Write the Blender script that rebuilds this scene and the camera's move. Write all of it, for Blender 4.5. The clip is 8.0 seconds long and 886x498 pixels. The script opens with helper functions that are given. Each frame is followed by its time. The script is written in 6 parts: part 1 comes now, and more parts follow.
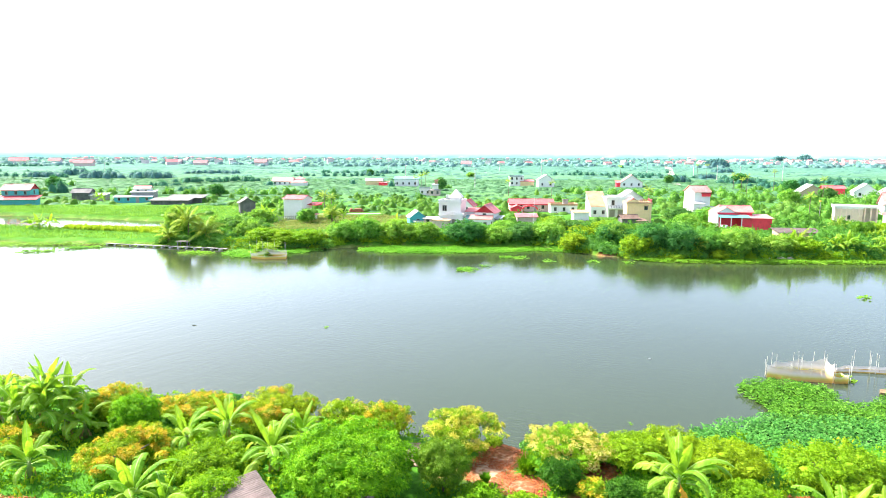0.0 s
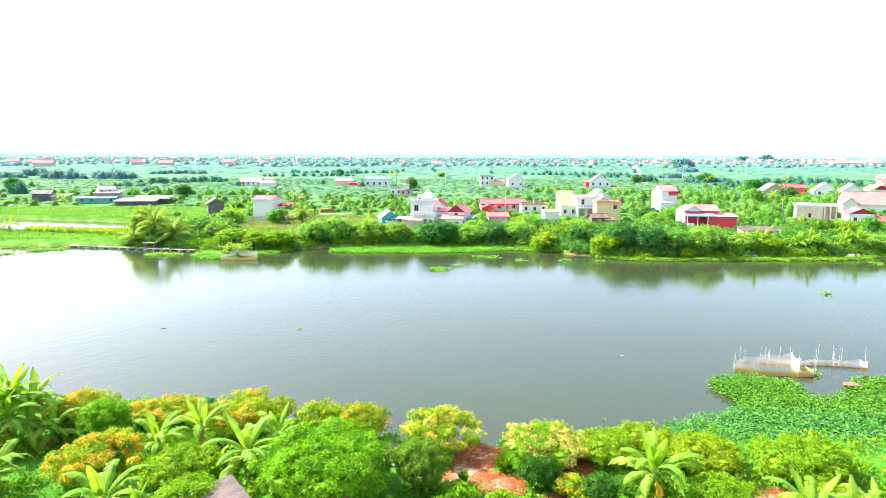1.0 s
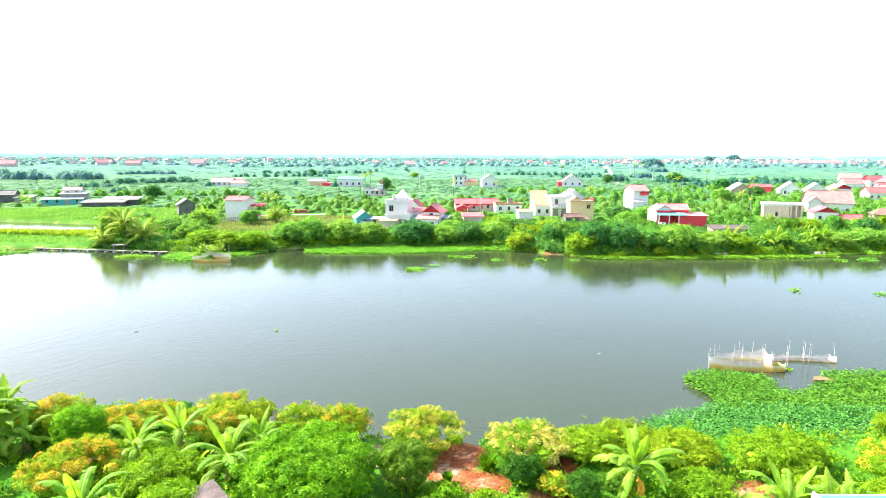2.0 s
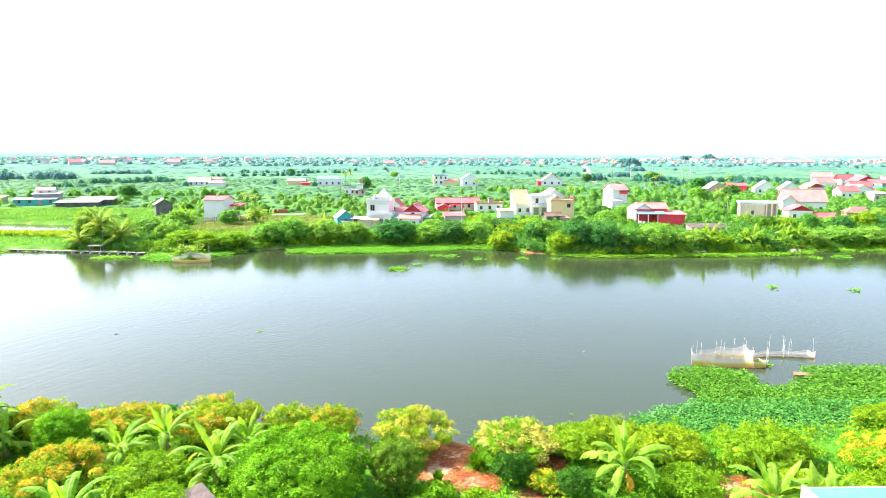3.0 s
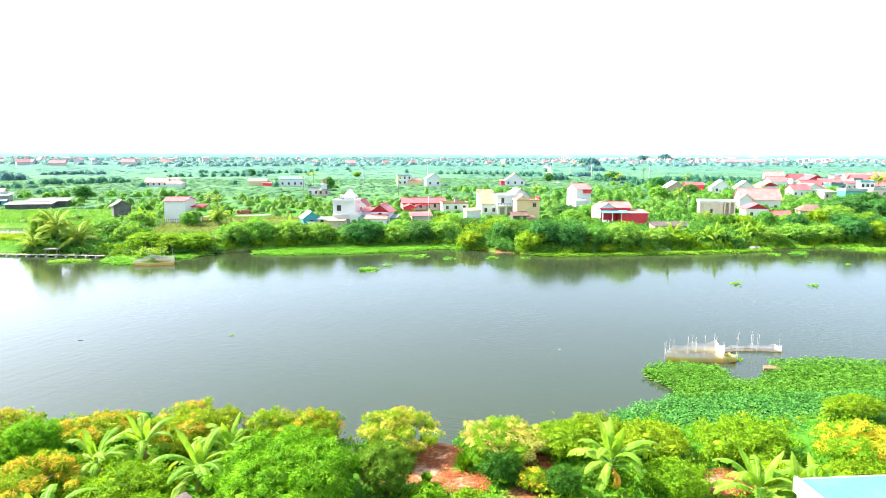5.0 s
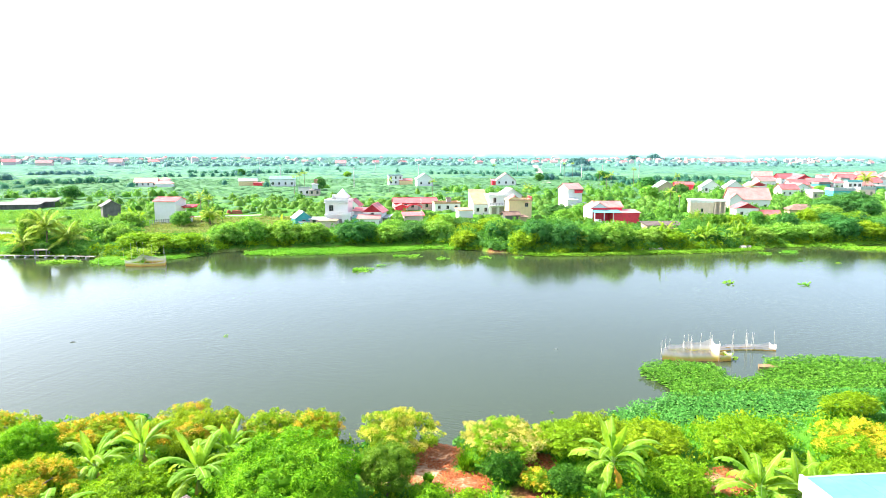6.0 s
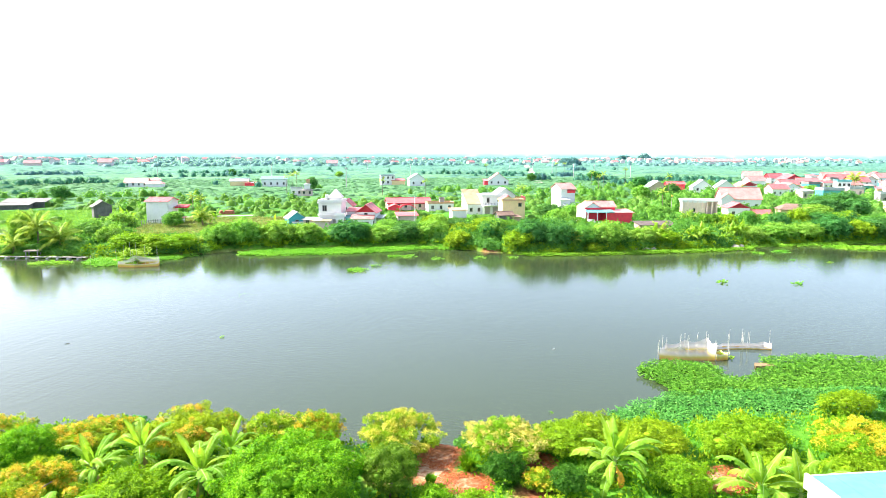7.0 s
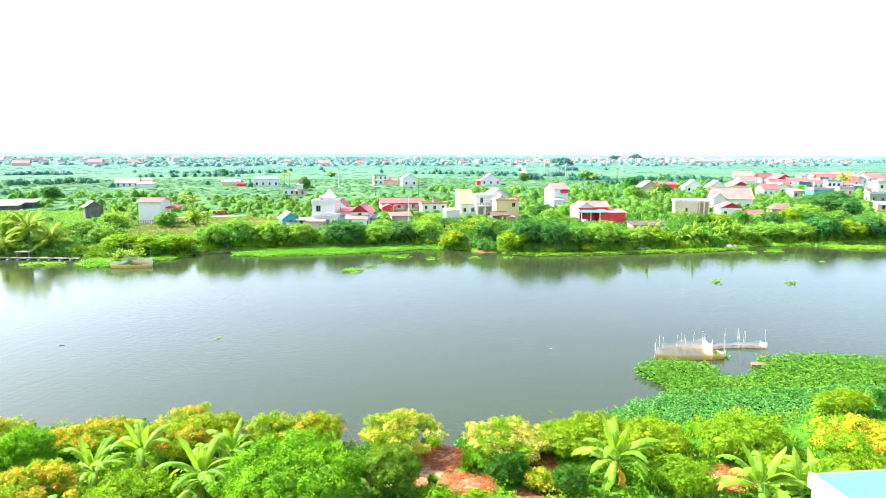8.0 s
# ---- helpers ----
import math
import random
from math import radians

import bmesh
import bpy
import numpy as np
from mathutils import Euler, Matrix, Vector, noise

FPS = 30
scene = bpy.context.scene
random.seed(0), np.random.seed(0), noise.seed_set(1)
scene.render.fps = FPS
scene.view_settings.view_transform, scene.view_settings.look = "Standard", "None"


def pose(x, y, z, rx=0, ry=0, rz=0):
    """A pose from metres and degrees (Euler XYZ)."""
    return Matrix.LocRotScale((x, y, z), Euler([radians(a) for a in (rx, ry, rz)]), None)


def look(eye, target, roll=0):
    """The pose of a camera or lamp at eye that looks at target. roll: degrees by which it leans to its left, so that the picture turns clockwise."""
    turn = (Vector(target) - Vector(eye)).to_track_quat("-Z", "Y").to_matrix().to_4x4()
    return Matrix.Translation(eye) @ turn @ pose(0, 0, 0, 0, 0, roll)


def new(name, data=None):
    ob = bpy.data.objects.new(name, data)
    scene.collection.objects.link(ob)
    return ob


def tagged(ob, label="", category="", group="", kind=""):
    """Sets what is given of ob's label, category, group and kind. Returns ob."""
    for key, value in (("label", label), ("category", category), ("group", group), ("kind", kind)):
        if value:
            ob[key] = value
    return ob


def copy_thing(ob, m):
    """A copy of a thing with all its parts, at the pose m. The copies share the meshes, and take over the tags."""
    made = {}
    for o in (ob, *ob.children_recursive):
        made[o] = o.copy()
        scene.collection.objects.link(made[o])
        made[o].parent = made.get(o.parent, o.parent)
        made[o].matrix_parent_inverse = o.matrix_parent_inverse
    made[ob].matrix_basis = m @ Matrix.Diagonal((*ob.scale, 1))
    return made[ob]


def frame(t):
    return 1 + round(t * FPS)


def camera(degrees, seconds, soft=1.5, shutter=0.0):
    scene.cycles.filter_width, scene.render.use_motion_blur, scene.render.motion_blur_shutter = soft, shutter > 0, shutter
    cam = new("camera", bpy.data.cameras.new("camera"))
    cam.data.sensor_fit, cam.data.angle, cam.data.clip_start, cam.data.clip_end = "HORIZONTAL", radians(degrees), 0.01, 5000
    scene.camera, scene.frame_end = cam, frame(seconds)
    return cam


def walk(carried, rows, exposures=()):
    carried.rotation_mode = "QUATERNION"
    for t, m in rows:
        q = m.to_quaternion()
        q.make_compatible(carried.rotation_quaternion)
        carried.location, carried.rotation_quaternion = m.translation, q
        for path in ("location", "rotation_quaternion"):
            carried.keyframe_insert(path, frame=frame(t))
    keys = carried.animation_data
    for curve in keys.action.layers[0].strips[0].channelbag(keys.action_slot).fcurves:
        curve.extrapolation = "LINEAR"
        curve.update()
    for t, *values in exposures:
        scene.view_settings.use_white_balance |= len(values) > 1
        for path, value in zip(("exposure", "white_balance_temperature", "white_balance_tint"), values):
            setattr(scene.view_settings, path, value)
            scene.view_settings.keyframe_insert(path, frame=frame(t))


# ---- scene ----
cam = camera(69.5, 8.0, soft=0.4)

PATH = [
    (0.0, (-0.5, -0.324, 18.092), (-0.523, 1.654, 17.796), 0.2),
    (0.5, (-0.661, -0.289, 18.079), (-0.651, 1.689, 17.783), 0.2),
    (1.0, (-0.832, -0.315, 18.068), (-0.763, 1.662, 17.772), 0.2),
    (1.5, (-1.074, -0.301, 18.07), (-0.958, 1.673, 17.775), 0.2),
    (3.0, (-1.856, -0.2, 18.058), (-1.639, 1.765, 17.761), 0.2),
    (3.5, (-2.149, -0.145, 18.066), (-1.899, 1.817, 17.769), 0.2),
    (4.0, (-2.475, -0.06, 18.052), (-2.193, 1.898, 17.755), 0.2),
    (4.5, (-2.798, 0.06, 18.036), (-2.486, 2.013, 17.739), 0.2),
    (6.0, (-3.655, 0.358, 18.019), (-3.29, 2.302, 17.722), 0.2),
    (6.5, (-3.93, 0.453, 18.019), (-3.551, 2.394, 17.721), 0.2),
    (7.0, (-4.184, 0.508, 18.035), (-3.793, 2.446, 17.738), 0.2),
    (7.5, (-4.44, 0.581, 18.043), (-4.035, 2.517, 17.745), 0.2),
    (8.0, (-4.676, 0.622, 18.064), (-4.26, 2.556, 17.767), 0.2),
]
walk(cam, [(t, look(eye, target, roll)) for t, eye, target, roll in PATH], [(0.0, 2.0, 6650, 8.0)])

# ---- world, sun and exposure ----
SUN_ELEVATION, SUN_AZIMUTH = 43.0, -61.0      # azimuth: degrees from straight ahead, negative to the left
world = bpy.data.worlds.new("overcast_bright_sky")
scene.world = world
world.use_nodes = True
_wn = world.node_tree.nodes
_sky = _wn.new("ShaderNodeTexSky")
_sky.sky_type = "NISHITA"
_sky.sun_disc = False
_sky.sun_elevation = radians(SUN_ELEVATION)
_sky.sun_rotation = radians(SUN_AZIMUTH)
_sky.air_density, _sky.dust_density, _sky.ozone_density = 0.62, 1.9, 1.0
# bright milky haze evens out the blue
_veil = _wn.new("ShaderNodeMix")
_veil.data_type = "RGBA"
_veil.inputs[0].default_value = 0.05
_veil.inputs[7].default_value = (14.2, 13.6, 12.9, 1)
world.node_tree.links.new(_sky.outputs[0], _veil.inputs[6])
world.node_tree.links.new(_veil.outputs[2], _wn["Background"].inputs[0])
_wn["Background"].inputs[1].default_value = 0.146
sun = new("sun", bpy.data.lights.new("sun", "SUN"))
sun.data.energy, sun.data.angle, sun.data.color = 3.9, radians(3), (1.0, 0.96, 0.88)
_az, _el = radians(SUN_AZIMUTH), radians(SUN_ELEVATION)
SUN_WAY = Vector((math.sin(_az) * math.cos(_el), math.cos(_az) * math.cos(_el), math.sin(_el)))
sun.matrix_world = look(SUN_WAY * 300, (0, 0, 0))


# ---- materials ----
def material(name):
    m = bpy.data.materials.new(name)
    m.use_nodes = True
    t = m.node_tree
    return m, t.nodes, t.links, t.nodes["Principled BSDF"]


def ramp_node(nodes, stops):
    r = nodes.new("ShaderNodeValToRGB")
    e = r.color_ramp.elements
    while len(e) < len(stops):
        e.new(0.5)
    for k, (at, c) in enumerate(stops):
        e[k].position, e[k].color = at, (*c, 1)
    return r


def mixed(nodes, links, fac, a, b, mode="MIX"):
    """A colour mix of sockets or plain colours."""
    m = nodes.new("ShaderNodeMix")
    m.data_type, m.blend_type = "RGBA", mode
    for slot, v in ((0, fac), (6, a), (7, b)):
        if isinstance(v, (int, float)):
            m.inputs[slot].default_value = v
        elif isinstance(v, tuple):
            m.inputs[slot].default_value = (*v, 1)
        else:
            links.new(v, m.inputs[slot])
    return m.outputs[2]


def noise_node(nodes, links, scale, detail=3.0, coords="Object", stretch=None, turn=0.0):
    n = nodes.new("ShaderNodeTexNoise")
    n.inputs["Scale"].default_value, n.inputs["Detail"].default_value = scale, detail
    c = nodes.new("ShaderNodeTexCoord")
    src = c.outputs[coords]
    if stretch:
        mp = nodes.new("ShaderNodeMapping")
        mp.vector_type = "TEXTURE"
        mp.inputs["Scale"].default_value = tuple(1 / k for k in stretch)
        mp.inputs["Rotation"].default_value = (0, 0, radians(turn))
        links.new(src, mp.inputs[0])
        src = mp.outputs[0]
    links.new(src, n.inputs["Vector"])
    return n


def leaf_material(name, dark, mid, light, through_light=0.32, clump=0.8, each=0.54):
    """Foliage: each leaf its own tone, clumps of lighter and darker growth, light shining through."""
    m, nodes, links, bsdf = material(name)
    geo = nodes.new("ShaderNodeNewGeometry")
    r = ramp_node(nodes, [(0.0, dark), (0.45, mid), (1.0, light)])
    n = noise_node(nodes, links, clump, 2.0)
    add = nodes.new("ShaderNodeMath")
    add.operation = "MULTIPLY_ADD"
    links.new(n.outputs[0], add.inputs[0])
    add.inputs[1].default_value = 1.1
    sub = nodes.new("ShaderNodeMath")
    sub.operation = "MULTIPLY_ADD"
    links.new(geo.outputs["Random Per Island"], sub.inputs[0])
    sub.inputs[1].default_value, sub.inputs[2].default_value = each, -0.05 - each / 2
    links.new(sub.outputs[0], add.inputs[2])
    links.new(add.outputs[0], r.inputs[0])
    info = nodes.new("ShaderNodeObjectInfo")
    hsv = nodes.new("ShaderNodeHueSaturation")
    hr = nodes.new("ShaderNodeMapRange")
    hr.inputs[3].default_value, hr.inputs[4].default_value = 0.485, 0.515
    links.new(info.outputs["Random"], hr.inputs[0])
    links.new(hr.outputs[0], hsv.inputs["Hue"])
    links.new(r.outputs[0], hsv.inputs["Color"])
    links.new(hsv.outputs[0], bsdf.inputs["Base Color"])
    bsdf.inputs["Roughness"].default_value = 0.5
    bsdf.inputs["Specular IOR Level"].default_value = 0.06
    tl = nodes.new("ShaderNodeBsdfTranslucent")
    links.new(mixed(nodes, links, 1.0, hsv.outputs[0], (1.25, 1.2, 0.6), "MULTIPLY"), tl.inputs[0])
    ms = nodes.new("ShaderNodeMixShader")
    ms.inputs[0].default_value = through_light
    links.new(bsdf.outputs[0], ms.inputs[1])
    links.new(tl.outputs[0], ms.inputs[2])
    links.new(ms.outputs[0], nodes["Material Output"].inputs[0])
    return m


def plain(name, colour, rough=0.7, metal=0.0, vary=0.12, scale=1.2, bump=0.0, bump_scale=20.0, dirt=None, dirt_amount=0.35, stretch=None):
    """A surface with broad and fine variation, weathering stains and a fine relief."""
    m, nodes, links, bsdf = material(name)
    broad = noise_node(nodes, links, scale, 4.0, stretch=stretch)
    fine = noise_node(nodes, links, scale * 11, 3.0)
    lo = tuple(c * (1 - vary) for c in colour)
    hi = tuple(min(1.0, c * (1 + vary)) for c in colour)
    r = ramp_node(nodes, [(0.3, lo), (0.7, hi)])
    links.new(broad.outputs[0], r.inputs[0])
    col = mixed(nodes, links, 0.25, r.outputs[0], fine.outputs[0], "OVERLAY")
    if dirt:
        d = noise_node(nodes, links, scale * 2.3, 6.0, stretch=(1.0, 1.0, 0.25))
        dr = ramp_node(nodes, [(0.5, (0, 0, 0)), (0.75, (dirt_amount,) * 3)])
        links.new(d.outputs[0], dr.inputs[0])
        col = mixed(nodes, links, dr.outputs[0], col, dirt)
    links.new(col, bsdf.inputs["Base Color"])
    bsdf.inputs["Roughness"].default_value, bsdf.inputs["Metallic"].default_value = rough, metal
    if bump:
        bn = nodes.new("ShaderNodeBump")
        bn.inputs["Strength"].default_value = bump
        bn.inputs["Distance"].default_value = 0.05
        n2 = noise_node(nodes, links, bump_scale, 4.0)
        links.new(n2.outputs[0], bn.inputs["Height"])
        links.new(bn.outputs[0], bsdf.inputs["Normal"])
    return m


def sheet_metal(name, colour, axis="X", pitch=5.0, rough=0.45):
    """Painted corrugated roofing with ribs along the slope, faded in patches and a little rusty."""
    m, nodes, links, bsdf = material(name)
    n = noise_node(nodes, links, 0.5, 5.0)
    r = ramp_node(nodes, [(0.3, tuple(c * 0.78 for c in colour)), (0.7, tuple(min(1, c * 1.15 + 0.02) for c in colour))])
    links.new(n.outputs[0], r.inputs[0])
    n2 = noise_node(nodes, links, 3.0, 6.0)
    dr = ramp_node(nodes, [(0.6, (0, 0, 0)), (0.85, (0.4,) * 3)])
    links.new(n2.outputs[0], dr.inputs[0])
    links.new(mixed(nodes, links, dr.outputs[0], r.outputs[0], (0.22, 0.12, 0.08)), bsdf.inputs["Base Color"])
    w = nodes.new("ShaderNodeTexWave")
    w.bands_direction = axis
    w.inputs["Scale"].default_value = pitch
    c = nodes.new("ShaderNodeTexCoord")
    links.new(c.outputs["Object"], w.inputs[0])
    bn = nodes.new("ShaderNodeBump")
    bn.inputs["Strength"].default_value, bn.inputs["Distance"].default_value = 0.5, 0.04
    links.new(w.outputs[1], bn.inputs["Height"])
    links.new(bn.outputs[0], bsdf.inputs["Normal"])
    bsdf.inputs["Roughness"].default_value = rough
    bsdf.inputs["Specular IOR Level"].default_value = 0.15
    return m


LEAF = {
    "lychee": leaf_material("lychee_leaves", (0.036, 0.125, 0.006), (0.142, 0.340, 0.012), (0.35, 0.575, 0.032)),
    "lime": leaf_material("lime_green_leaves", (0.060, 0.142, 0.006), (0.190, 0.350, 0.014), (0.38, 0.54, 0.031)),
    "mango": leaf_material("mango_leaves", (0.068, 0.155, 0.008), (0.200, 0.350, 0.016), (0.41, 0.53, 0.035)),
    "flush_orange": leaf_material("orange_new_leaves", (0.32, 0.24, 0.012), (0.53, 0.40, 0.03), (0.70, 0.56, 0.10)),
    "flush_yellow": leaf_material("yellow_new_leaves", (0.28, 0.30, 0.02), (0.48, 0.46, 0.06), (0.68, 0.60, 0.18)),
    "flush_cream": leaf_material("cream_new_leaves", (0.32, 0.27, 0.03), (0.53, 0.43, 0.10), (0.72, 0.59, 0.27)),
    "dark": leaf_material("dark_green_leaves", (0.016, 0.058, 0.008), (0.044, 0.145, 0.014), (0.115, 0.28, 0.03)),
    "dusty": leaf_material("dusty_green_leaves", (0.040, 0.110, 0.008), (0.100, 0.230, 0.018), (0.22, 0.37, 0.045)),
    "grass": leaf_material("grass_blades", (0.030, 0.12, 0.004), (0.075, 0.25, 0.008), (0.18, 0.40, 0.016), clump=0.3),
    "meadow": leaf_material("meadow_blades", (0.090, 0.20, 0.030), (0.175, 0.32, 0.050), (0.28, 0.43, 0.085), clump=0.12),
    "stubble": leaf_material("dry_field_stubble", (0.15, 0.17, 0.05), (0.25, 0.26, 0.09), (0.36, 0.36, 0.15), 0.3, clump=0.15),
    "straw": leaf_material("yellowing_grass", (0.13, 0.25, 0.018), (0.25, 0.40, 0.035), (0.42, 0.52, 0.08), clump=0.3),
    "hyacinth": leaf_material("water_hyacinth_leaves", (0.014, 0.068, 0.006), (0.066, 0.232, 0.018), (0.19, 0.43, 0.055), clump=2.2, each=0.76),
    "fringe": leaf_material("bank_water_plant_leaves", (0.060, 0.20, 0.012), (0.135, 0.36, 0.026), (0.26, 0.50, 0.06), clump=0.3),
    "creeper": leaf_material("creeper_leaves", (0.013, 0.080, 0.012), (0.064, 0.258, 0.042), (0.18, 0.45, 0.10), clump=2.2, each=0.76),
    "banana": leaf_material("banana_leaf_blade", (0.085, 0.20, 0.014), (0.195, 0.365, 0.030), (0.39, 0.57, 0.08), 0.45, clump=1.5, each=0.16),
    "palm": leaf_material("palm_leaflets", (0.150, 0.26, 0.036), (0.310, 0.44, 0.070), (0.54, 0.62, 0.17), 0.5),
    "scrub": leaf_material("orchard_leaves", (0.034, 0.122, 0.018), (0.094, 0.252, 0.040), (0.18, 0.37, 0.070), 0.4, clump=0.06),
    # mid: distance haze put into the leaf colour as extra blue
    "mid": leaf_material("hazed_plain_leaves", (0.060, 0.170, 0.080), (0.105, 0.250, 0.125), (0.17, 0.33, 0.18), 0.4, clump=0.03, each=0.25),
    "bank": leaf_material("bank_tree_leaves", (0.034, 0.135, 0.020), (0.100, 0.290, 0.044), (0.23, 0.48, 0.095), 0.4),
    # lighter green than bank, with some distance haze worked into the colour
    "bank_light": leaf_material("hazed_bank_leaves", (0.060, 0.175, 0.020), (0.175, 0.380, 0.050), (0.35, 0.55, 0.11), 0.4),
    "deep": leaf_material("deep_green_leaves", (0.020, 0.092, 0.020), (0.056, 0.200, 0.044), (0.14, 0.34, 0.085), 0.35),
    # the next four leaf colours carry painted distance haze, bluest farthest out
    "grove": leaf_material("hazed_grove_leaves", (0.034, 0.140, 0.098), (0.058, 0.198, 0.142), (0.095, 0.26, 0.19), 0.4, clump=0.05, each=0.3),
    "far": leaf_material("hazed_orchard_leaves", (0.076, 0.205, 0.160), (0.110, 0.262, 0.210), (0.16, 0.32, 0.265), 0.4, clump=0.015, each=0.25),
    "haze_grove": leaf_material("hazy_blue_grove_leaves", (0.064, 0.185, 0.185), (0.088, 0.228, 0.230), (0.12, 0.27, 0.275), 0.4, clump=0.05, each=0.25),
    "blue": leaf_material("hazed_far_grove_leaves", (0.115, 0.250, 0.255), (0.160, 0.310, 0.315), (0.21, 0.365, 0.37), 0.4, clump=0.05, each=0.25),
}
BARK = plain("bark", (0.16, 0.12, 0.085), 0.9, vary=0.3, scale=3, bump=0.6, bump_scale=18)
STEM = plain("banana_stem_skin", (0.16, 0.24, 0.05), 0.7, vary=0.4, scale=2, dirt=(0.20, 0.13, 0.05), dirt_amount=0.8)
RIB = plain("pale_midrib", (0.30, 0.47, 0.09), 0.6)
DRY = plain("dry_brown_leaf", (0.36, 0.25, 0.10), 0.9, vary=0.35, scale=4)
ORANGE_DRY = plain("withered_orange_leaf", (0.72, 0.34, 0.03), 0.8, vary=0.3, scale=4)
WHITE = plain("white_plaster", (0.70, 0.675, 0.66), 0.8, vary=0.04, dirt=(0.55, 0.52, 0.48), dirt_amount=0.22, bump=0.1)
CREAM = plain("cream_plaster", (0.70, 0.52, 0.28), 0.8, vary=0.06, dirt=(0.45, 0.36, 0.24))
BEIGE = plain("beige_plaster", (0.46, 0.34, 0.23), 0.85, vary=0.08, dirt=(0.35, 0.28, 0.2))
PINK = plain("pale_pink_render", (0.60, 0.45, 0.41), 0.85, vary=0.1, dirt=(0.4, 0.3, 0.26))
RAW_PLASTER = plain("raw_pinkish_plaster", (0.72, 0.53, 0.45), 0.85, vary=0.08, dirt=(0.62, 0.47, 0.42))
GREY = plain("grey_cement", (0.26, 0.25, 0.24), 0.9, vary=0.18, scale=0.8, dirt=(0.12, 0.12, 0.11), bump=0.2)
OLD = plain("old_dark_cement", (0.12, 0.115, 0.11), 0.95, vary=0.3, scale=0.8, dirt=(0.06, 0.06, 0.055))
TEAL_WALL = plain("teal_painted_wall", (0.06, 0.36, 0.37), 0.75, vary=0.1, dirt=(0.1, 0.2, 0.2))
RED_WALL = plain("red_painted_wall", (0.84, 0.045, 0.075), 0.7, vary=0.08, dirt=(0.5, 0.03, 0.04))
RED_TILE = sheet_metal("faded_red_roofing", (0.53, 0.125, 0.128))
PINK_TILE = sheet_metal("pale_red_roofing", (0.58, 0.225, 0.205))
DEEP_RED = sheet_metal("deep_red_roofing", (0.44, 0.03, 0.045))
# far village: distance haze is mixed into the roof red and wall tint
HAZY_RED = sheet_metal("hazed_red_roofing", (0.56, 0.23, 0.23), rough=0.9)
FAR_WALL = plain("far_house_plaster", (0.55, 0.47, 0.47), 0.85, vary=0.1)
TEAL_ROOF = sheet_metal("teal_roofing", (0.12, 0.36, 0.36))
GREY_ROOF = sheet_metal("grey_fibre_cement_roofing", (0.20, 0.19, 0.185), rough=0.85)
BROWN_ROOF = sheet_metal("weathered_brown_roofing", (0.22, 0.14, 0.11), rough=0.85)
DULL_ROOF = sheet_metal("dull_grey_brown_roofing", (0.115, 0.088, 0.082), rough=0.9)
PALE_ROOF = sheet_metal("pale_grey_roofing", (0.34, 0.38, 0.38), rough=0.6)
TAN_ROOF = sheet_metal("tan_roofing", (0.46, 0.29, 0.17), rough=0.8)
FRAME_PAINT = plain("window_frame_paint", (0.30, 0.26, 0.24), 0.6)
POLE_WOOD = plain("bleached_bamboo", (0.50, 0.47, 0.42), 0.8, vary=0.2, scale=4)
CONCRETE = plain("pale_concrete", (0.30, 0.25, 0.21), 0.9, vary=0.15, scale=1.5, dirt=(0.25, 0.2, 0.16), bump=0.3)
PLANK = plain("grey_weathered_planks", (0.34, 0.31, 0.28), 0.9, vary=0.3, scale=2)
DRUM = plain("pale_plastic_float", (0.62, 0.62, 0.62), 0.5, vary=0.15)


def glass_material():
    m, nodes, links, bsdf = material("dark_window_glass")
    bsdf.inputs["Base Color"].default_value = (0.03, 0.035, 0.04, 1)
    bsdf.inputs["Roughness"].default_value = 0.08
    return m


GLASS = glass_material()


def water_material():
    """Murky green-grey river water; slanting wind ripples that come and go in patches."""
    m, nodes, links, bsdf = material("river_water")
    n = noise_node(nodes, links, 0.03, 4.0)
    r = ramp_node(nodes, [(0.3, (0.029, 0.041, 0.018)), (0.7, (0.035, 0.049, 0.023))])
    links.new(n.outputs[0], r.inputs[0])
    links.new(r.outputs[0], bsdf.inputs["Base Color"])
    bsdf.inputs["Roughness"].default_value = 0.06
    bsdf.inputs["IOR"].default_value = 1.33
    swell = noise_node(nodes, links, 0.9, 2.0, stretch=(0.30, 1.5, 1.0), turn=58)
    small = noise_node(nodes, links, 2.0, 2.0, stretch=(0.45, 1.6, 1.0), turn=-28)
    fine = noise_node(nodes, links, 6.0, 2.0, stretch=(0.6, 1.4, 1.0), turn=20)
    patch = noise_node(nodes, links, 0.055, 3.0)
    pr = ramp_node(nodes, [(0.42, (0.0,) * 3), (0.60, (1.0,) * 3)])
    links.new(patch.outputs[0], pr.inputs[0])
    h = mixed(nodes, links, 0.30, small.outputs[0], fine.outputs[0])
    h = mixed(nodes, links, mixed(nodes, links, pr.outputs[0], (0.15,) * 3, (0.62,) * 3), h, swell.outputs[0])
    b = nodes.new("ShaderNodeBump")
    b.inputs["Strength"].default_value = 1.0
    b.inputs["Distance"].default_value = 0.021
    links.new(h, b.inputs["Height"])
    links.new(b.outputs[0], bsdf.inputs["Normal"])
    return m


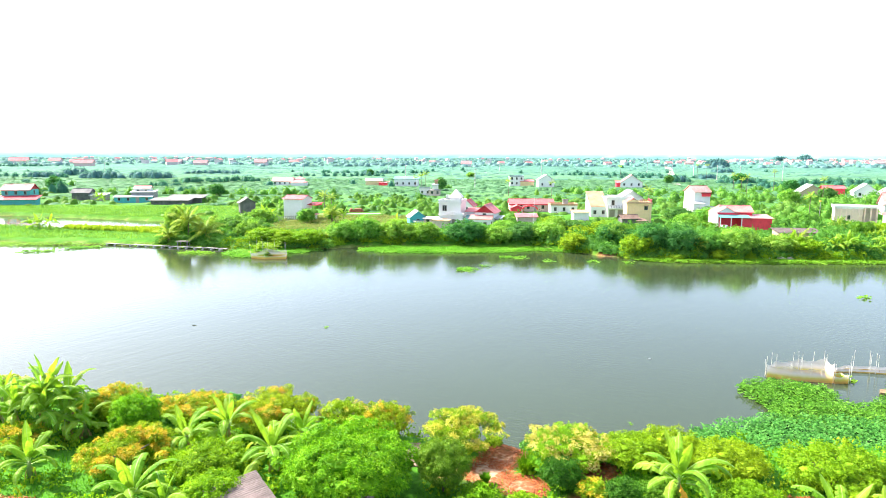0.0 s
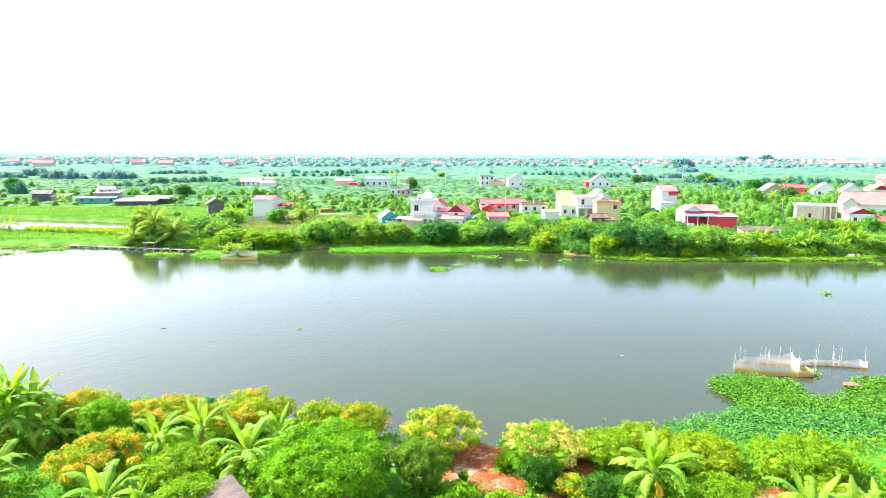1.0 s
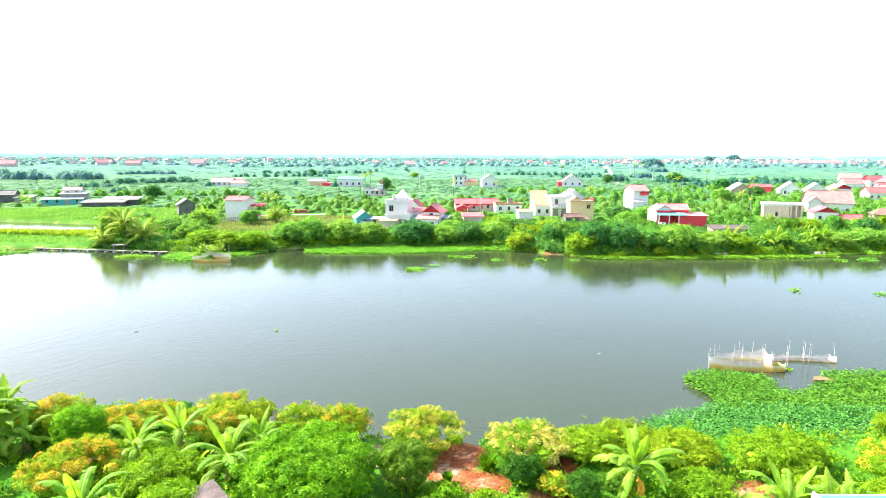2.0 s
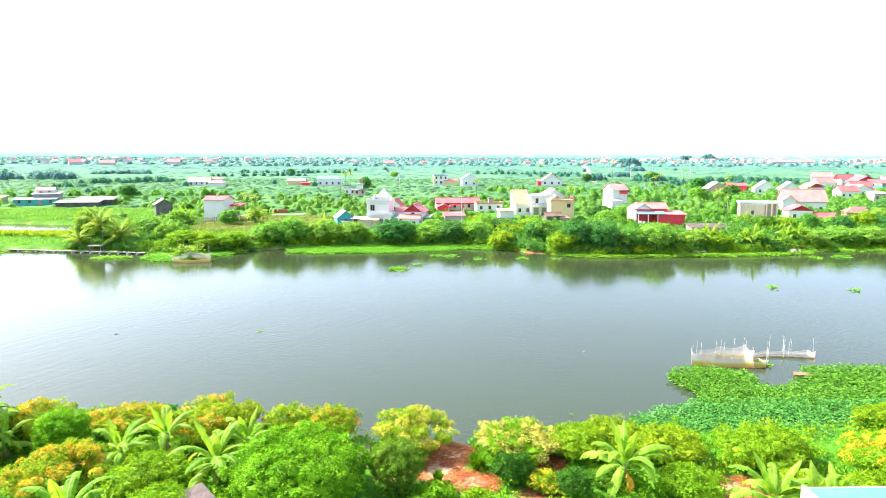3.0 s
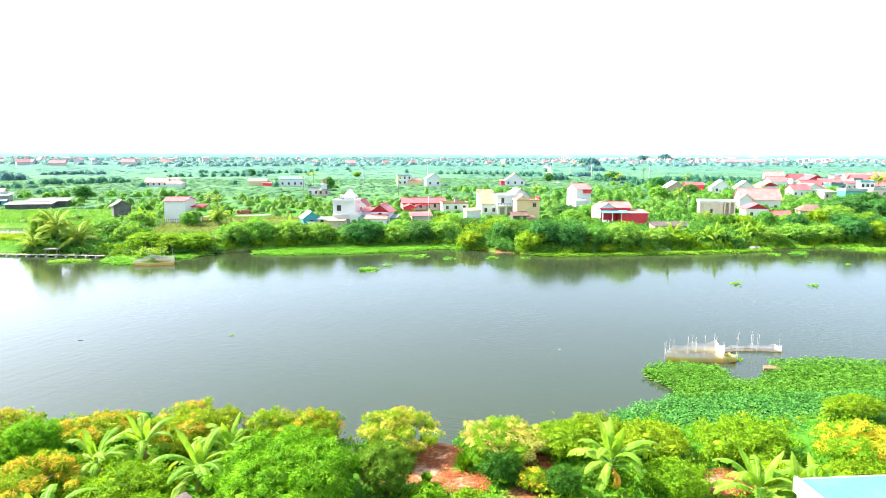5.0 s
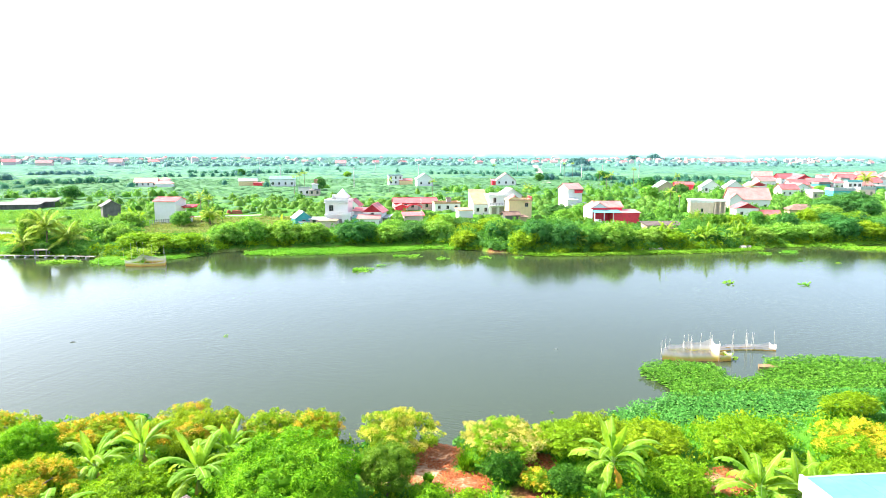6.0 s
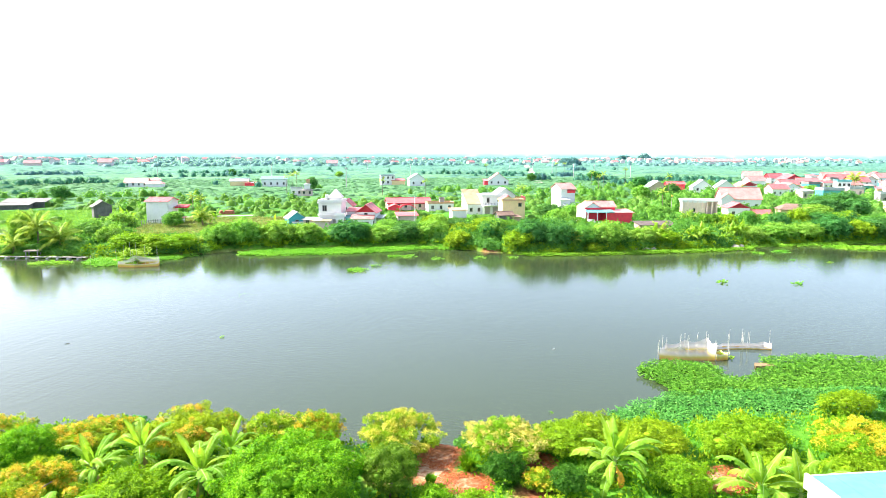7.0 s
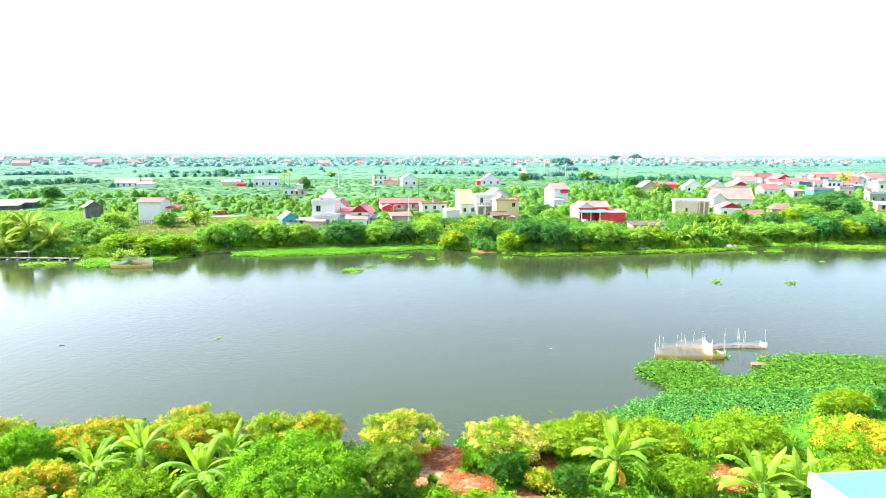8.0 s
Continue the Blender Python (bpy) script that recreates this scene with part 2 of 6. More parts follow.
def ground_material():
    """Grass and weeds; bare earth and leaf litter by the 'soil' mask; two distance masks tint it bluer, haze put into
    the colour.
    """
    m, nodes, links, bsdf = material("grassy_ground")
    broad = noise_node(nodes, links, 0.018, 5.0, stretch=(0.6, 1.6, 1.0))
    mid = noise_node(nodes, links, 0.25, 5.0)
    fine = noise_node(nodes, links, 4.0, 5.0)
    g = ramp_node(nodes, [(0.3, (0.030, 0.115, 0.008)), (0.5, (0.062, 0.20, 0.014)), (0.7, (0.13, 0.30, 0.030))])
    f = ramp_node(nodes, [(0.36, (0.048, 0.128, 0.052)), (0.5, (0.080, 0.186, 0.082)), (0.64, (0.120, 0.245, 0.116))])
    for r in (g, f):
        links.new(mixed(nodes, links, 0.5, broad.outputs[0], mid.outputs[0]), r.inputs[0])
    mid_mask = nodes.new("ShaderNodeAttribute")
    mid_mask.attribute_name = "haze_mid"
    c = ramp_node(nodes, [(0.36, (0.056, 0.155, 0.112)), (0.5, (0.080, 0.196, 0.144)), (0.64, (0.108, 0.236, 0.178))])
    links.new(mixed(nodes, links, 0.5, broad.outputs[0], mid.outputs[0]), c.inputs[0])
    haze_far = nodes.new("ShaderNodeAttribute")
    haze_far.attribute_name = "haze_far"
    green = mixed(nodes, links, haze_far.outputs["Fac"], mixed(nodes, links, mid_mask.outputs["Fac"], g.outputs[0], f.outputs[0]), c.outputs[0])
    grass = mixed(nodes, links, 0.5, green, fine.outputs[0], "OVERLAY")
    s = ramp_node(nodes, [(0.3, (0.10, 0.034, 0.014)), (0.47, (0.25, 0.095, 0.042)), (0.62, (0.50, 0.32, 0.21))])
    links.new(mixed(nodes, links, 0.6, fine.outputs[0], mid.outputs[0]), s.inputs[0])
    at = nodes.new("ShaderNodeAttribute")
    at.attribute_name = "soil"
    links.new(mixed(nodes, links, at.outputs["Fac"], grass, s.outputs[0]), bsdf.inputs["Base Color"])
    bsdf.inputs["Roughness"].default_value = 0.95
    bsdf.inputs["Specular IOR Level"].default_value = 0.1
    b = nodes.new("ShaderNodeBump")
    b.inputs["Strength"].default_value, b.inputs["Distance"].default_value = 0.8, 0.12
    links.new(fine.outputs[0], b.inputs["Height"])
    links.new(b.outputs[0], bsdf.inputs["Normal"])
    return m


def net_material(name, stain):
    """Fine white fishing net, half seen through, stained yellow and orange by algae up to the height given."""
    m, nodes, links, bsdf = material(name)
    c = nodes.new("ShaderNodeNewGeometry")
    sep = nodes.new("ShaderNodeSeparateXYZ")
    links.new(c.outputs["Position"], sep.inputs[0])
    n = noise_node(nodes, links, 1.4, 4.0)
    add = nodes.new("ShaderNodeMath")
    add.operation = "MULTIPLY_ADD"
    links.new(n.outputs[0], add.inputs[0])
    add.inputs[1].default_value = -0.10
    links.new(sep.outputs[2], add.inputs[2])
    r = ramp_node(nodes, [(0.0, (0.62, 0.30, 0.05)), (stain * 0.45, (0.60, 0.50, 0.09)), (stain, (0.90, 0.80, 0.74))])
    links.new(add.outputs[0], r.inputs[0])
    links.new(r.outputs[0], bsdf.inputs["Base Color"])
    a = ramp_node(nodes, [(stain * 0.6, (0.85,) * 3), (stain + 0.3, (0.33,) * 3)])
    links.new(add.outputs[0], a.inputs[0])
    links.new(a.outputs[0], bsdf.inputs["Alpha"])
    bsdf.inputs["Roughness"].default_value = 0.9
    return m


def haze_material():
    """The last line of trees at the horizon: haze painted as a pale blue glow, whiter upwards."""
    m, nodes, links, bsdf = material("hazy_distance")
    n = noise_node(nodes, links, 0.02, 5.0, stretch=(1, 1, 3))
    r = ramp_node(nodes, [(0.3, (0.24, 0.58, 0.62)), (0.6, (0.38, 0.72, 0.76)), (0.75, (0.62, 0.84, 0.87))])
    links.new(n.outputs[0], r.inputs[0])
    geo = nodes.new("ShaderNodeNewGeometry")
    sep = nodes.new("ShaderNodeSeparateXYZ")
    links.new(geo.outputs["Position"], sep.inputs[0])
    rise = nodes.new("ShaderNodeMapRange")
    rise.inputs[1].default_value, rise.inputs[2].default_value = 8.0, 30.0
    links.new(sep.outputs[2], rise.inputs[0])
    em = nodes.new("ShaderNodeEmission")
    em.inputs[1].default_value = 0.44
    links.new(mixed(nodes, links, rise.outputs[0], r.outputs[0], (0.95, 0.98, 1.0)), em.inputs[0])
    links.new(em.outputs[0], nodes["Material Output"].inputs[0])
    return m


WATER, GROUND, HAZE = water_material(), ground_material(), haze_material()
NET, PALE_NET = net_material("fishing_net", 0.56), net_material("pale_fishing_net", 0.06)


# ---- mesh helpers ----
class Geo:
    """Gathers vertices and faces of one mesh, with a material slot per face."""

    def __init__(self):
        self.v, self.f, self.m = [], [], []

    def add(self, verts, faces, slot=0):
        k = len(self.v)
        self.v += [tuple(p) for p in verts]
        self.f += [tuple(i + k for i in f) for f in faces]
        self.m += [slot] * len(faces)
        return self

    def box(self, x, y, z, sx, sy, sz, slot=0, rz=0.0):
        """A box with its base centre at (x, y, z)."""
        c, s = math.cos(radians(rz)), math.sin(radians(rz))
        pts = []
        for dz in (0, sz):
            for dx, dy in ((-1, -1), (1, -1), (1, 1), (-1, 1)):
                a, b = dx * sx / 2, dy * sy / 2
                pts.append((x + a * c - b * s, y + a * s + b * c, z + dz))
        return self.add(pts, [(3, 2, 1, 0), (4, 5, 6, 7), (0, 1, 5, 4), (1, 2, 6, 5), (2, 3, 7, 6), (3, 0, 4, 7)], slot)

    def tube(self, pts, radii, sides=7, slot=0):
        """A tapered tube along a line of points."""
        rings = []
        pts = [Vector(p) for p in pts]
        for k, p in enumerate(pts):
            way = (pts[min(k + 1, len(pts) - 1)] - pts[max(k - 1, 0)]).normalized()
            a = way.orthogonal().normalized()
            b = way.cross(a)
            rings.append([p + (a * math.cos(6.2832 * i / sides) + b * math.sin(6.2832 * i / sides)) * radii[k] for i in range(sides)])
        verts = [p for r in rings for p in r]
        faces = [(k * sides + i, k * sides + (i + 1) % sides, (k + 1) * sides + (i + 1) % sides, (k + 1) * sides + i)
                 for k in range(len(rings) - 1) for i in range(sides)]
        faces += [tuple(range(sides - 1, -1, -1)), tuple((len(rings) - 1) * sides + i for i in range(sides))]
        return self.add(verts, faces, slot)

    def slab(self, corners, thick, slot=0):
        """A flat plate of four corners, with a thickness downwards."""
        top = [Vector(c) for c in corners]
        n = (top[1] - top[0]).cross(top[2] - top[0]).normalized()
        if n.z < 0:
            n = -n
            top.reverse()
        low = [p - n * thick for p in top]
        return self.add(top + low, [(0, 1, 2, 3), (7, 6, 5, 4), (0, 4, 5, 1), (1, 5, 6, 2), (2, 6, 7, 3), (3, 7, 4, 0)], slot)

    def mesh(self, name, *mats, smooth=False):
        me = bpy.data.meshes.new(name)
        me.from_pydata(self.v, [], self.f)
        for m in mats:
            me.materials.append(m)
        me.polygons.foreach_set("material_index", self.m)
        if smooth:
            me.polygons.foreach_set("use_smooth", [True] * len(self.f))
        me.update()
        return me


def array_mesh(name, verts, quads, slots, mats, tris=False):
    """A mesh out of numpy arrays."""
    me = bpy.data.meshes.new(name)
    n = quads.shape[1]
    me.vertices.add(len(verts))
    me.vertices.foreach_set("co", np.ascontiguousarray(verts, dtype=np.float32).ravel())
    me.loops.add(quads.size)
    me.loops.foreach_set("vertex_index", np.ascontiguousarray(quads, dtype=np.int32).ravel())
    me.polygons.add(len(quads))
    me.polygons.foreach_set("loop_start", np.arange(0, quads.size, n, dtype=np.int32))
    for m in mats:
        me.materials.append(m)
    me.polygons.foreach_set("material_index", np.ascontiguousarray(slots, dtype=np.int32))
    me.update(calc_edges=True)
    me.validate()
    return me


def part(name, me, parent, label=""):
    """One mesh object under a thing or a part."""
    ob = new(name, me)
    ob.parent = parent
    if label:
        ob["label"] = label
    return ob


def thing(name, m, label, category, group="", kind=""):
    """An Empty at a thing's base that parents its parts."""
    ob = new(name)
    ob.matrix_basis = m
    return tagged(ob, label, category, group, kind)


def lerp_line(line, x):
    return np.interp(x, [p[0] for p in line], [p[1] for p in line])


# ---- the plan ----
NEAR_SHORE = [(-400, 60), (-60, 46), (-30, 44), (-17, 43.5), (-9, 41), (-3, 38.6), (3, 36.6), (6, 37.4), (15, 37.6), (22, 37), (40, 37), (80, 32), (400, -20)]
FAR_SHORE = [(-600, 150), (-200, 128), (-89, 124), (-55, 122.5), (-44, 119), (-36, 117), (-30, 118), (-22, 121), (-10, 122.5), (0, 122.5), (15, 122), (24, 116.0),
             (27, 112.4), (31, 110), (39, 108.5), (53, 108.2), (73, 108), (84, 112), (100, 112), (116, 112), (160, 108), (600, 60)]
POND = (-100.0, 161.0, -16.0, 40.0, 11.5)     # centre, turn in degrees, half length, half width
NEAR_LAND, FAR_LAND = 0.8, 0.9


def pond_depth(x, y):
    a = radians(POND[2])
    u = (x - POND[0]) * math.cos(a) + (y - POND[1]) * math.sin(a)
    v = -(x - POND[0]) * math.sin(a) + (y - POND[1]) * math.cos(a)
    return 1.0 - (np.abs(u / POND[3]) ** 4 + np.abs(v / POND[4]) ** 4)


def land(x, y):
    """Height of the ground, for numbers or arrays."""
    x, y = np.asarray(x, float), np.asarray(y, float)
    wob = 0.5 * np.sin(x * 0.9) + 0.4 * np.sin(x * 2.3 + 1.0)
    near = lerp_line(NEAR_SHORE, x) + wob - y
    far = y - lerp_line(FAR_SHORE, x) - wob
    rough = 0.10 * np.sin(x * 0.7 + y * 0.4) * np.sin(y * 0.9 - x * 0.3) + 0.05 * np.sin(x * 2.1) * np.sin(y * 1.7)
    zn = np.clip(near / 1.6, -1.6, 1.0)
    zf = np.clip(far / 2.2, -1.6, 1.0)
    z = np.where(near > far, np.where(zn > 0, NEAR_LAND * zn, zn), np.where(zf > 0, FAR_LAND * zf, zf))
    z = z + np.where(z > 0.3, rough, 0)
    p = pond_depth(x, y)
    return np.where((p > -0.35), np.minimum(z, 0.9 - np.clip((p + 0.35) * 4.0, 0, 1.8)), z)


SOIL = [(1.6, 32.7, 1.3, 1.6), (2.6, 34.6, 1.2, 1.5), (7.4, 32.6, 1.3, 1.2), (-22.4, 28.6, 2.2, 0.8), (16.9, 28.9, 2.0, 1.3), (3.4, 31.0, 1.2, 1.2),
        (27.8, 113.0, 2.2, 1.2), (-3.0, 120.6, 2.0, 0.8), (6.5, 29.6, 1.2, 1.0), (-1.0, 33.5, 1.0, 2.0)]


def build_ground():
    xs = np.unique(np.concatenate([np.linspace(-2600, -300, 24), np.arange(-300, -130, 8), np.arange(-130, -40, 2.0), np.arange(-40, 45, 0.7), np.arange(45, 130, 2.0),
                                   np.arange(130, 320, 8), np.linspace(320, 2600, 24)]))
    ys = np.unique(np.concatenate([np.linspace(-400, 10, 12), np.arange(10, 26, 1.0), np.arange(26, 48, 0.5), np.arange(48, 100, 6), np.arange(100, 128, 0.8),
                                   np.arange(128, 190, 2.0), np.arange(190, 420, 14), np.linspace(420, 4200, 30)]))
    gx, gy = np.meshgrid(xs, ys)
    gz = land(gx, gy)
    nx, ny = len(xs), len(ys)
    i = (np.arange(ny - 1)[:, None] * nx + np.arange(nx - 1)[None, :]).ravel()
    quads = np.stack([i, i + 1, i + nx + 1, i + nx], 1)
    verts = np.stack([gx.ravel(), gy.ravel(), gz.ravel()], 1)
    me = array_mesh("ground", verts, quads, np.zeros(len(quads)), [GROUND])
    me.polygons.foreach_set("use_smooth", [True] * len(quads))
    soil = np.zeros(len(verts))
    for x, y, a, b in SOIL:
        d = ((verts[:, 0] - x) / a) ** 2 + ((verts[:, 1] - y) / b) ** 2
        soil = np.maximum(soil, np.clip(1.6 - 1.2 * d, 0, 1))
    shore = (verts[:, 2] < 0.35) & (verts[:, 2] > -1.0)
    soil = np.maximum(soil, shore * 0.35)
    me.attributes.new("soil", "FLOAT", "POINT").data.foreach_set("value", soil.astype(np.float32))
    # masks for the painted haze tint of the plain, growing with distance
    haze_mid = np.clip((verts[:, 1] - 170) / 160, 0, 1)
    me.attributes.new("haze_mid", "FLOAT", "POINT").data.foreach_set("value", haze_mid.astype(np.float32))
    haze_far = np.clip((verts[:, 1] - 380) / 400, 0, 1)
    me.attributes.new("haze_far", "FLOAT", "POINT").data.foreach_set("value", haze_far.astype(np.float32))
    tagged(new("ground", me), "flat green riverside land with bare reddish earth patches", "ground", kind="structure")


build_ground()
_g = Geo()
_g.add([(-2600, -100, 0), (2600, -100, 0), (2600, 300, 0), (-2600, 300, 0)], [(0, 1, 2, 3)])
tagged(new("water", _g.mesh("water", WATER)), "calm grey-green river water with fine ripples", "river", kind="structure")


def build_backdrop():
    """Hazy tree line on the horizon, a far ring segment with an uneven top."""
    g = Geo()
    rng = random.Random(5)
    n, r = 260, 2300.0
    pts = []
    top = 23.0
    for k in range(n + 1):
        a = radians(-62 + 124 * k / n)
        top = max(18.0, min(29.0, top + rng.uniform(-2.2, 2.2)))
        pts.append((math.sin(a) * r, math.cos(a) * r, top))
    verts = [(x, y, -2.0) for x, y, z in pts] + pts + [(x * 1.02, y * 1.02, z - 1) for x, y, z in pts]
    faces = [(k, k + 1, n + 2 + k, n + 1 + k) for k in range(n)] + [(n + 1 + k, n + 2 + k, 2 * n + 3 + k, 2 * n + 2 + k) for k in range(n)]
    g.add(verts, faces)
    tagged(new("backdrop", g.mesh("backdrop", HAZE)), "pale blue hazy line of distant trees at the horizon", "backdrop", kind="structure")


build_backdrop()


# ---- buildings ----
FOOT = []                                     # x, y, radius kept free of scrub


def window_mesh(w, h):
    g = Geo()
    t = 0.09
    for x, z, sx, sz in ((0, 0, w, t), (0, h - t, w, t), (-w / 2 + t / 2, t, t, h - 2 * t), (w / 2 - t / 2, t, t, h - 2 * t), (0, t, t * 0.7, h - 2 * t)):
        g.box(x, -0.03, z, sx, 0.12, sz)
    return g.mesh("window", FRAME_PAINT)


def pane_mesh(w, h):
    return Geo().box(0, 0.0, 0.05, w - 0.1, 0.05, h - 0.1).mesh("pane", GLASS)


def door_mesh(w, h):
    g = Geo().box(0, -0.03, 0, w, 0.08, h)
    g.box(0, -0.06, h, w + 0.2, 0.14, 0.1)
    return g.mesh("door", FRAME_PAINT)


WIN, PANE, DOOR = window_mesh(1.2, 1.4), pane_mesh(1.2, 1.4), door_mesh(1.3, 2.2)


def add_window(parent, m, sx=1.0, sz=1.0):
    wi = part("window", WIN, parent)
    wi.matrix_basis = m @ Matrix.Diagonal((sx, 1, sz, 1))
    part("pane", PANE, wi)


def block(hs, x, y, z, w, d, h, wall, roof, style, rise=1.2, wins=(0, 0), side=0, over=0.45, door=False, gable=None):
    """One body of a house: walls with the front at y facing -y, a roof of its own, windows row by row."""
    g = Geo()
    g.box(x, y + d / 2, z, w, d, h)
    t, r, gt = z + h, Geo(), gable if gable else wall
    x0, x1, y0, y1 = x - w / 2, x + w / 2, y, y + d
    if style == "gable_x":
        for xa in (x0, x1):
            s = 0.12 if xa == x0 else -0.12
            g.add([(xa, y0, t), (xa, y1, t), (xa, (y0 + y1) / 2, t + rise), (xa + s, y0, t), (xa + s, y1, t), (xa + s, (y0 + y1) / 2, t + rise)],
                  [(0, 1, 2), (5, 4, 3), (0, 2, 5, 3), (1, 4, 5, 2)], 1)
        k = rise / (d / 2)
        for ya, s in ((y0, -1), (y1, 1)):
            r.slab([(x0 - over, ya + s * over, t - k * over + 0.1), (x1 + over, ya + s * over, t - k * over + 0.1), (x1 + over, (y0 + y1) / 2, t + rise + 0.1), (x0 - over, (y0 + y1) / 2, t + rise + 0.1)], 0.09)
        r.box(x, (y0 + y1) / 2, t + rise + 0.04, w + 2 * over, 0.3, 0.12)
    elif style == "gable_y":
        for ya in (y0, y1):
            s = 0.12 if ya == y0 else -0.12
            g.add([(x0, ya, t), (x1, ya, t), (x, ya, t + rise), (x0, ya + s, t), (x1, ya + s, t), (x, ya + s, t + rise)],
                  [(0, 1, 2), (5, 4, 3), (0, 2, 5, 3), (1, 4, 5, 2)], 1)
        k = rise / (w / 2)
        for xa, s in ((x0, -1), (x1, 1)):
            r.slab([(xa + s * over, y0 - over, t - k * over + 0.1), (xa + s * over, y1 + over, t - k * over + 0.1), (x, y1 + over, t + rise + 0.1), (x, y0 - over, t + rise + 0.1)], 0.09)
        r.box(x, (y0 + y1) / 2, t + rise + 0.04, 0.3, d + 2 * over, 0.12)
    elif style == "hip":
        e = min(w, d) * (0.499 if w <= d else 0.35)
        a = [(x0 - over, y0 - over, t), (x1 + over, y0 - over, t), (x1 + over, y1 + over, t), (x0 - over, y1 + over, t)]
        ra, rb = (x0 + e, (y0 + y1) / 2, t + rise), (x1 - e, (y0 + y1) / 2, t + rise)
        r.add(a + [ra, rb] + [(p[0], p[1], p[2] - 0.12) for p in a], [(0, 1, 5, 4), (1, 2, 5), (2, 3, 4, 5), (3, 0, 4), (9, 8, 7, 6), (0, 6, 7, 1), (1, 7, 8, 2), (2, 8, 9, 3), (3, 9, 6, 0)])
    elif style == "flat":
        r.box(x, (y0 + y1) / 2, t, w + 0.5, d + 0.5, 0.18)
        for px, py, sx, sy in ((x, y0 - 0.1, w + 0.3, 0.14), (x, y1 + 0.1, w + 0.3, 0.14), (x0 - 0.08, (y0 + y1) / 2, 0.14, d), (x1 + 0.08, (y0 + y1) / 2, 0.14, d)):
            r.box(px, py, t + 0.182, sx, sy, rise)
    elif style == "shed":
        r.slab([(x0 - over, y0 - over, t + 0.05), (x1 + over, y0 - over, t + 0.05), (x1 + over, y1 + over, t + rise), (x0 - over, y1 + over, t + rise)], 0.09)
        g.add([(x0, y1, t), (x1, y1, t), (x1, y1, t + rise - 0.2), (x0, y1, t + rise - 0.2), (x0, y0, t), (x1, y0, t)], [(0, 1, 2, 3), (0, 3, 4), (1, 5, 2)], 1)
    part("wall", g.mesh("wall", wall, gt), hs)
    part("roof", r.mesh("roof", roof), hs)
    cols, rows = wins
    floor_h = h / max(rows, 1)
    for j in range(rows):
        for i in range(cols):
            wx = x0 + w * (i + 0.5) / cols
            zz = z + j * floor_h + 1.0
            if door and j == 0 and i == cols // 2:
                d_ = part("door", DOOR, hs)
                d_.matrix_basis = pose(wx, y0, z + 0.02)
            elif zz + 1.2 < t:
                add_window(hs, pose(wx, y0, zz), 0.78, 0.92)
        for i in range(side):
            wy = y0 + d * (i + 0.5) / side
            zz = z + j * floor_h + 1.0
            if zz + 1.2 < t:
                add_window(hs, pose(x1, wy, zz, 0, 0, 90))
                add_window(hs, pose(x0, wy, zz, 0, 0, -90))


def site(name, x, y, rz, label, category="house", r=7.0, z=None, group="houses across the river", s=1.0):
    FOOT.append((x, y + 3 * s, r * s))
    h = thing(name, pose(x, y, 0.75 if z is None else z, 0, 0, rz), label, category, group)
    h.scale = (s, s, s)
    return h


def rail(hs, x, y, z, w, axis=0, mat=RED_TILE):
    g = Geo()
    for k in range(int(w / 0.5) + 1):
        o = -w / 2 + k * 0.5
        g.box(x + (o if axis == 0 else 0), y + (o if axis else 0), z, 0.09, 0.09, 0.7)
    g.box(x, y, z + 0.7, w + 0.1 if axis == 0 else 0.14, w + 0.1 if axis else 0.14, 0.1)
    part("balustrade", g.mesh("balustrade", mat), hs)


def build_named_houses():
    h = site("house", -143.0, 205, 10, s=0.9, label="two-tier house with red metal roofs and teal walls", r=9)
    block(h, 0, 4, 0, 9.5, 7, 5.6, TEAL_WALL, DEEP_RED, "gable_x", 1.9, (3, 2), 1, gable=DEEP_RED)
    block(h, 1.5, 0, 0, 13, 4, 2.2, TEAL_WALL, DEEP_RED, "shed", 1.5, (4, 1), over=0.8)
    h = site("farm_shed", -132, 229, 8, "low grey weathered farm sheds among bananas", "shed", 8)
    block(h, -2, 0, 0, 6, 5, 3.0, OLD, GREY_ROOF, "gable_x", 1.2)
    block(h, 4, -1, 0, 5, 5, 2.0, GREY, PALE_ROOF, "shed", 0.6)
    h = site("house", -109.3, 219, 12, s=0.85, label="house with a teal veranda, grey roof and a red upper floor", r=10)
    block(h, -1, 0, 0, 14, 3, 2.4, TEAL_WALL, PALE_ROOF, "shed", 0.7, (4, 1), door=True)
    block(h, 2, 3.2, 0, 9, 6, 4.2, GREY, PALE_ROOF, "shed", 0.7, (3, 1), 1)
    block(h, 1, 7, 0, 6, 5, 5.6, WHITE, PINK_TILE, "gable_x", 1.0, (2, 2))
    h = site("farm_shed", -93, 212, 4, "long low sheds with flat grey roofing", "shed", 9)
    block(h, -1.5, 0, 0, 12, 5, 1.5, OLD, GREY_ROOF, "shed", 0.6, (3, 1), over=0.7)
    block(h, 2, 5.2, 0, 11, 5, 2.0, OLD, GREY_ROOF, "shed", 0.8, over=0.7)
    h = site("hut", -58.0, 180, 25, "small old dark cement hut with a pitched roof", "hut", 4)
    block(h, 0, 0, 0, 4.2, 4, 3.4, OLD, GREY_ROOF, "gable_y", 1.3)
    h = site("house", -41.5, 165, -14, s=0.80, label="tall white house with a red roof and red awnings", r=7)
    block(h, 0, 0, 0, 6.6, 7.0, 6.9, WHITE, RED_TILE, "gable_x", 1.0, side=0)
    block(h, 5.2, 4, 4.6, 3.0, 3.5, 0.3, RED_WALL, DEEP_RED, "shed", 0.5)
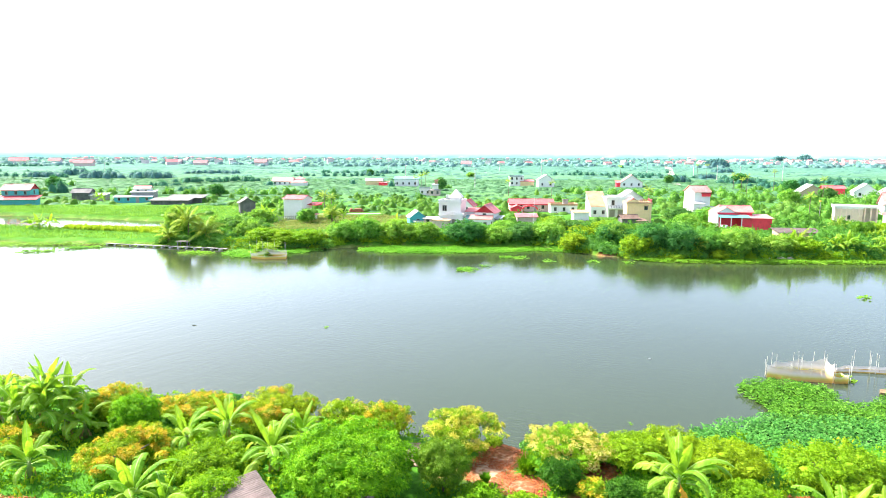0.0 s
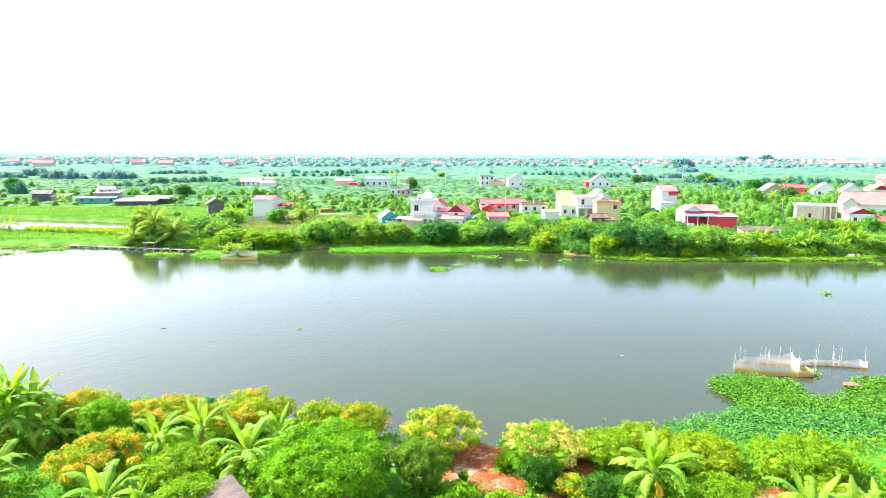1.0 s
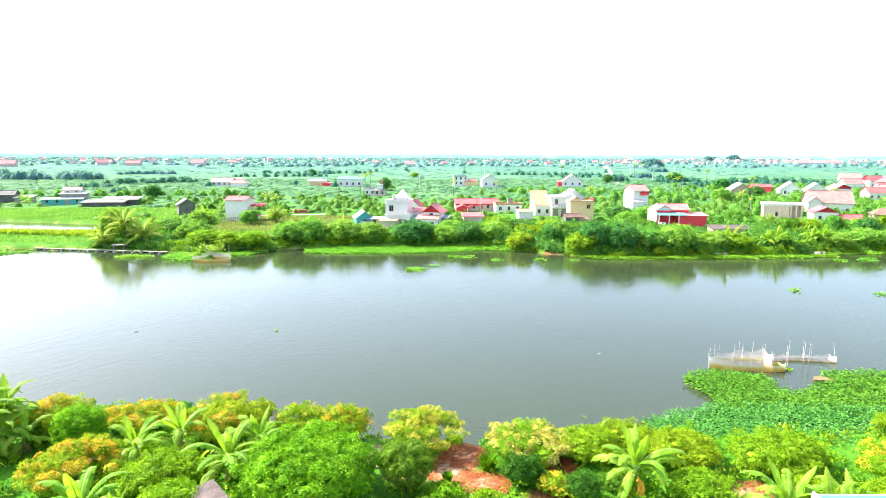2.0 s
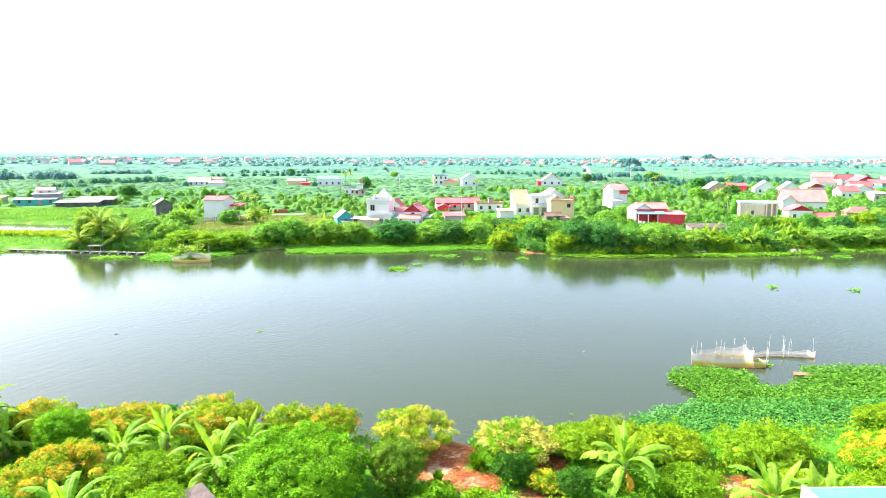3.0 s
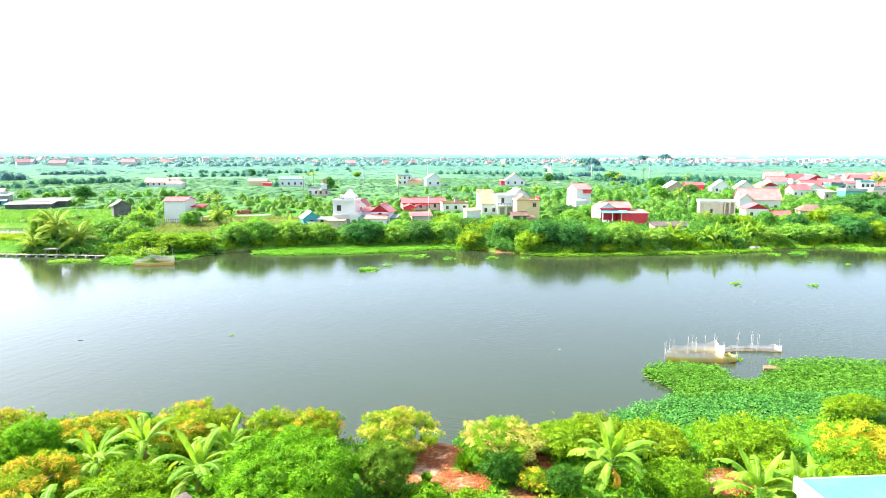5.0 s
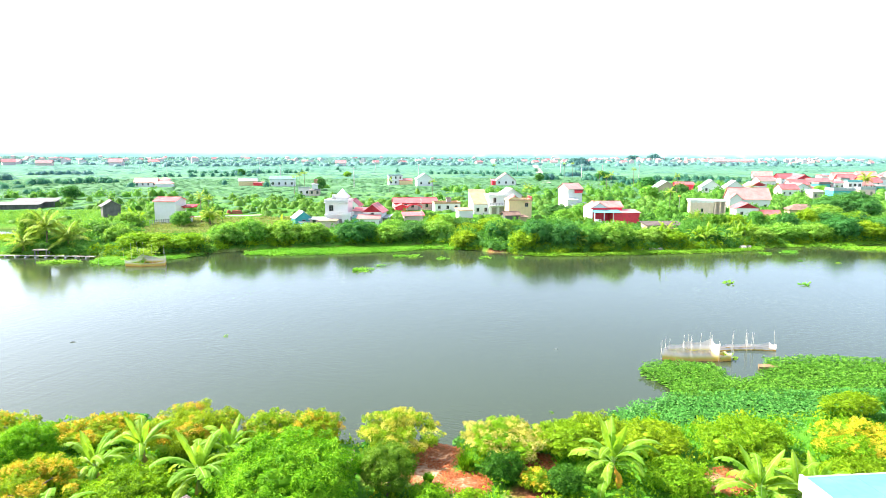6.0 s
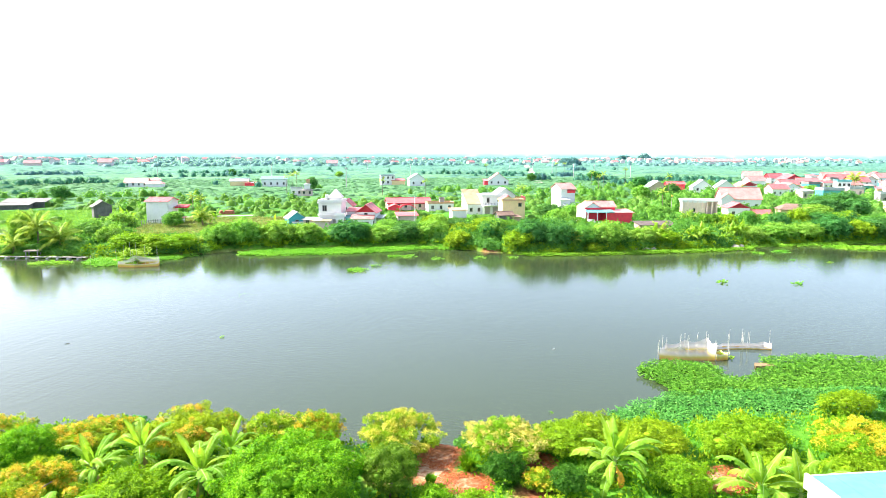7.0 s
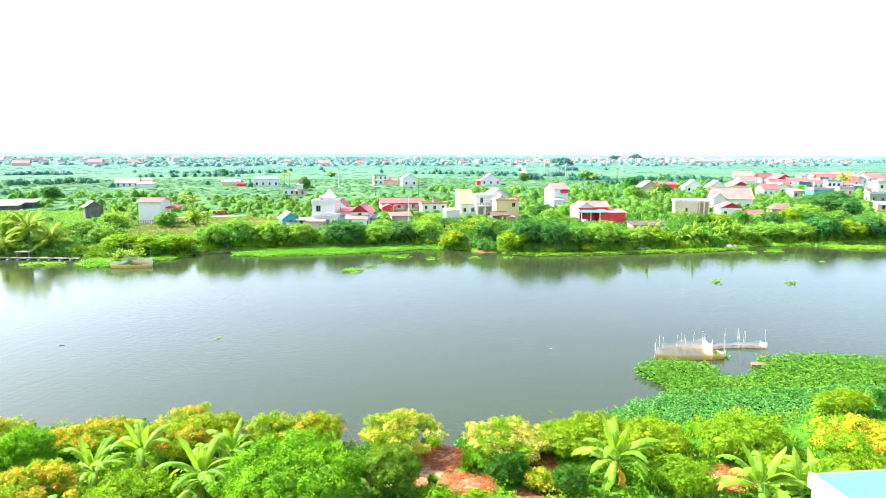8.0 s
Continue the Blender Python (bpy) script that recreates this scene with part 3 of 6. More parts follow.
    block(h, 5.4, 1, 0, 2.4, 3.0, 1.6, WHITE, DEEP_RED, "shed", 0.4)
    h = site("farmhouse", -88, 342, 0, "long low farmhouse with pale red roofs", r=12, s=0.88)
    block(h, -3, 0, 0, 12, 7, 2.8, WHITE, PINK_TILE, "gable_x", 2.2, (4, 1))
    block(h, 7, -2, 0, 9, 6, 2.0, WHITE, PINK_TILE, "hip", 1.6, (2, 1))
    block(h, 6, 5, 0, 5, 5, 4.0, WHITE, PINK_TILE, "hip", 1.4)
    h = site("house", -24, 338, 0, "white block house with a blue-grey flat roof", r=9)
    block(h, 0, 0, 0, 12.5, 8, 3.9, WHITE, TEAL_ROOF, "shed", 1.2, (4, 1), 1)
    h = site("house", -42, 346, 0, "small cream house with a red lean-to", r=8)
    block(h, 0, 0, 0, 9, 6, 2.6, CREAM, PALE_ROOF, "gable_x", 1.2)
    block(h, 6, -2, 0, 6, 4, 1.6, RED_WALL, RED_TILE, "shed", 0.5)
    h = site("tower_house", -7.0, 262, 0, "narrow pale grey house with a small orange rooftop turret", "house", 5, s=0.9)
    block(h, 0, 0, 0, 5.0, 4.5, 2.6, PINK, GREY_ROOF, "hip", 0.9, (2, 1))
    block(h, 0.2, 1, 3.0, 2.6, 2.2, 2.2, WHITE, PALE_ROOF, "hip", 0.6, (2, 1))
    block(h, 0.6, 1.6, 5.4, 1.4, 1.4, 1.6, TAN_ROOF, PINK_TILE, "flat", 0.2)
    block(h, -4.6, 3, 0, 5.0, 4, 3.4, WHITE, PALE_ROOF, "flat", 0.3, (2, 1))
    h = site("house", -8.2, 151, 14, s=0.85, label="small teal house with a pale gable roof", r=5)
    block(h, 0, 0, 0, 4.6, 5, 2.7, TEAL_WALL, PALE_ROOF, "gable_y", 1.7, (1, 1), over=0.35)
    block(h, 0.6, -1.4, 0, 3.4, 1.3, 1.6, plain("sky_blue_paint", (0.25, 0.55, 0.75), 0.7), PALE_ROOF, "shed", 0.3)
    h = site("villa", -0.7, 150, -14, "white three-storey villa with a little pyramid roof on its terrace", "villa", 7, s=0.88)
    block(h, 0, 0, 0, 6.0, 6.5, 7.0, WHITE, WHITE, "flat", 0.3, (0, 0), 2)
    part("terrace", Geo().box(0, 3.2, 7.14, 5.6, 6.0, 0.08).mesh("terrace", GREY), h, "dark cement roof terrace")
    block(h, 0.9, 2.2, 7.2, 2.9, 2.9, 0.8, WHITE, WHITE, "hip", 2.2, over=0.35)
    for z in (3.3, 6.5):
        part("cornice", Geo().box(0, 3.2, z, 6.5, 7.0, 0.22).mesh("cornice", WHITE), h)
    add_window(h, pose(-1.4, 0, 4.4), 1.0, 1.15)
    add_window(h, pose(-1.4, 0, 0.9), 1.0, 1.1)
    d_ = part("door", DOOR, h)
    d_.matrix_basis = pose(1.3, 0, 0.02)
    block(h, 2.9, -1.6, 0, 2.2, 1.6, 3.4, WHITE, WHITE, "flat", 0.5, (1, 1), 1)
    rail(h, 1.6, -1.2, 3.55, 2.6, mat=WHITE)
    block(h, -4.4, -2.0, 0, 4.4, 3.2, 2.4, PINK, PALE_ROOF, "shed", 0.35, (2, 1))
    block(h, -1.6, -3.4, 0, 4.0, 1.8, 2.2, PINK, TAN_ROOF, "shed", 0.3, (1, 1))
    tank = part("water_tank", Geo().tube([(-1.6, 4.4, 7.3), (-1.6, 4.4, 8.5)], [0.55, 0.55], 12).mesh("water_tank", PALE_ROOF, smooth=False), h, "round steel water tank")
    h = site("house", 6.4, 146, -16, s=0.84, label="white house with red gable roofs and a teal lean-to", r=7)
    block(h, 0.8, 1.2, 0, 5.2, 8, 4.6, WHITE, RED_TILE, "gable_y", 2.0, (0, 0), 3, gable=DEEP_RED)
    add_window(h, pose(0.8, 1.2, 3.2), 0.8, 0.9)
    block(h, 0.2, -1.6, 0, 5.8, 2.7, 3.0, WHITE, PINK_TILE, "shed", 1.0, (2, 1), 1, over=0.3)
    block(h, -3.4, 1.0, 0, 2.6, 4.0, 2.9, TEAL_WALL, TEAL_ROOF, "shed", 0.5)
    block(h, -3.4, 5.4, 0, 4.0, 4, 4.4, WHITE, RED_TILE, "shed", 0.8)
    block(h, 4.2, 2.0, 0, 1.4, 5, 3.0, GREY, PALE_ROOF, "shed", 0.4)
    h = site("house", 3.6, 164, -14, s=0.72, label="house behind the villa with a steep red roof", r=5)
    block(h, 0, 0, 0, 4.6, 7, 5.6, WHITE, DEEP_RED, "gable_y", 2.0, (1, 2), 2)
    h = site("long_house", 24.0, 192, 0, s=0.9, label="long low house with a red roof and arched red gate", r=9)
    block(h, 0, 0, 0, 14.5, 7, 2.6, PINK, RED_TILE, "gable_x", 1.5, (6, 1), door=True)
    part("fascia", Geo().box(0, -0.62, 2.3, 15.4, 0.1, 0.34).mesh("fascia", DEEP_RED), h)
    block(h, -5.4, -5, 0, 4, 4, 1.7, RED_WALL, RED_TILE, "gable_y", 0.8)
    arch = Geo()
    for k in range(12):
        a0, a1 = math.pi * k / 12, math.pi * (k + 1) / 12
        arch.slab([(-1.4 + 2.6 * math.cos(a0), -6.2, 1.4 + 1.3 * math.sin(a0)), (-1.4 + 2.6 * math.cos(a1), -6.2, 1.4 + 1.3 * math.sin(a1)),
                   (-1.4 + 2.6 * math.cos(a1), -5.4, 1.4 + 1.3 * math.sin(a1)), (-1.4 + 2.6 * math.cos(a0), -5.4, 1.4 + 1.3 * math.sin(a0))], 0.35)
    part("gate_arch", arch.mesh("gate_arch", RED_WALL), h)
    for px in (-3.9, 1.1):
        part("gate_post", Geo().box(px, -5.8, 0, 0.4, 0.5, 1.5).mesh("gate_post", PINK), h)
    h = site("house", 32.6, 186, 0, s=0.85, label="white flat-roofed house with an orange parapet", r=7)
    block(h, 0, 0, 0, 9.0, 6, 2.9, WHITE, TAN_ROOF, "flat", 0.4, (3, 1))
    block(h, 1, 3, 3.1, 1.6, 1.6, 1.4, GREY, GREY_ROOF, "flat", 0.1)
    h = site("house", 33.2, 164, 0, s=0.8, label="plain white cube house with a tan roof", r=5)
    block(h, 0, 0, 0, 4.8, 5, 3.0, WHITE, TAN_ROOF, "shed", 0.5)
    h = site("hut", 18.5, 158, 0, "small brick-red roofed huts in the greenery", "hut", 4)
    block(h, 0, 0, 0, 4.8, 3, 1.8, PINK, RED_TILE, "shed", 0.7)
    h = site("house", 36.0, 345, 0, "white two-storey house beside red sheds", r=9)
    block(h, -1, 0, 0, 7.5, 6, 5.0, WHITE, PALE_ROOF, "flat", 0.4, (3, 2))
    block(h, 4.5, -1, 0, 7, 5, 2.6, CREAM, RED_TILE, "shed", 0.9)
    h = site("house", 49.3, 334, 0, "white house with a blue-grey gable", r=8)
    block(h, 0, 0, 0, 8.4, 8, 3.9, WHITE, PALE_ROOF, "gable_y", 2.6, (2, 1))
    h = site("house", 45.2, 175, 0, s=0.88, label="large white two-storey house with a tan roofed wing and balconies", r=11)
    block(h, 0.8, 0, 0, 8.2, 8, 6.0, WHITE, WHITE, "flat", 0.3, (0, 0), 2)
    block(h, 5.6, 4.5, 0, 7.0, 6, 6.0, WHITE, PALE_ROOF, "gable_y", 2.2, (2, 2), over=0.6)
    part("bargeboard", Geo().slab([(1.5, 3.86, 5.8), (5.6, 3.86, 8.45), (5.6, 3.86, 8.12), (1.5, 3.86, 5.5)], 0.12).mesh("bargeboard", WHITE), h)
    block(h, -5.4, 1, 0, 5.2, 8, 3.4, WHITE, TAN_ROOF, "shed", 4.4, (2, 1), over=0.2)
    part("balcony", Geo().box(0.8, -0.8, 2.95, 8.4, 1.7, 0.2).mesh("balcony", WHITE), h)
    rail(h, 0.8, -1.55, 3.15, 8.0, mat=GREY)
    for px in (-3.2, -0.6, 2.2, 4.8):
        part("column", Geo().box(px, -1.45, 0, 0.28, 0.28, 2.95).mesh("column", WHITE), h)
    for px in (-1.6, 1.0, 3.4):
        d_ = part("door", DOOR, h)
        d_.matrix_basis = pose(px, 0, 0.02) @ Matrix.Diagonal((1.25, 1, 1.05, 1))
    add_window(h, pose(-1.4, 0, 3.9), 0.8, 1.2)
    add_window(h, pose(2.6, 0, 4.1), 1.5, 0.8)
    rail(h, 0.8, -0.1, 6.45, 8.0, mat=WHITE)
    h = site("house", 46.8, 160, -6, s=0.85, label="cream yellow house with a red balustraded roof terrace", r=7)
    block(h, 0, 0, 0, 7.0, 7, 6.0, CREAM, TAN_ROOF, "flat", 0.25, (0, 0), 0)
    block(h, -1.7, 0.6, 6.2, 3.0, 5, 0.3, CREAM, RED_TILE, "gable_y", 0.9)
    rail(h, 1.9, -0.1, 6.43, 3.2)
    rail(h, 3.55, 3.2, 6.43, 6.0, 1)
    add_window(h, pose(1.9, 0, 4.1), 0.9, 0.9)
    part("awning", Geo().slab([(1.2, -0.7, 5.35), (2.6, -0.7, 5.35), (2.6, 0.0, 5.7), (1.2, 0.0, 5.7)], 0.06).mesh("awning", TAN_ROOF), h, "orange tin awning")
    part("cornice", Geo().box(0, 3.5, 5.8, 7.5, 7.5, 0.2).mesh("cornice", CREAM), h)
    part("parapet", Geo().box(-1.7, -0.05, 6.43, 3.2, 0.2, 0.5).mesh("parapet", CREAM), h)
    h = site("hut", 44.0, 155, 6, "dark weathered huts below the yellow house", "hut", 5, s=0.8)
    block(h, -1, 0, 0, 5.0, 3.5, 2.4, OLD, BROWN_ROOF, "gable_x", 0.9)
    block(h, 2.3, -1, 0, 2.6, 3, 1.7, BEIGE, BROWN_ROOF, "shed", 0.5)
    h = site("house", 93, 336, -10, "white house with a broad pink roof", r=10)
    block(h, 1, 0, 0, 11, 9, 2.6, WHITE, PINK_TILE, "gable_y", 4.0, (3, 1))
    block(h, -5, 1, 0, 3.0, 8, 2.4, RED_WALL, RED_TILE, "shed", 0.8)
    h = site("tall_house", 73.6, 190, 6, s=0.82, label="tall white house with a red roof and a red balcony", r=7)
    block(h, 0.6, 0, 0, 6.0, 8, 7.8, WHITE, PINK_TILE, "gable_x", 1.9, (0, 0), 2)
    block(h, 1.9, -0.5, 6.1, 3.2, 0.4, 1.0, RED_WALL, DEEP_RED, "flat", 0.1)
    block(h, -1.8, -2.5, 0, 4.0, 2.3, 3.6, WHITE, PALE_ROOF, "shed", 0.9, (1, 1))
    block(h, 1.0, -4.5, 0, 7.0, 3.5, 1.6, GREY, PALE_ROOF, "shed", 1.0)
    h = site("workshop", 67.4, 147, -6, "bright red shed with red roofs and a white gable end", "workshop", 11, s=0.82)
    block(h, -4.6, 2, 0, 5.0, 7, 4.8, RED_WALL, PINK_TILE, "gable_y", 1.5, gable=WHITE)
    part("side_wall", Geo().box(-7.25, 4.6, 0, 0.3, 8.8, 4.5).mesh("side_wall", WHITE), h, "white plastered end wall")
    block(h, -1.0, 3, 0, 7.6, 6, 5.0, RED_WALL, PINK_TILE, "gable_x", 1.5)
    block(h, 2.9, -0.5, 0, 8.2, 5.2, 3.5, RED_WALL, PINK_TILE, "shed", 0.7)
    part("awning", Geo().slab([(-7.3, -1.6, 3.7), (1.2, -1.6, 3.7), (1.2, 1.8, 4.25), (-7.3, 1.8, 4.25)], 0.08).mesh("awning", TEAL_ROOF), h, "pale teal sheet awning")
    block(h, -4.8, -2.2, 0, 3.4, 1.0, 0.8, WHITE, PALE_ROOF, "flat", 0.05)
    for px in (-7.1, -4.2, -1.4):
        part("post", Geo().box(px, -1.5, 0, 0.2, 0.2, 3.72).mesh("post", WHITE), h)
    part("stair", Geo().box(-5.6, -0.3, 0, 1.6, 0.9, 1.5).box(-4.6, -0.3, 0, 0.7, 0.9, 0.8).mesh("stair", WHITE), h, "white steps under the awning")
    h = site("low_shed", 72.0, 131, -4, "long low brick shed with a weathered grey-brown roof", "shed", 6, s=0.85)
    block(h, -0.6, 0, 0, 9.8, 4.0, 1.7, BEIGE, DULL_ROOF, "shed", 0.7)
    h = site("unfinished_house", 103.2, 164, -24, "unfinished pale house of bare columns and a flat slab", "house", 9, s=0.88)
    block(h, -1.7, 0.06, 0, 7.0, 6, 4.1, RAW_PLASTER, WHITE, "flat", 0.1, (1, 1), 1)
    part("roof", Geo().box(0.2, 3.6, 4.45, 11.4, 7.6, 0.5).mesh("roof", WHITE), h, "pale grey cast slab")
    for k in range(8):
        part("column", Geo().box(-5.1 + 1.48 * k, -0.05, 0, 0.34, 0.3, 4.45).mesh("column", RAW_PLASTER), h)
    for k in range(5):
        part("column", Geo().box(5.4, 0.9 + 1.3 * k, 0, 0.3, 0.3, 4.45).mesh("column", RAW_PLASTER), h)
    part("back_wall", Geo().box(3.4, 2.2, 0, 4.2, 0.2, 4.4).mesh("back_wall", PINK), h)
    h = site("house", 125.5, 176, -20, s=0.88, label="house with a broad pale red pitched roof", r=9)
    block(h, 0, 0, 0, 13, 9, 4.2, WHITE, PINK_TILE, "gable_x", 3.6, (4, 1), 2)
    block(h, -5.2, -1.5, 0, 4, 3, 4.4, WHITE, PINK_TILE, "gable_y", 1.6, (1, 1))
    h = site("house", 110.5, 154, -16, s=0.82, label="low house with a bright red gabled front roof", r=8)
    block(h, -2, 0, 0, 7, 6, 3.4, WHITE, RED_TILE, "gable_y", 1.6, (2, 1), gable=DEEP_RED)
    block(h, 4.0, -1.8, 0, 8, 5, 1.5, RED_WALL, RED_TILE, "gable_x", 1.3)
    h = site("house", 129.5, 158, -25, s=0.8, label="old house with a brown hipped roof", r=8)
    block(h, 0, 0, 0, 9.5, 7, 2.2, BEIGE, BROWN_ROOF, "hip", 1.9, (3, 1))
    block(h, 4, -2.4, 0, 6, 2.2, 1.0, BEIGE, TAN_ROOF, "shed", 0.5)
    for x, y, s in ((166, 258, 1.0), (172, 250, 1.0)):
        h = site("house", x, y, -24, "white house with a pale grey steep gable", r=8)
        block(h, 0, 0, 0, 8.6, 9, 2.6, WHITE, PALE_ROOF, "gable_y", 3.2, (2, 1))
    h = site("house", 150, 268, -12, "low house with a dull pale gable roof", r=8)
    block(h, 0, 0, 0, 9, 8, 2.0, BEIGE, PALE_ROOF, "gable_y", 3.0)
    block(h, 10, 5, 0, 8, 5, 3.4, RED_WALL, RED_TILE, "gable_x", 1.0)


def build_right_village():
    rows = [(283, 380, 15, 4.0, 3.6, 0, PINK_TILE), (203, 276, 9, 3.2, 1.8, 1, RED_TILE), (187, 235, 9, 3.8, 2.4, 0, RED_TILE), (200, 244, 12, 3.6, 2.6, 1, PINK_TILE),
            (246, 298, 15, 5.4, 3.0, 1, RED_TILE), (232, 272, 12, 5.2, 2.2, 0, RED_TILE), (296, 326, 15, 5.0, 3.6, 0, PINK_TILE), (258, 268, 13, 5.2, 3.0, 0, RED_TILE),
            (272, 276, 11, 6.0, 2.4, 1, PINK_TILE), (296, 290, 15, 6.6, 3.0, 0, PINK_TILE), (318, 318, 14, 6.0, 3.2, 1, RED_TILE), (330, 345, 14, 5.6, 3.0, 0, PINK_TILE),
            (214, 262, 11, 4.2, 2.6, 0, RED_TILE), (192, 262, 9, 3.6, 2.4, 1, PINK_TILE), (238, 250, 11, 4.6, 2.6, 0, PINK_TILE), (262, 252, 12, 5.0, 2.8, 1, RED_TILE), (276, 300, 14, 5.0, 3.2, 0, RED_TILE),
            (312, 300, 13, 5.4, 3.0, 0, RED_TILE), (226, 300, 12, 4.4, 2.8, 0, PINK_TILE), (262, 330, 14, 4.6, 3.2, 0, RED_TILE), (340, 318, 13, 6.0, 3.0, 1, RED_TILE)]
    for k, (x, y, w, h_, rise, way, roof) in enumerate(rows):
        h = site("village_house", x, y, -28 + 9 * (k % 5), "white village house with a red pitched roof", r=9, group="village houses beyond the bend", s=0.79)
        block(h, 0, 0, 0, w, 8, h_, WHITE, roof, ("gable_x", "gable_y")[way], rise, (3, 2 if h_ > 4 else 1), 1, gable=(WHITE, DEEP_RED, PINK)[k % 3])
        if k % 3 == 0:
            block(h, w / 2 + 1.6, 1, 0, 3, 4, 2.4, CREAM, RED_TILE, "shed", 0.6)
    for x, y, w, m in ((214, 231, 5, WHITE), (196, 190, 8, GREY), (222, 212, 8, WHITE), (236, 205, 9, PINK), (250, 226, 9, WHITE)):
        h = site("block_house", x, y, -30, "flat-roofed pale concrete village house", r=7, group="village houses beyond the bend")
        block(h, 0, 0, 0, w, 7, 3.4 if m is GREY else 6.0, m, TEAL_ROOF if w == 5 else PALE_ROOF, "flat", 0.5, (3, 1 if m is GREY else 2), 1)


def build_village_sheds():
    """Lean-tos, stores and water tanks between the village houses."""
    rng = random.Random(31)
    walls, roofs = (GREY, CREAM, TEAL_WALL, WHITE, PINK), (RED_TILE, PALE_ROOF, GREY_ROOF, TEAL_ROOF, PINK_TILE)
    for k in range(26):
        x = rng.uniform(165, 330)
        y = x * rng.uniform(0.92, 1.25)
        h = site("village_shed", x, y, rng.uniform(-50, 10), "small village store or lean-to with a sheet roof", "shed", 4, group="village sheds")
        block(h, 0, 0, 0, rng.uniform(4, 8), rng.uniform(3, 6), rng.uniform(2.2, 4.4), rng.choice(walls), rng.choice(roofs), rng.choice(("shed", "gable_x", "flat")), 0.8, (2, 1))


def build_far_village():
    """Rows of small far houses on the plain, the same few house types over and over."""
    kinds = []
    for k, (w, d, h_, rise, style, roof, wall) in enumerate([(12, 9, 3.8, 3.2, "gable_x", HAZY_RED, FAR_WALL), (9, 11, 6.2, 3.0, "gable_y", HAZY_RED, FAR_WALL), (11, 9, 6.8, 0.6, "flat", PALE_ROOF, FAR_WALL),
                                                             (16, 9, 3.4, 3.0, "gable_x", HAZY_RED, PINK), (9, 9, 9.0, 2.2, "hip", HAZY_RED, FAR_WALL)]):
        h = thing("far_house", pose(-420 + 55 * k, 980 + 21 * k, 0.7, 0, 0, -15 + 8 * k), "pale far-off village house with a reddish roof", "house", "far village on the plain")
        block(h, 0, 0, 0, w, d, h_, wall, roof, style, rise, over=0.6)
        kinds.append(h)
    rng = random.Random(11)
    for k in range(230):
        y = rng.uniform(1050, 1750) if rng.random() < 0.92 else rng.uniform(950, 1050)
        x = rng.uniform(-0.80, 0.98) * y
        if rng.random() < 0.35:
            x = y * (rng.uniform(0.35, 0.95))
        copy_thing(kinds[rng.randrange(5)], pose(x, y, 0.7, 0, 0, rng.uniform(-40, 40))).scale = (0.8, 0.8, 0.8)
    for x, y, k, scale, turn in ((-640, 945, 3, 1.5, 20), (-590, 950, 0, 1.3, 10), (-560, 955, 3, 1.1, 15), (-455, 790, 3, 1.3, 12), (-392, 900, 0, 1.2, 30), (-345, 880, 3, 1.1, 5), (-262, 880, 0, 1.3, 0), (20, 860, 0, 1.1, -5)):
        copy_thing(kinds[k], pose(x, y, 0.7, 0, 0, turn)).scale = (scale, scale, scale)
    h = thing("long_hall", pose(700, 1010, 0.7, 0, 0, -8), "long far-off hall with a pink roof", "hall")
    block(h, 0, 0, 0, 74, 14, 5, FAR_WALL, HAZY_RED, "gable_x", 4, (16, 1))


build_named_houses()
build_right_village()
build_village_sheds()
build_far_village()


def utility_pole():
    h = thing("utility_pole", pose(-30, 420, 0.8), "slim pale concrete power pole on the plain", "pole", "power poles")
    part("post", Geo().tube([(0, 0, 0), (0, 0, 10)], [0.22, 0.14], 6).mesh("post", FAR_WALL), h)
    part("crossarm", Geo().box(0, 0, 9.2, 2.2, 0.14, 0.14).mesh("crossarm", FAR_WALL), h)
    return h


_pole = utility_pole()
for _x, _y in ((-255, 470), (-170, 640), (-60, 610), (48, 640), (12, 330), (178, 520), (180, 480), (181, 440), (181, 405), (182, 600), (205, 400), (60, 430), (-120, 520)):
    copy_thing(_pole, pose(_x, _y, 0.8))


# ---- plants ----
def cube_sphere(n=3):
    """A unit sphere of quads."""
    verts, quads = [], []
    for ax in range(3):
        for s in (-1, 1):
            k = len(verts)
            for i in range(n + 1):
                for j in range(n + 1):
                    p = [0, 0, 0]
                    p[ax], p[(ax + 1) % 3], p[(ax + 2) % 3] = s, (2 * i / n - 1), (2 * j / n - 1) * s
                    verts.append(Vector(p).normalized())
            quads += [(k + i * (n + 1) + j, k + (i + 1) * (n + 1) + j, k + (i + 1) * (n + 1) + j + 1, k + i * (n + 1) + j + 1) for i in range(n) for j in range(n)]
    where, keep = {}, []
    for k, p in enumerate(verts):
        key = tuple(round(c, 4) for c in p)
        where.setdefault(key, len(where))
        keep.append(where[key])
    return np.array(list(where)), np.array(keep)[np.array(quads)]


CORE_V, CORE_Q = cube_sphere()


def unit(v):
    return v / np.maximum(np.linalg.norm(v, axis=1, keepdims=True), 1e-6)


def leaf_quads(base, way, side, length, width, sag):
    """Folded leaf blades as quads: base, left, tip, right."""
    up = np.cross(side, way)
    mid = base + way * (length * 0.45)[:, None]
    tip = base + way * length[:, None]
    tip[:, 2] -= sag * length
    a = mid + side * (width * 0.5)[:, None] + up * (width * 0.22)[:, None]
    b = mid - side * (width * 0.5)[:, None] + up * (width * 0.22)[:, None]
    v = np.stack([base, a, tip, b], 1).reshape(-1, 3)
    return v, np.arange(len(v)).reshape(-1, 4)


def lobe_layout(rng, lobes, lobe_r, body, knobs, apart=0.95):
    """Centres and radii of the lobes of a crown of unit size, with small shoots that stand out of its outline."""
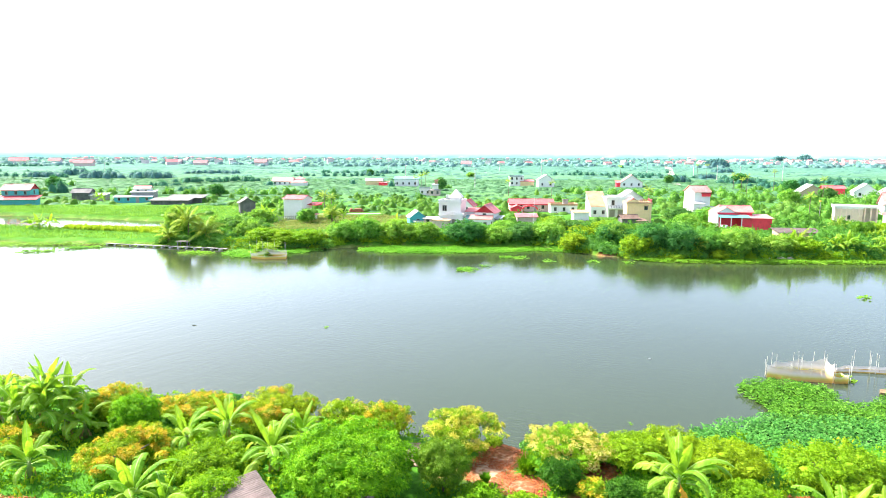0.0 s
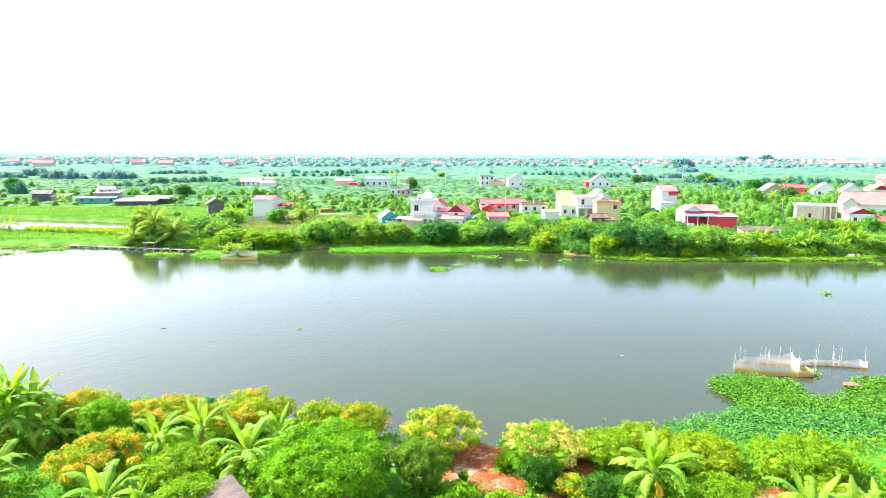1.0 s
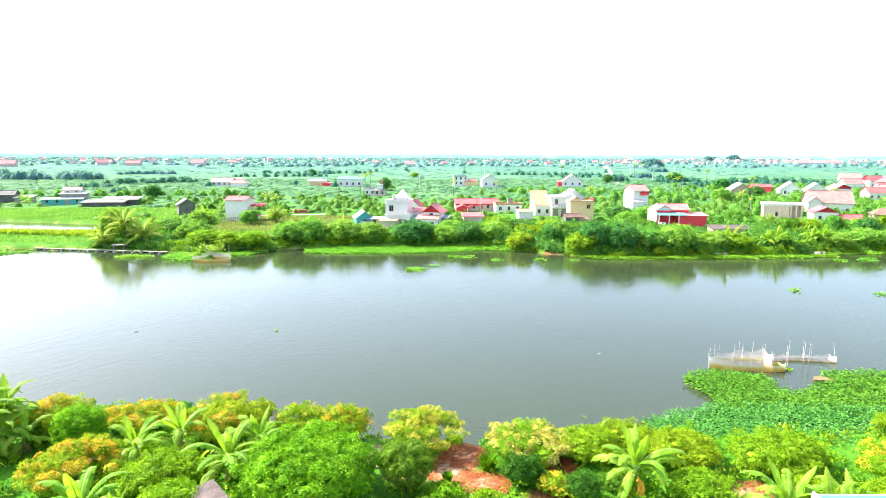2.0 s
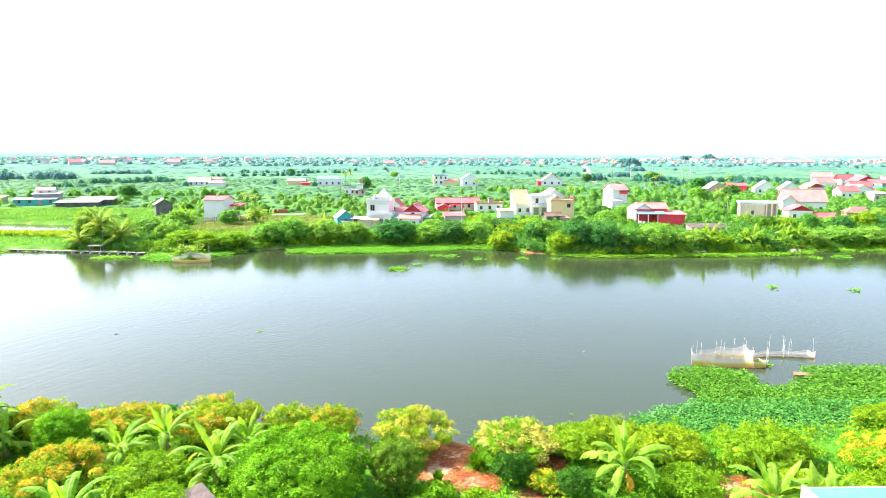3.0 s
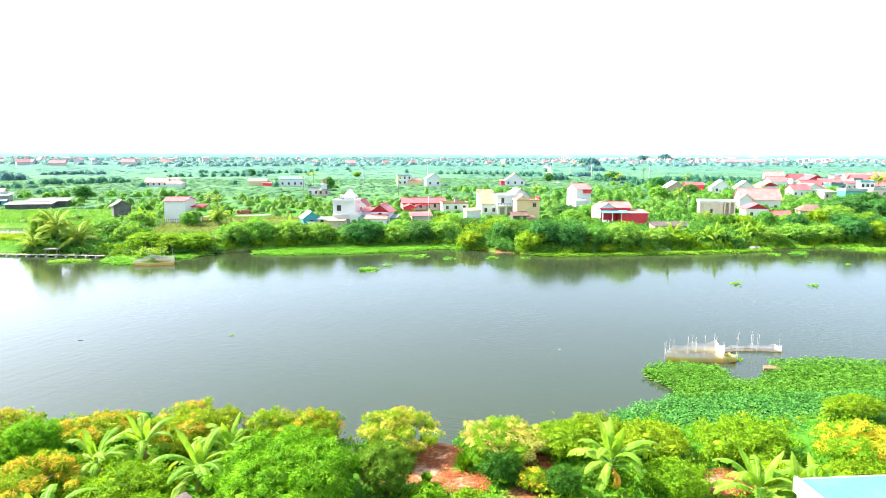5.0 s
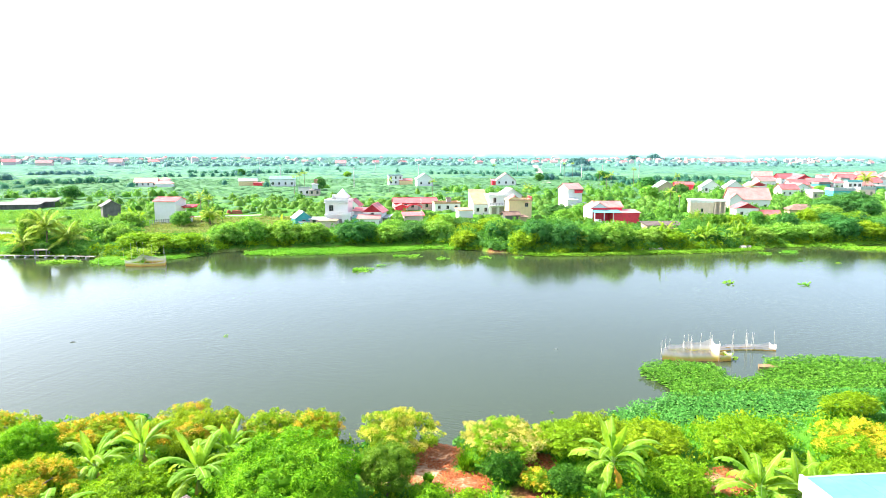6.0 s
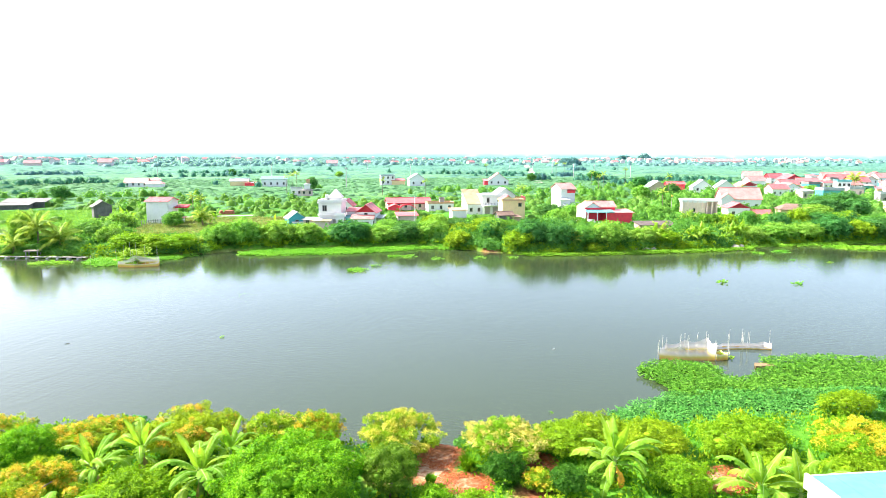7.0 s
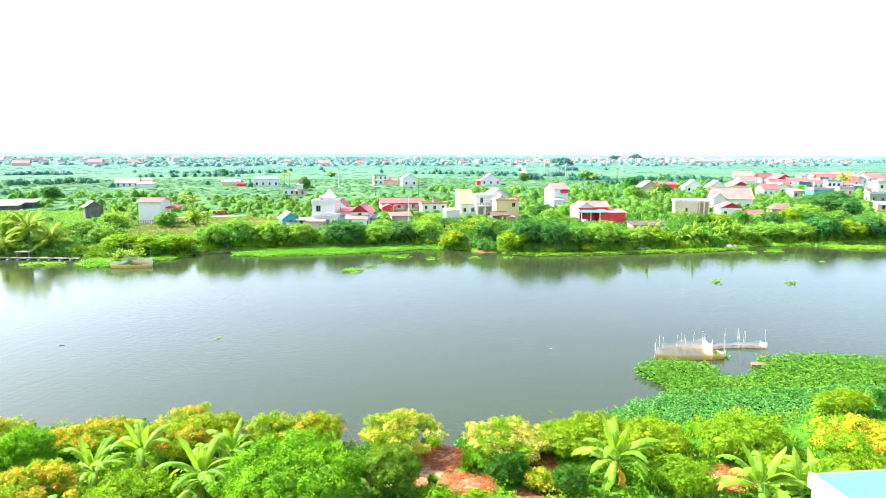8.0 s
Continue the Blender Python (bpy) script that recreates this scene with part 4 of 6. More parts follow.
    c, r, k = [np.zeros(3)], [body], 0
    while len(c) < lobes + 1 and k < 5000:
        k += 1
        d = rng.normal(size=3)
        d /= np.linalg.norm(d)
        if d[2] < -0.4:
            continue
        s = rng.uniform(*lobe_r)
        p = d * (1 - s) * rng.uniform(0.84, 1.08)
        if len(c) > 1 and min(np.linalg.norm(p - q) for q in c[1:]) < s * apart:
            continue
        c.append(p)
        r.append(s)
    for k in range(knobs):
        d = rng.normal(size=3)
        d[2] = abs(d[2]) + 0.1
        c.append(d / np.linalg.norm(d) * rng.uniform(0.90, 1.06))
        r.append(rng.uniform(0.06, 0.12))
    return np.array(c), np.array(r)


def tuft_crown(name, seed, rx, ry, rz, zc, mats, tuft, leaf, wid, per, lobes=24, lobe_r=(0.2, 0.32), flush=0.0, low=-0.75, body=0.7, knobs=20, core=0.8, droop=0.3, gap=0.86):
    """A crown of leafy shoots: rosettes of drooping leaves set side by side on the skin of a group of lobes, the ends of the shoots
    in new-leaf colour where they flush. mats: leaf, new growth."""
    rng = np.random.default_rng(seed)
    c, r = lobe_layout(rng, lobes, lobe_r, body, knobs)
    size = np.array([rx, ry, rz])
    n = int(26 * (rx * ry + (rx + ry) * rz) / tuft ** 2)
    pick = rng.choice(len(c), size=n, p=r ** 2 / np.sum(r ** 2))
    d = unit(rng.normal(size=(n, 3)))
    p = c[pick] + d * r[pick][:, None]
    hid = np.zeros(n, bool)
    for q, s in zip(c, r):
        hid |= np.linalg.norm(p - q, axis=1) < s * 0.93
    ok = ~hid & (p[:, 2] > low + rng.normal(0, 0.08, n))
    p, nrm, pick = p[ok] * size + (0, 0, zc), unit(d[ok] / size), pick[ok]
    # one shoot to a cell
    _, first = np.unique(np.floor(p / (tuft * gap)).astype(int), axis=0, return_index=True)
    first.sort()
    p, nrm, pick = p[first], unit(nrm[first] + (0, 0, 0.45)), pick[first]
    m = len(p)
    hot = rng.random(len(c)) < flush
    new_growth = (hot[pick] & (rng.random(m) < 0.85) | (rng.random(m) < flush * 0.3)) & (nrm[:, 2] > -0.1)
    t1 = unit(np.cross(nrm, np.where(np.abs(nrm[:, 2:3]) > 0.9, [[1.0, 0, 0]], [[0, 0, 1.0]])))
    t2 = np.cross(nrm, t1)
    az = np.arange(per)[None] * 2.4 + rng.random((m, 1)) * 6.283 + rng.normal(0, 0.25, (m, per))
    el = np.linspace(-0.35, 1.25, per)[None] + rng.normal(0, 0.18, (m, per))
    way = (np.cos(el) * np.cos(az))[..., None] * t1[:, None] + (np.cos(el) * np.sin(az))[..., None] * t2[:, None] + np.sin(el)[..., None] * nrm[:, None]
    way = unit(way.reshape(-1, 3))
    up = np.repeat(nrm, per, 0)
    side = unit(np.cross(way, up + rng.normal(0, 0.15, up.shape)))
    reach = tuft * rng.uniform(0.05, 0.45, (m * per, 1))
    grow = np.repeat(rng.uniform(0.8, 1.2, m), per)
    v, q = leaf_quads(np.repeat(p, per, 0) + way * reach, way, side, leaf * grow * rng.uniform(0.8, 1.2, m * per), wid * grow * rng.uniform(0.85, 1.15, m * per), droop)
    vs, qs, ss, k = [v], [q], [np.repeat(new_growth.astype(int), per)], len(v)
    if core > 0:
        for a, s in zip(c, r):
            if s > 0.13:
                vv = CORE_V * (s * core * rng.uniform(0.85, 1.05, (len(CORE_V), 1)))
                vs.append((vv + a) * size + (0, 0, zc))
                qs.append(CORE_Q + k)
                ss.append(np.zeros(len(CORE_Q), int))
                k += len(CORE_V)
    return array_mesh(name, np.concatenate(vs), np.concatenate(qs), np.concatenate(ss), mats)


def trunk_mesh(seed, h, r, spread, limbs=5, fork=0.35):
    rng = random.Random(seed)
    g = Geo()
    lean = (rng.uniform(-0.1, 0.1) * h, rng.uniform(-0.1, 0.1) * h)
    f = (lean[0] * fork, lean[1] * fork, h * fork)
    g.tube([(0, 0, -0.3), (lean[0] * fork * 0.4, lean[1] * fork * 0.4, h * fork * 0.5), f], [r * 1.3, r, r * 0.85], 8)
    for k in range(limbs):
        a = 6.283 * k / limbs + rng.uniform(-0.4, 0.4)
        e = (f[0] + math.cos(a) * spread * rng.uniform(0.4, 0.7), f[1] + math.sin(a) * spread * rng.uniform(0.4, 0.7), h * rng.uniform(0.65, 0.9))
        m = ((f[0] * 0.6 + e[0] * 0.4), (f[1] * 0.6 + e[1] * 0.4), f[2] + (e[2] - f[2]) * 0.55)
        g.tube([f, m, e], [r * 0.6, r * 0.42, r * 0.15], 6)
    return g.mesh("trunk", BARK, smooth=True)


def plant(name, x, y, trunk, crown, label, category="tree", group="", turn=0.0, sx=1.0, sz=1.0, z=None, crown_label=""):
    h = thing(name, pose(x, y, float(land(x, y)) if z is None else z, 0, 0, turn), label, category, group)
    h.scale = (sx, sx, sz)
    if trunk:
        part("trunk", trunk, h)
    part("crown", crown, h, crown_label)
    return h


def near_tree(name, seed, x, y, r, top, kind, label, flush=None, amount=0.0, form="mango", ry=None, category="tree"):
    """A garden tree or bush close to the camera; top is its height over the ground. form: how its shoots and lobes are set."""
    tuft, leaf, wid, per, lobes, lobe_r, body, knobs, core, low, droop = FORMS[form]
    rz, zc = top * 0.48, top * 0.52
    cm = tuft_crown("crown", seed, r, ry or r, rz, zc, [LEAF[kind], LEAF[flush or kind]], tuft, leaf, wid, per, lobes, lobe_r, amount, low, body, knobs, core, droop)
    return plant(name, x, y, trunk_mesh(seed, top * 0.85, 0.045 * r + 0.04, r * 0.8), cm, label, category, "riverside garden trees")


# shoot size, leaf length and width, leaves to a shoot, lobes and their radii, inner body, outlying shoots, core, lower edge, droop
FORMS = {
    "dome": (0.36, 0.165, 0.066, 24, 60, (0.14, 0.21), 0.82, 24, 0.60, -0.9, 0.25),
    "lychee": (0.32, 0.150, 0.060, 20, 34, (0.17, 0.28), 0.72, 14, 0.60, -0.9, 0.22),
    "mango": (0.27, 0.125, 0.055, 18, 22, (0.18, 0.30), 0.60, 30, 0.60, -0.75, 0.2),
    "open": (0.27, 0.125, 0.052, 21, 18, (0.15, 0.25), 0.25, 34, 0.45, -0.6, 0.2),
    "fine": (0.24, 0.10, 0.042, 19, 40, (0.15, 0.26), 0.76, 24, 0.70, -1.2, 0.2),
    "bush": (0.24, 0.125, 0.058, 17, 20, (0.20, 0.32), 0.72, 16, 0.66, -1.2, 0.2),
    "weed": (0.20, 0.15, 0.085, 10, 14, (0.22, 0.36), 0.62, 10, 0.5, -0.9, 0.2),
}


def build_near_trees():
    T = near_tree
    T("lychee_tree", 1, -5.65, 30.3, 3.30, 3.25, "lychee", "broad dense bright green lychee tree with a domed crown", form="dome")
    T("longan_tree", 2, -11.3, 37.2, 2.55, 2.65, "mango", "tall uneven mango tree with orange-tipped shoots", "flush_orange", 0.16)
    T("mango_tree", 3, -7.0, 37.2, 1.65, 2.0, "mango", "green mango tree with yellow new leaves over the water", "flush_yellow", 0.22)
    T("mango_tree", 4, -4.5, 37.0, 1.6, 1.95, "mango", "mango tree with peach-coloured new leaves at its top", "flush_orange", 0.30)
    T("mango_tree", 5, 0.35, 35.4, 2.4, 2.05, "mango", "open-branched mango tree with yellow flushing shoots", "flush_yellow", 0.6, "open")
    T("guava_tree", 6, -0.75, 30.7, 1.45, 2.85, "dusty", "dense dusty green guava tree by the path", form="fine")
    T("mango_tree", 7, 6.35, 34.0, 2.5, 1.6, "lime", "spreading mango tree covered in cream-yellow new leaves", "flush_cream", 0.62)
    T("pomelo_bush", 8, 5.35, 30.9, 1.05, 1.65, "dark", "dark glossy green pomelo bush", form="bush", category="bush")
    T("lychee_tree", 9, 9.8, 33.4, 1.9, 1.5, "lime", "yellow-green lychee tree at the water's edge", form="lychee")
    T("lychee_tree", 10, 12.2, 34.2, 2.0, 1.5, "lime", "yellow-green lychee tree with a rounded crown", form="lychee")
    T("lychee_tree", 11, 14.6, 32.4, 2.1, 1.65, "lime", "yellow-green lychee tree beside the creepers", form="lychee")
    T("lychee_tree", 12, 19.7, 31.2, 2.7, 1.95, "lime", "wide round lime-green lychee tree", form="lychee", ry=2.3)
    T("lychee_tree", 13, 13.9, 28.2, 1.6, 1.5, "lime", "low lime-green lychee tree", form="lychee")
    T("mango_tree", 14, 25.6, 28.8, 2.6, 2.2, "lime", "round mango tree covered in orange new leaves", "flush_orange", 0.5)
    T("shrub", 15, 30.8, 35.4, 2.2, 1.25, "lime", "long low lime-green shrub in the weeds", form="lychee", ry=1.2, category="bush")
    T("bush", 16, 33.6, 33.4, 1.7, 2.0, "dark", "dark green rounded bush in the weeds", form="bush", category="bush")
    T("bush", 17, 8.1, 29.0, 0.95, 1.3, "dark", "small dark green citrus bush", form="bush", category="bush")
    T("bush", 18, 1.0, 29.0, 0.95, 1.15, "lychee", "fresh green garden bush by the clearing", form="weed", category="bush")
    T("bush", 19, 3.1, 28.5, 0.75, 0.95, "lychee", "small round green bush by the clearing", form="bush", category="bush")
    T("bush", 20, 6.8, 29.8, 0.85, 0.9, "mango", "small bush with orange and green leaves", "flush_orange", 0.45, "bush", category="bush")
    T("mango_tree", 21, -18.0, 32.4, 2.5, 2.05, "mango", "spreading bush thick with orange new leaves", "flush_orange", 0.48, "open")
    T("citrus_tree", 22, -19.7, 36.6, 1.45, 2.65, "lychee", "upright fresh green citrus tree", form="fine")
    T("mango_tree", 23, -22.6, 39.4, 2.1, 2.0, "mango", "mango tree with yellow and orange shoots behind the citrus", "flush_orange", 0.3)
    T("mango_tree", 24, -17.2, 39.4, 2.5, 1.65, "mango", "wide mango tree with yellow-orange leaves over the water", "flush_orange", 0.30, ry=1.7)
    T("lychee_tree", 25, -13.4, 31.6, 2.1, 1.75, "lychee", "low fresh green lychee tree beside the bananas", form="lychee")
    T("bush", 26, -11.75, 28.2, 1.6, 2.0, "lychee", "bright green bush over the shed roof", form="lychee", category="bush")
    T("mango_tree", 27, -30.2, 39.6, 2.2, 2.3, "mango", "mango tree with a few yellow shoots", "flush_yellow", 0.3)
    T("mango_tree", 28, -25.6, 34.4, 1.6, 1.5, "mango", "low bush with orange shoots under the bananas", "flush_orange", 0.45, "open")
    T("bush", 29, -25.6, 30.4, 1.3, 1.2, "dark", "dark green bush in the grass", form="bush", category="bush")
    T("bush", 30, 19.2, 27.6, 1.4, 1.35, "lime", "lime-green bush below the banana plants", form="lychee", category="bush")
    T("bush", 31, -15.6, 40.9, 1.1, 0.85, "creeper", "low dark green waterside bush", form="weed", category="bush")
    T("bush", 32, -1.2, 37.6, 0.6, 0.6, "creeper", "small waterside bush by the jetty", form="weed", category="bush")
    T("bush", 33, 4.6, 36.2, 0.9, 0.65, "creeper", "small green waterside bush", form="weed", category="bush")
    T("bush", 34, 2.2, 36.2, 0.5, 0.5, "dusty", "sparse shrub at the water's edge", form="weed", category="bush")
    T("bush", 35, -8.4, 34.0, 1.2, 1.25, "lychee", "green undergrowth between bananas and trees", form="bush", category="bush")
    T("lychee_tree", 36, 23.0, 26.2, 1.9, 1.75, "lime", "lime-green lychee tree beside the teal roof", form="lychee")
    T("bush", 37, 0.2, 27.4, 1.2, 0.95, "dusty", "dull green shrubs at the garden's edge", form="fine", category="bush")
    T("bush", 38, 10.2, 30.2, 1.0, 0.85, "dusty", "olive green low bush beneath the bananas", form="fine", category="bush")


build_near_trees()


def banana_leaf(seed, length, width, rise, bend, torn):
    """A banana leaf that arches from the origin along +x: torn blade strips on both sides of a pale midrib."""
    rng = random.Random(seed)
    g = Geo()
    n = 20
    pts, a = [Vector((0, 0, 0))], radians(rise)
    for k in range(n):
        pts.append(pts[-1] + Vector((math.cos(a), 0, math.sin(a))) * (length / n))
        a -= radians(bend) / n * (0.4 + 1.2 * k / n)
    for k in range(n):
        p, q = pts[k], pts[k + 1]
        w = 0.022 * (1 - 0.7 * k / n)
        g.add([p + Vector((0, w, 0.012)), p + Vector((0, -w, 0.012)), q + Vector((0, -w, 0.012)), q + Vector((0, w, 0.012))], [(0, 1, 2, 3)], 1)
    drop = {}
    for k in range(3, n):
        for s in (-1, 1):
            if k == 3 or rng.random() < torn:
                drop[s] = rng.uniform(-0.1, 0.75)
            f0, f1 = (k - 3) / (n - 3), (k - 2) / (n - 3)
            w0, w1 = (width / 2 * max(0.04, math.sin(math.pi * min(1, f * 0.93 + 0.07))) ** 0.55 for f in (f0, f1))
            p, q = pts[k], pts[k + 1]
            lag = 0.10 * length / n * rng.uniform(0, 2)
            dr = drop[s]
            e0 = p + Vector((0.12 * w0 + lag, s * w0, -dr * w0))
            e1 = q + Vector((0.12 * w1 - lag * 0.4, s * w1, -dr * w1))
            m0 = p + Vector((0.04 * w0, s * w0 * 0.5, 0.10 * w0 - dr * w0 * 0.25))
            m1 = q + Vector((0.04 * w1, s * w1 * 0.5, 0.10 * w1 - dr * w1 * 0.25))
            g.add([p, m0, m1, q, e0, e1], [(0, 1, 2, 3), (1, 4, 5, 2)] if s < 0 else [(3, 2, 1, 0), (2, 5, 4, 1)], 0)
    return g


BANANA_LEAVES = [banana_leaf(k, L, w, rise, bend, torn).mesh("leaf", LEAF["banana"], RIB) for k, (L, w, rise, bend, torn) in
                 enumerate([(2.5, 0.54, 66, 110, 0.5), (2.5, 0.52, 54, 130, 0.75), (2.4, 0.52, 34, 120, 0.8), (2.1, 0.46, 80, 30, 0.25), (2.1, 0.48, 10, 105, 0.9)])]
BANANA_DRY = banana_leaf(20, 1.5, 0.24, -20, 70, 0.7).mesh("leaf", DRY, DRY)
BANANA_ORANGE = banana_leaf(21, 1.5, 0.40, -10, 85, 0.4).mesh("leaf", ORANGE_DRY, ORANGE_DRY)
BANANA_STEM = Geo().tube([(0, 0, -0.2), (0.03, 0, 0.6), (0, 0.04, 1.3), (0, 0, 2.0)], [0.16, 0.13, 0.11, 0.07], 9).mesh("stem", STEM, smooth=True)


def banana(seed, x, y, h, leaves=10, size=1.0, dry=2, orange=0, label="lush banana plant with long torn pale green leaves"):
    rng = random.Random(seed)
    b = thing("banana_plant", pose(x, y, float(land(x, y)), 0, 0, rng.uniform(0, 360)), label, "banana plant", "banana plants in the garden")
    h = h * (0.82 if x < -23.5 else 0.60)
    leaves += 6 if y < 60 else 3
    part("stem", BANANA_STEM, b).matrix_basis = Matrix.Diagonal((1, 1, h / 2.0, 1))
    for k in range(leaves):
        young = k / leaves
        me = BANANA_LEAVES[3 if young > 0.82 else (0 if young > 0.55 else rng.choice((1, 2, 1)))] if young > 0.2 else BANANA_LEAVES[rng.choice((2, 4))]
        s = size * rng.uniform(0.8, 1.12)
        part("leaf", me, b).matrix_basis = pose(0, 0, h * (0.70 + 0.29 * young ** 0.6), rng.uniform(-18, 18), rng.uniform(-8, 8), k * 137.5 + rng.uniform(-15, 15)) @ Matrix.Scale(s, 4)
    for k in range(dry):
        part("leaf", BANANA_DRY, b, "withered brown leaf").matrix_basis = pose(0, 0, h * 0.86, rng.uniform(-20, 20), 42, rng.uniform(0, 360))
    for k in range(orange):
        part("leaf", BANANA_ORANGE, b, "withered orange leaf").matrix_basis = pose(0, 0, h * 0.8, 0, 30, 200 + 40 * k)


def build_bananas():
    for k, (x, y, h, n, s) in enumerate([(-25.4, 36.8, 3.2, 12, 1.15), (-24.3, 37.4, 2.7, 9, 1.05), (-26.8, 36.2, 2.5, 9, 1.0), (-22.9, 36.6, 1.6, 7, 0.85),
                                         (-22.9, 31.4, 1.7, 9, 0.95), (-15.7, 34.4, 2.0, 11, 1.0), (-13.6, 35.4, 2.3, 8, 1.0), (-10.1, 32.2, 2.4, 11, 1.15),
                                         (-8.9, 34.0, 2.5, 7, 0.95), (-15.9, 28.4, 1.4, 10, 1.15), (-14.2, 28.0, 1.2, 7, 0.9), (11.0, 29.7, 2.3, 13, 1.15),
                                         (17.0, 26.2, 1.7, 9, 1.1), (18.6, 25.4, 1.6, 8, 1.0), (20.3, 26.2, 1.4, 6, 0.9), (-28.6, 37.6, 2.6, 9, 1.0), (-25.0, 36.0, 2.2, 8, 1.0), (-23.8, 36.2, 2.0, 8, 0.95), (-25.9, 37.8, 3.0, 8, 1.05)]):
        banana(40 + k, x, y, h, n, s, 2 + k % 2, 1 if k == 11 else 0)


build_bananas()
for _k, (_x, _y, _h) in enumerate([(-93.0, 141.5, 1.7), (-91.0, 142.0, 1.9), (-95.2, 142.4, 1.3), (-86.0, 147.6, 1.2)]):
    banana(90 + _k, _x, _y, _h, 9, 1.15, 0, 0, "pale green banana clump on the pond's bank")
for _k, (_x, _y) in enumerate([(-49, 166), (-47, 163), (-51, 170), (88, 134), (92, 138), (96, 136), (85, 140), (-28, 163), (12, 152), (-125, 224), (-119, 216), (-13, 146)]):
    banana(110 + _k, _x, _y, 2.0, 8, 1.2, 0, 0, "banana plant among the houses across the river")
for _k, (_x, _y, _s) in enumerate([(58.6, 110.6, 1.15), (68.3, 110.2, 1.2), (78.6, 113.2, 1.2), (83.4, 125.5, 0.8), (89.5, 145.5, 0.8), (73.6, 110.0, 0.7), (84.5, 151.5, 0.9)]):
    for _j, (_dx, _dy) in enumerate(((0, 0), (1.3, 0.5), (-1.1, 0.8), (0.3, 1.6))):
        banana(130 + 4 * _k + _j, _x + _dx * _s, _y + _dy * _s, (3.0 - 0.5 * _j) * _s, 10, 1.0 * _s, 1, 0, "banana clump with drooping fresh green leaves on the far bank")


# ---- far bank trees ----
def far_crowns(kind, count, seed, flush=None, amount=0.0, lobes=16, body=0.6):
    """A few crowns of one kind, 3.5 m in radius and 6 m high, to be scaled."""
    return [(trunk_mesh(seed + k, 5.0, 0.16, 3.0), tuft_crown("crown", seed + k, 3.5, 3.5, 2.9, 3.1, [LEAF[kind], LEAF[flush or kind]], 0.69, 0.44, 0.22, 8, lobes, (0.22, 0.38), amount, -0.95, body, 14, 0.78, 0.3, 1.0))
            for k in range(count)]


CROWNS = {"round": far_crowns("bank_light", 3, 100, lobes=22, body=0.66), "dark": far_crowns("bank", 3, 110), "light": far_crowns("mango", 2, 120), "shrub": far_crowns("lime", 2, 130, lobes=22, body=0.66),
          "deep": far_crowns("deep", 2, 150, lobes=24, body=0.68),
          "dusty": far_crowns("dusty", 2, 140, lobes=12, body=0.45)}
FAR_LABEL = {"round": "leafy green tree with a rounded crown on the far bank", "dark": "dark green bushy tree on the far bank", "light": "yellow-green feathery tree on the far bank",
             "shrub": "low yellowish green shrub on the far bank", "dusty": "loose olive green tree on the far bank", "deep": "dense deep green tree with a heavy rounded crown"}


def far_tree(kind, seed, x, y, r, top, name="tree"):
    tr, cr = CROWNS[kind][seed % len(CROWNS[kind])]
    return plant(name, x, y, tr, cr, FAR_LABEL[kind], "tree", "trees along the far bank", (seed * 83) % 360, r / 3.5, (top + 0.4) / 6.0, float(land(x, y)) - 0.4)


def build_far_trees():
    bank = [("round", -56.2, 128.5, 2.4, 8.0), ("dark", -45.0, 131.5, 3.8, 5.6), ("round", -50.0, 132, 3.0, 4.6), ("round", -41.5, 128, 2.6, 4.6), ("shrub", -36.2, 121.5, 3.6, 3.8), ("shrub", -32.5, 121, 3.2, 3.5),
            ("shrub", -28.1, 121, 3.0, 3.7), ("round", -21.6, 122, 3.1, 5.2), ("round", -17.4, 123, 3.2, 6.0), ("round", -11.1, 123.5, 3.4, 5.2), ("round", -5.8, 123.5, 3.2, 4.6)]
    bank += [("deep", 2.2, 122.5, 3.5, 5.4), ("dark", 5.0, 124.5, 2.8, 4.4), ("round", 9.0, 122.5, 3.0, 4.0), ("deep", 13.5, 123, 3.4, 4.6), ("round", 18.5, 122.5, 3.5, 4.9), ("light", 22.6, 119.0, 2.8, 4.4),
             ("light", 32.6, 112.6, 2.8, 4.8), ("deep", 35.2, 114, 3.6, 7.2), ("deep", 39.8, 112, 3.3, 6.8), ("dark", 44.6, 111.5, 2.8, 5.4), ("light", 38.6, 109.6, 1.5, 2.0), ("light", 45.8, 109.6, 1.8, 2.1)]
    bank += [("round", 49.4, 111.5, 3.9, 6.8), ("round", 57.0, 112, 3.0, 4.6), ("light", 61.0, 111, 2.8, 3.4), ("round", 81.5, 114.5, 3.2, 3.4), ("round", 88.6, 115, 3.4, 3.8), ("round", 95.0, 115, 3.4, 3.6),
             ("deep", 101.5, 115, 3.6, 5.6), ("light", 107.5, 114.5, 3.2, 4.2), ("deep", 113, 115, 3.8, 5.0), ("round", 119, 114, 4.0, 5.0), ("deep", 133, 153, 5.0, 6.6), ("deep", 141, 150, 4.6, 6.0), ("deep", 155, 168, 5.6, 7.0)]
    bank += [("round", 127, 148, 4.2, 4.6), ("deep", 133.4, 186, 2.0, 5.0), ("deep", 82.4, 183, 1.5, 5.2), ("dark", -36.2, 157.5, 2.6, 4.4), ("round", -48, 158, 3.0, 4.2), ("dark", -31, 162, 1.8, 5.0),
             ("round", 55, 150, 3.2, 4.8), ("deep", 58, 163, 3.6, 5.2), ("round", 63, 158, 3.4, 5.0), ("dusty", 56, 140, 2.6, 3.6), ("dark", 83, 150, 3.0, 4.6)]
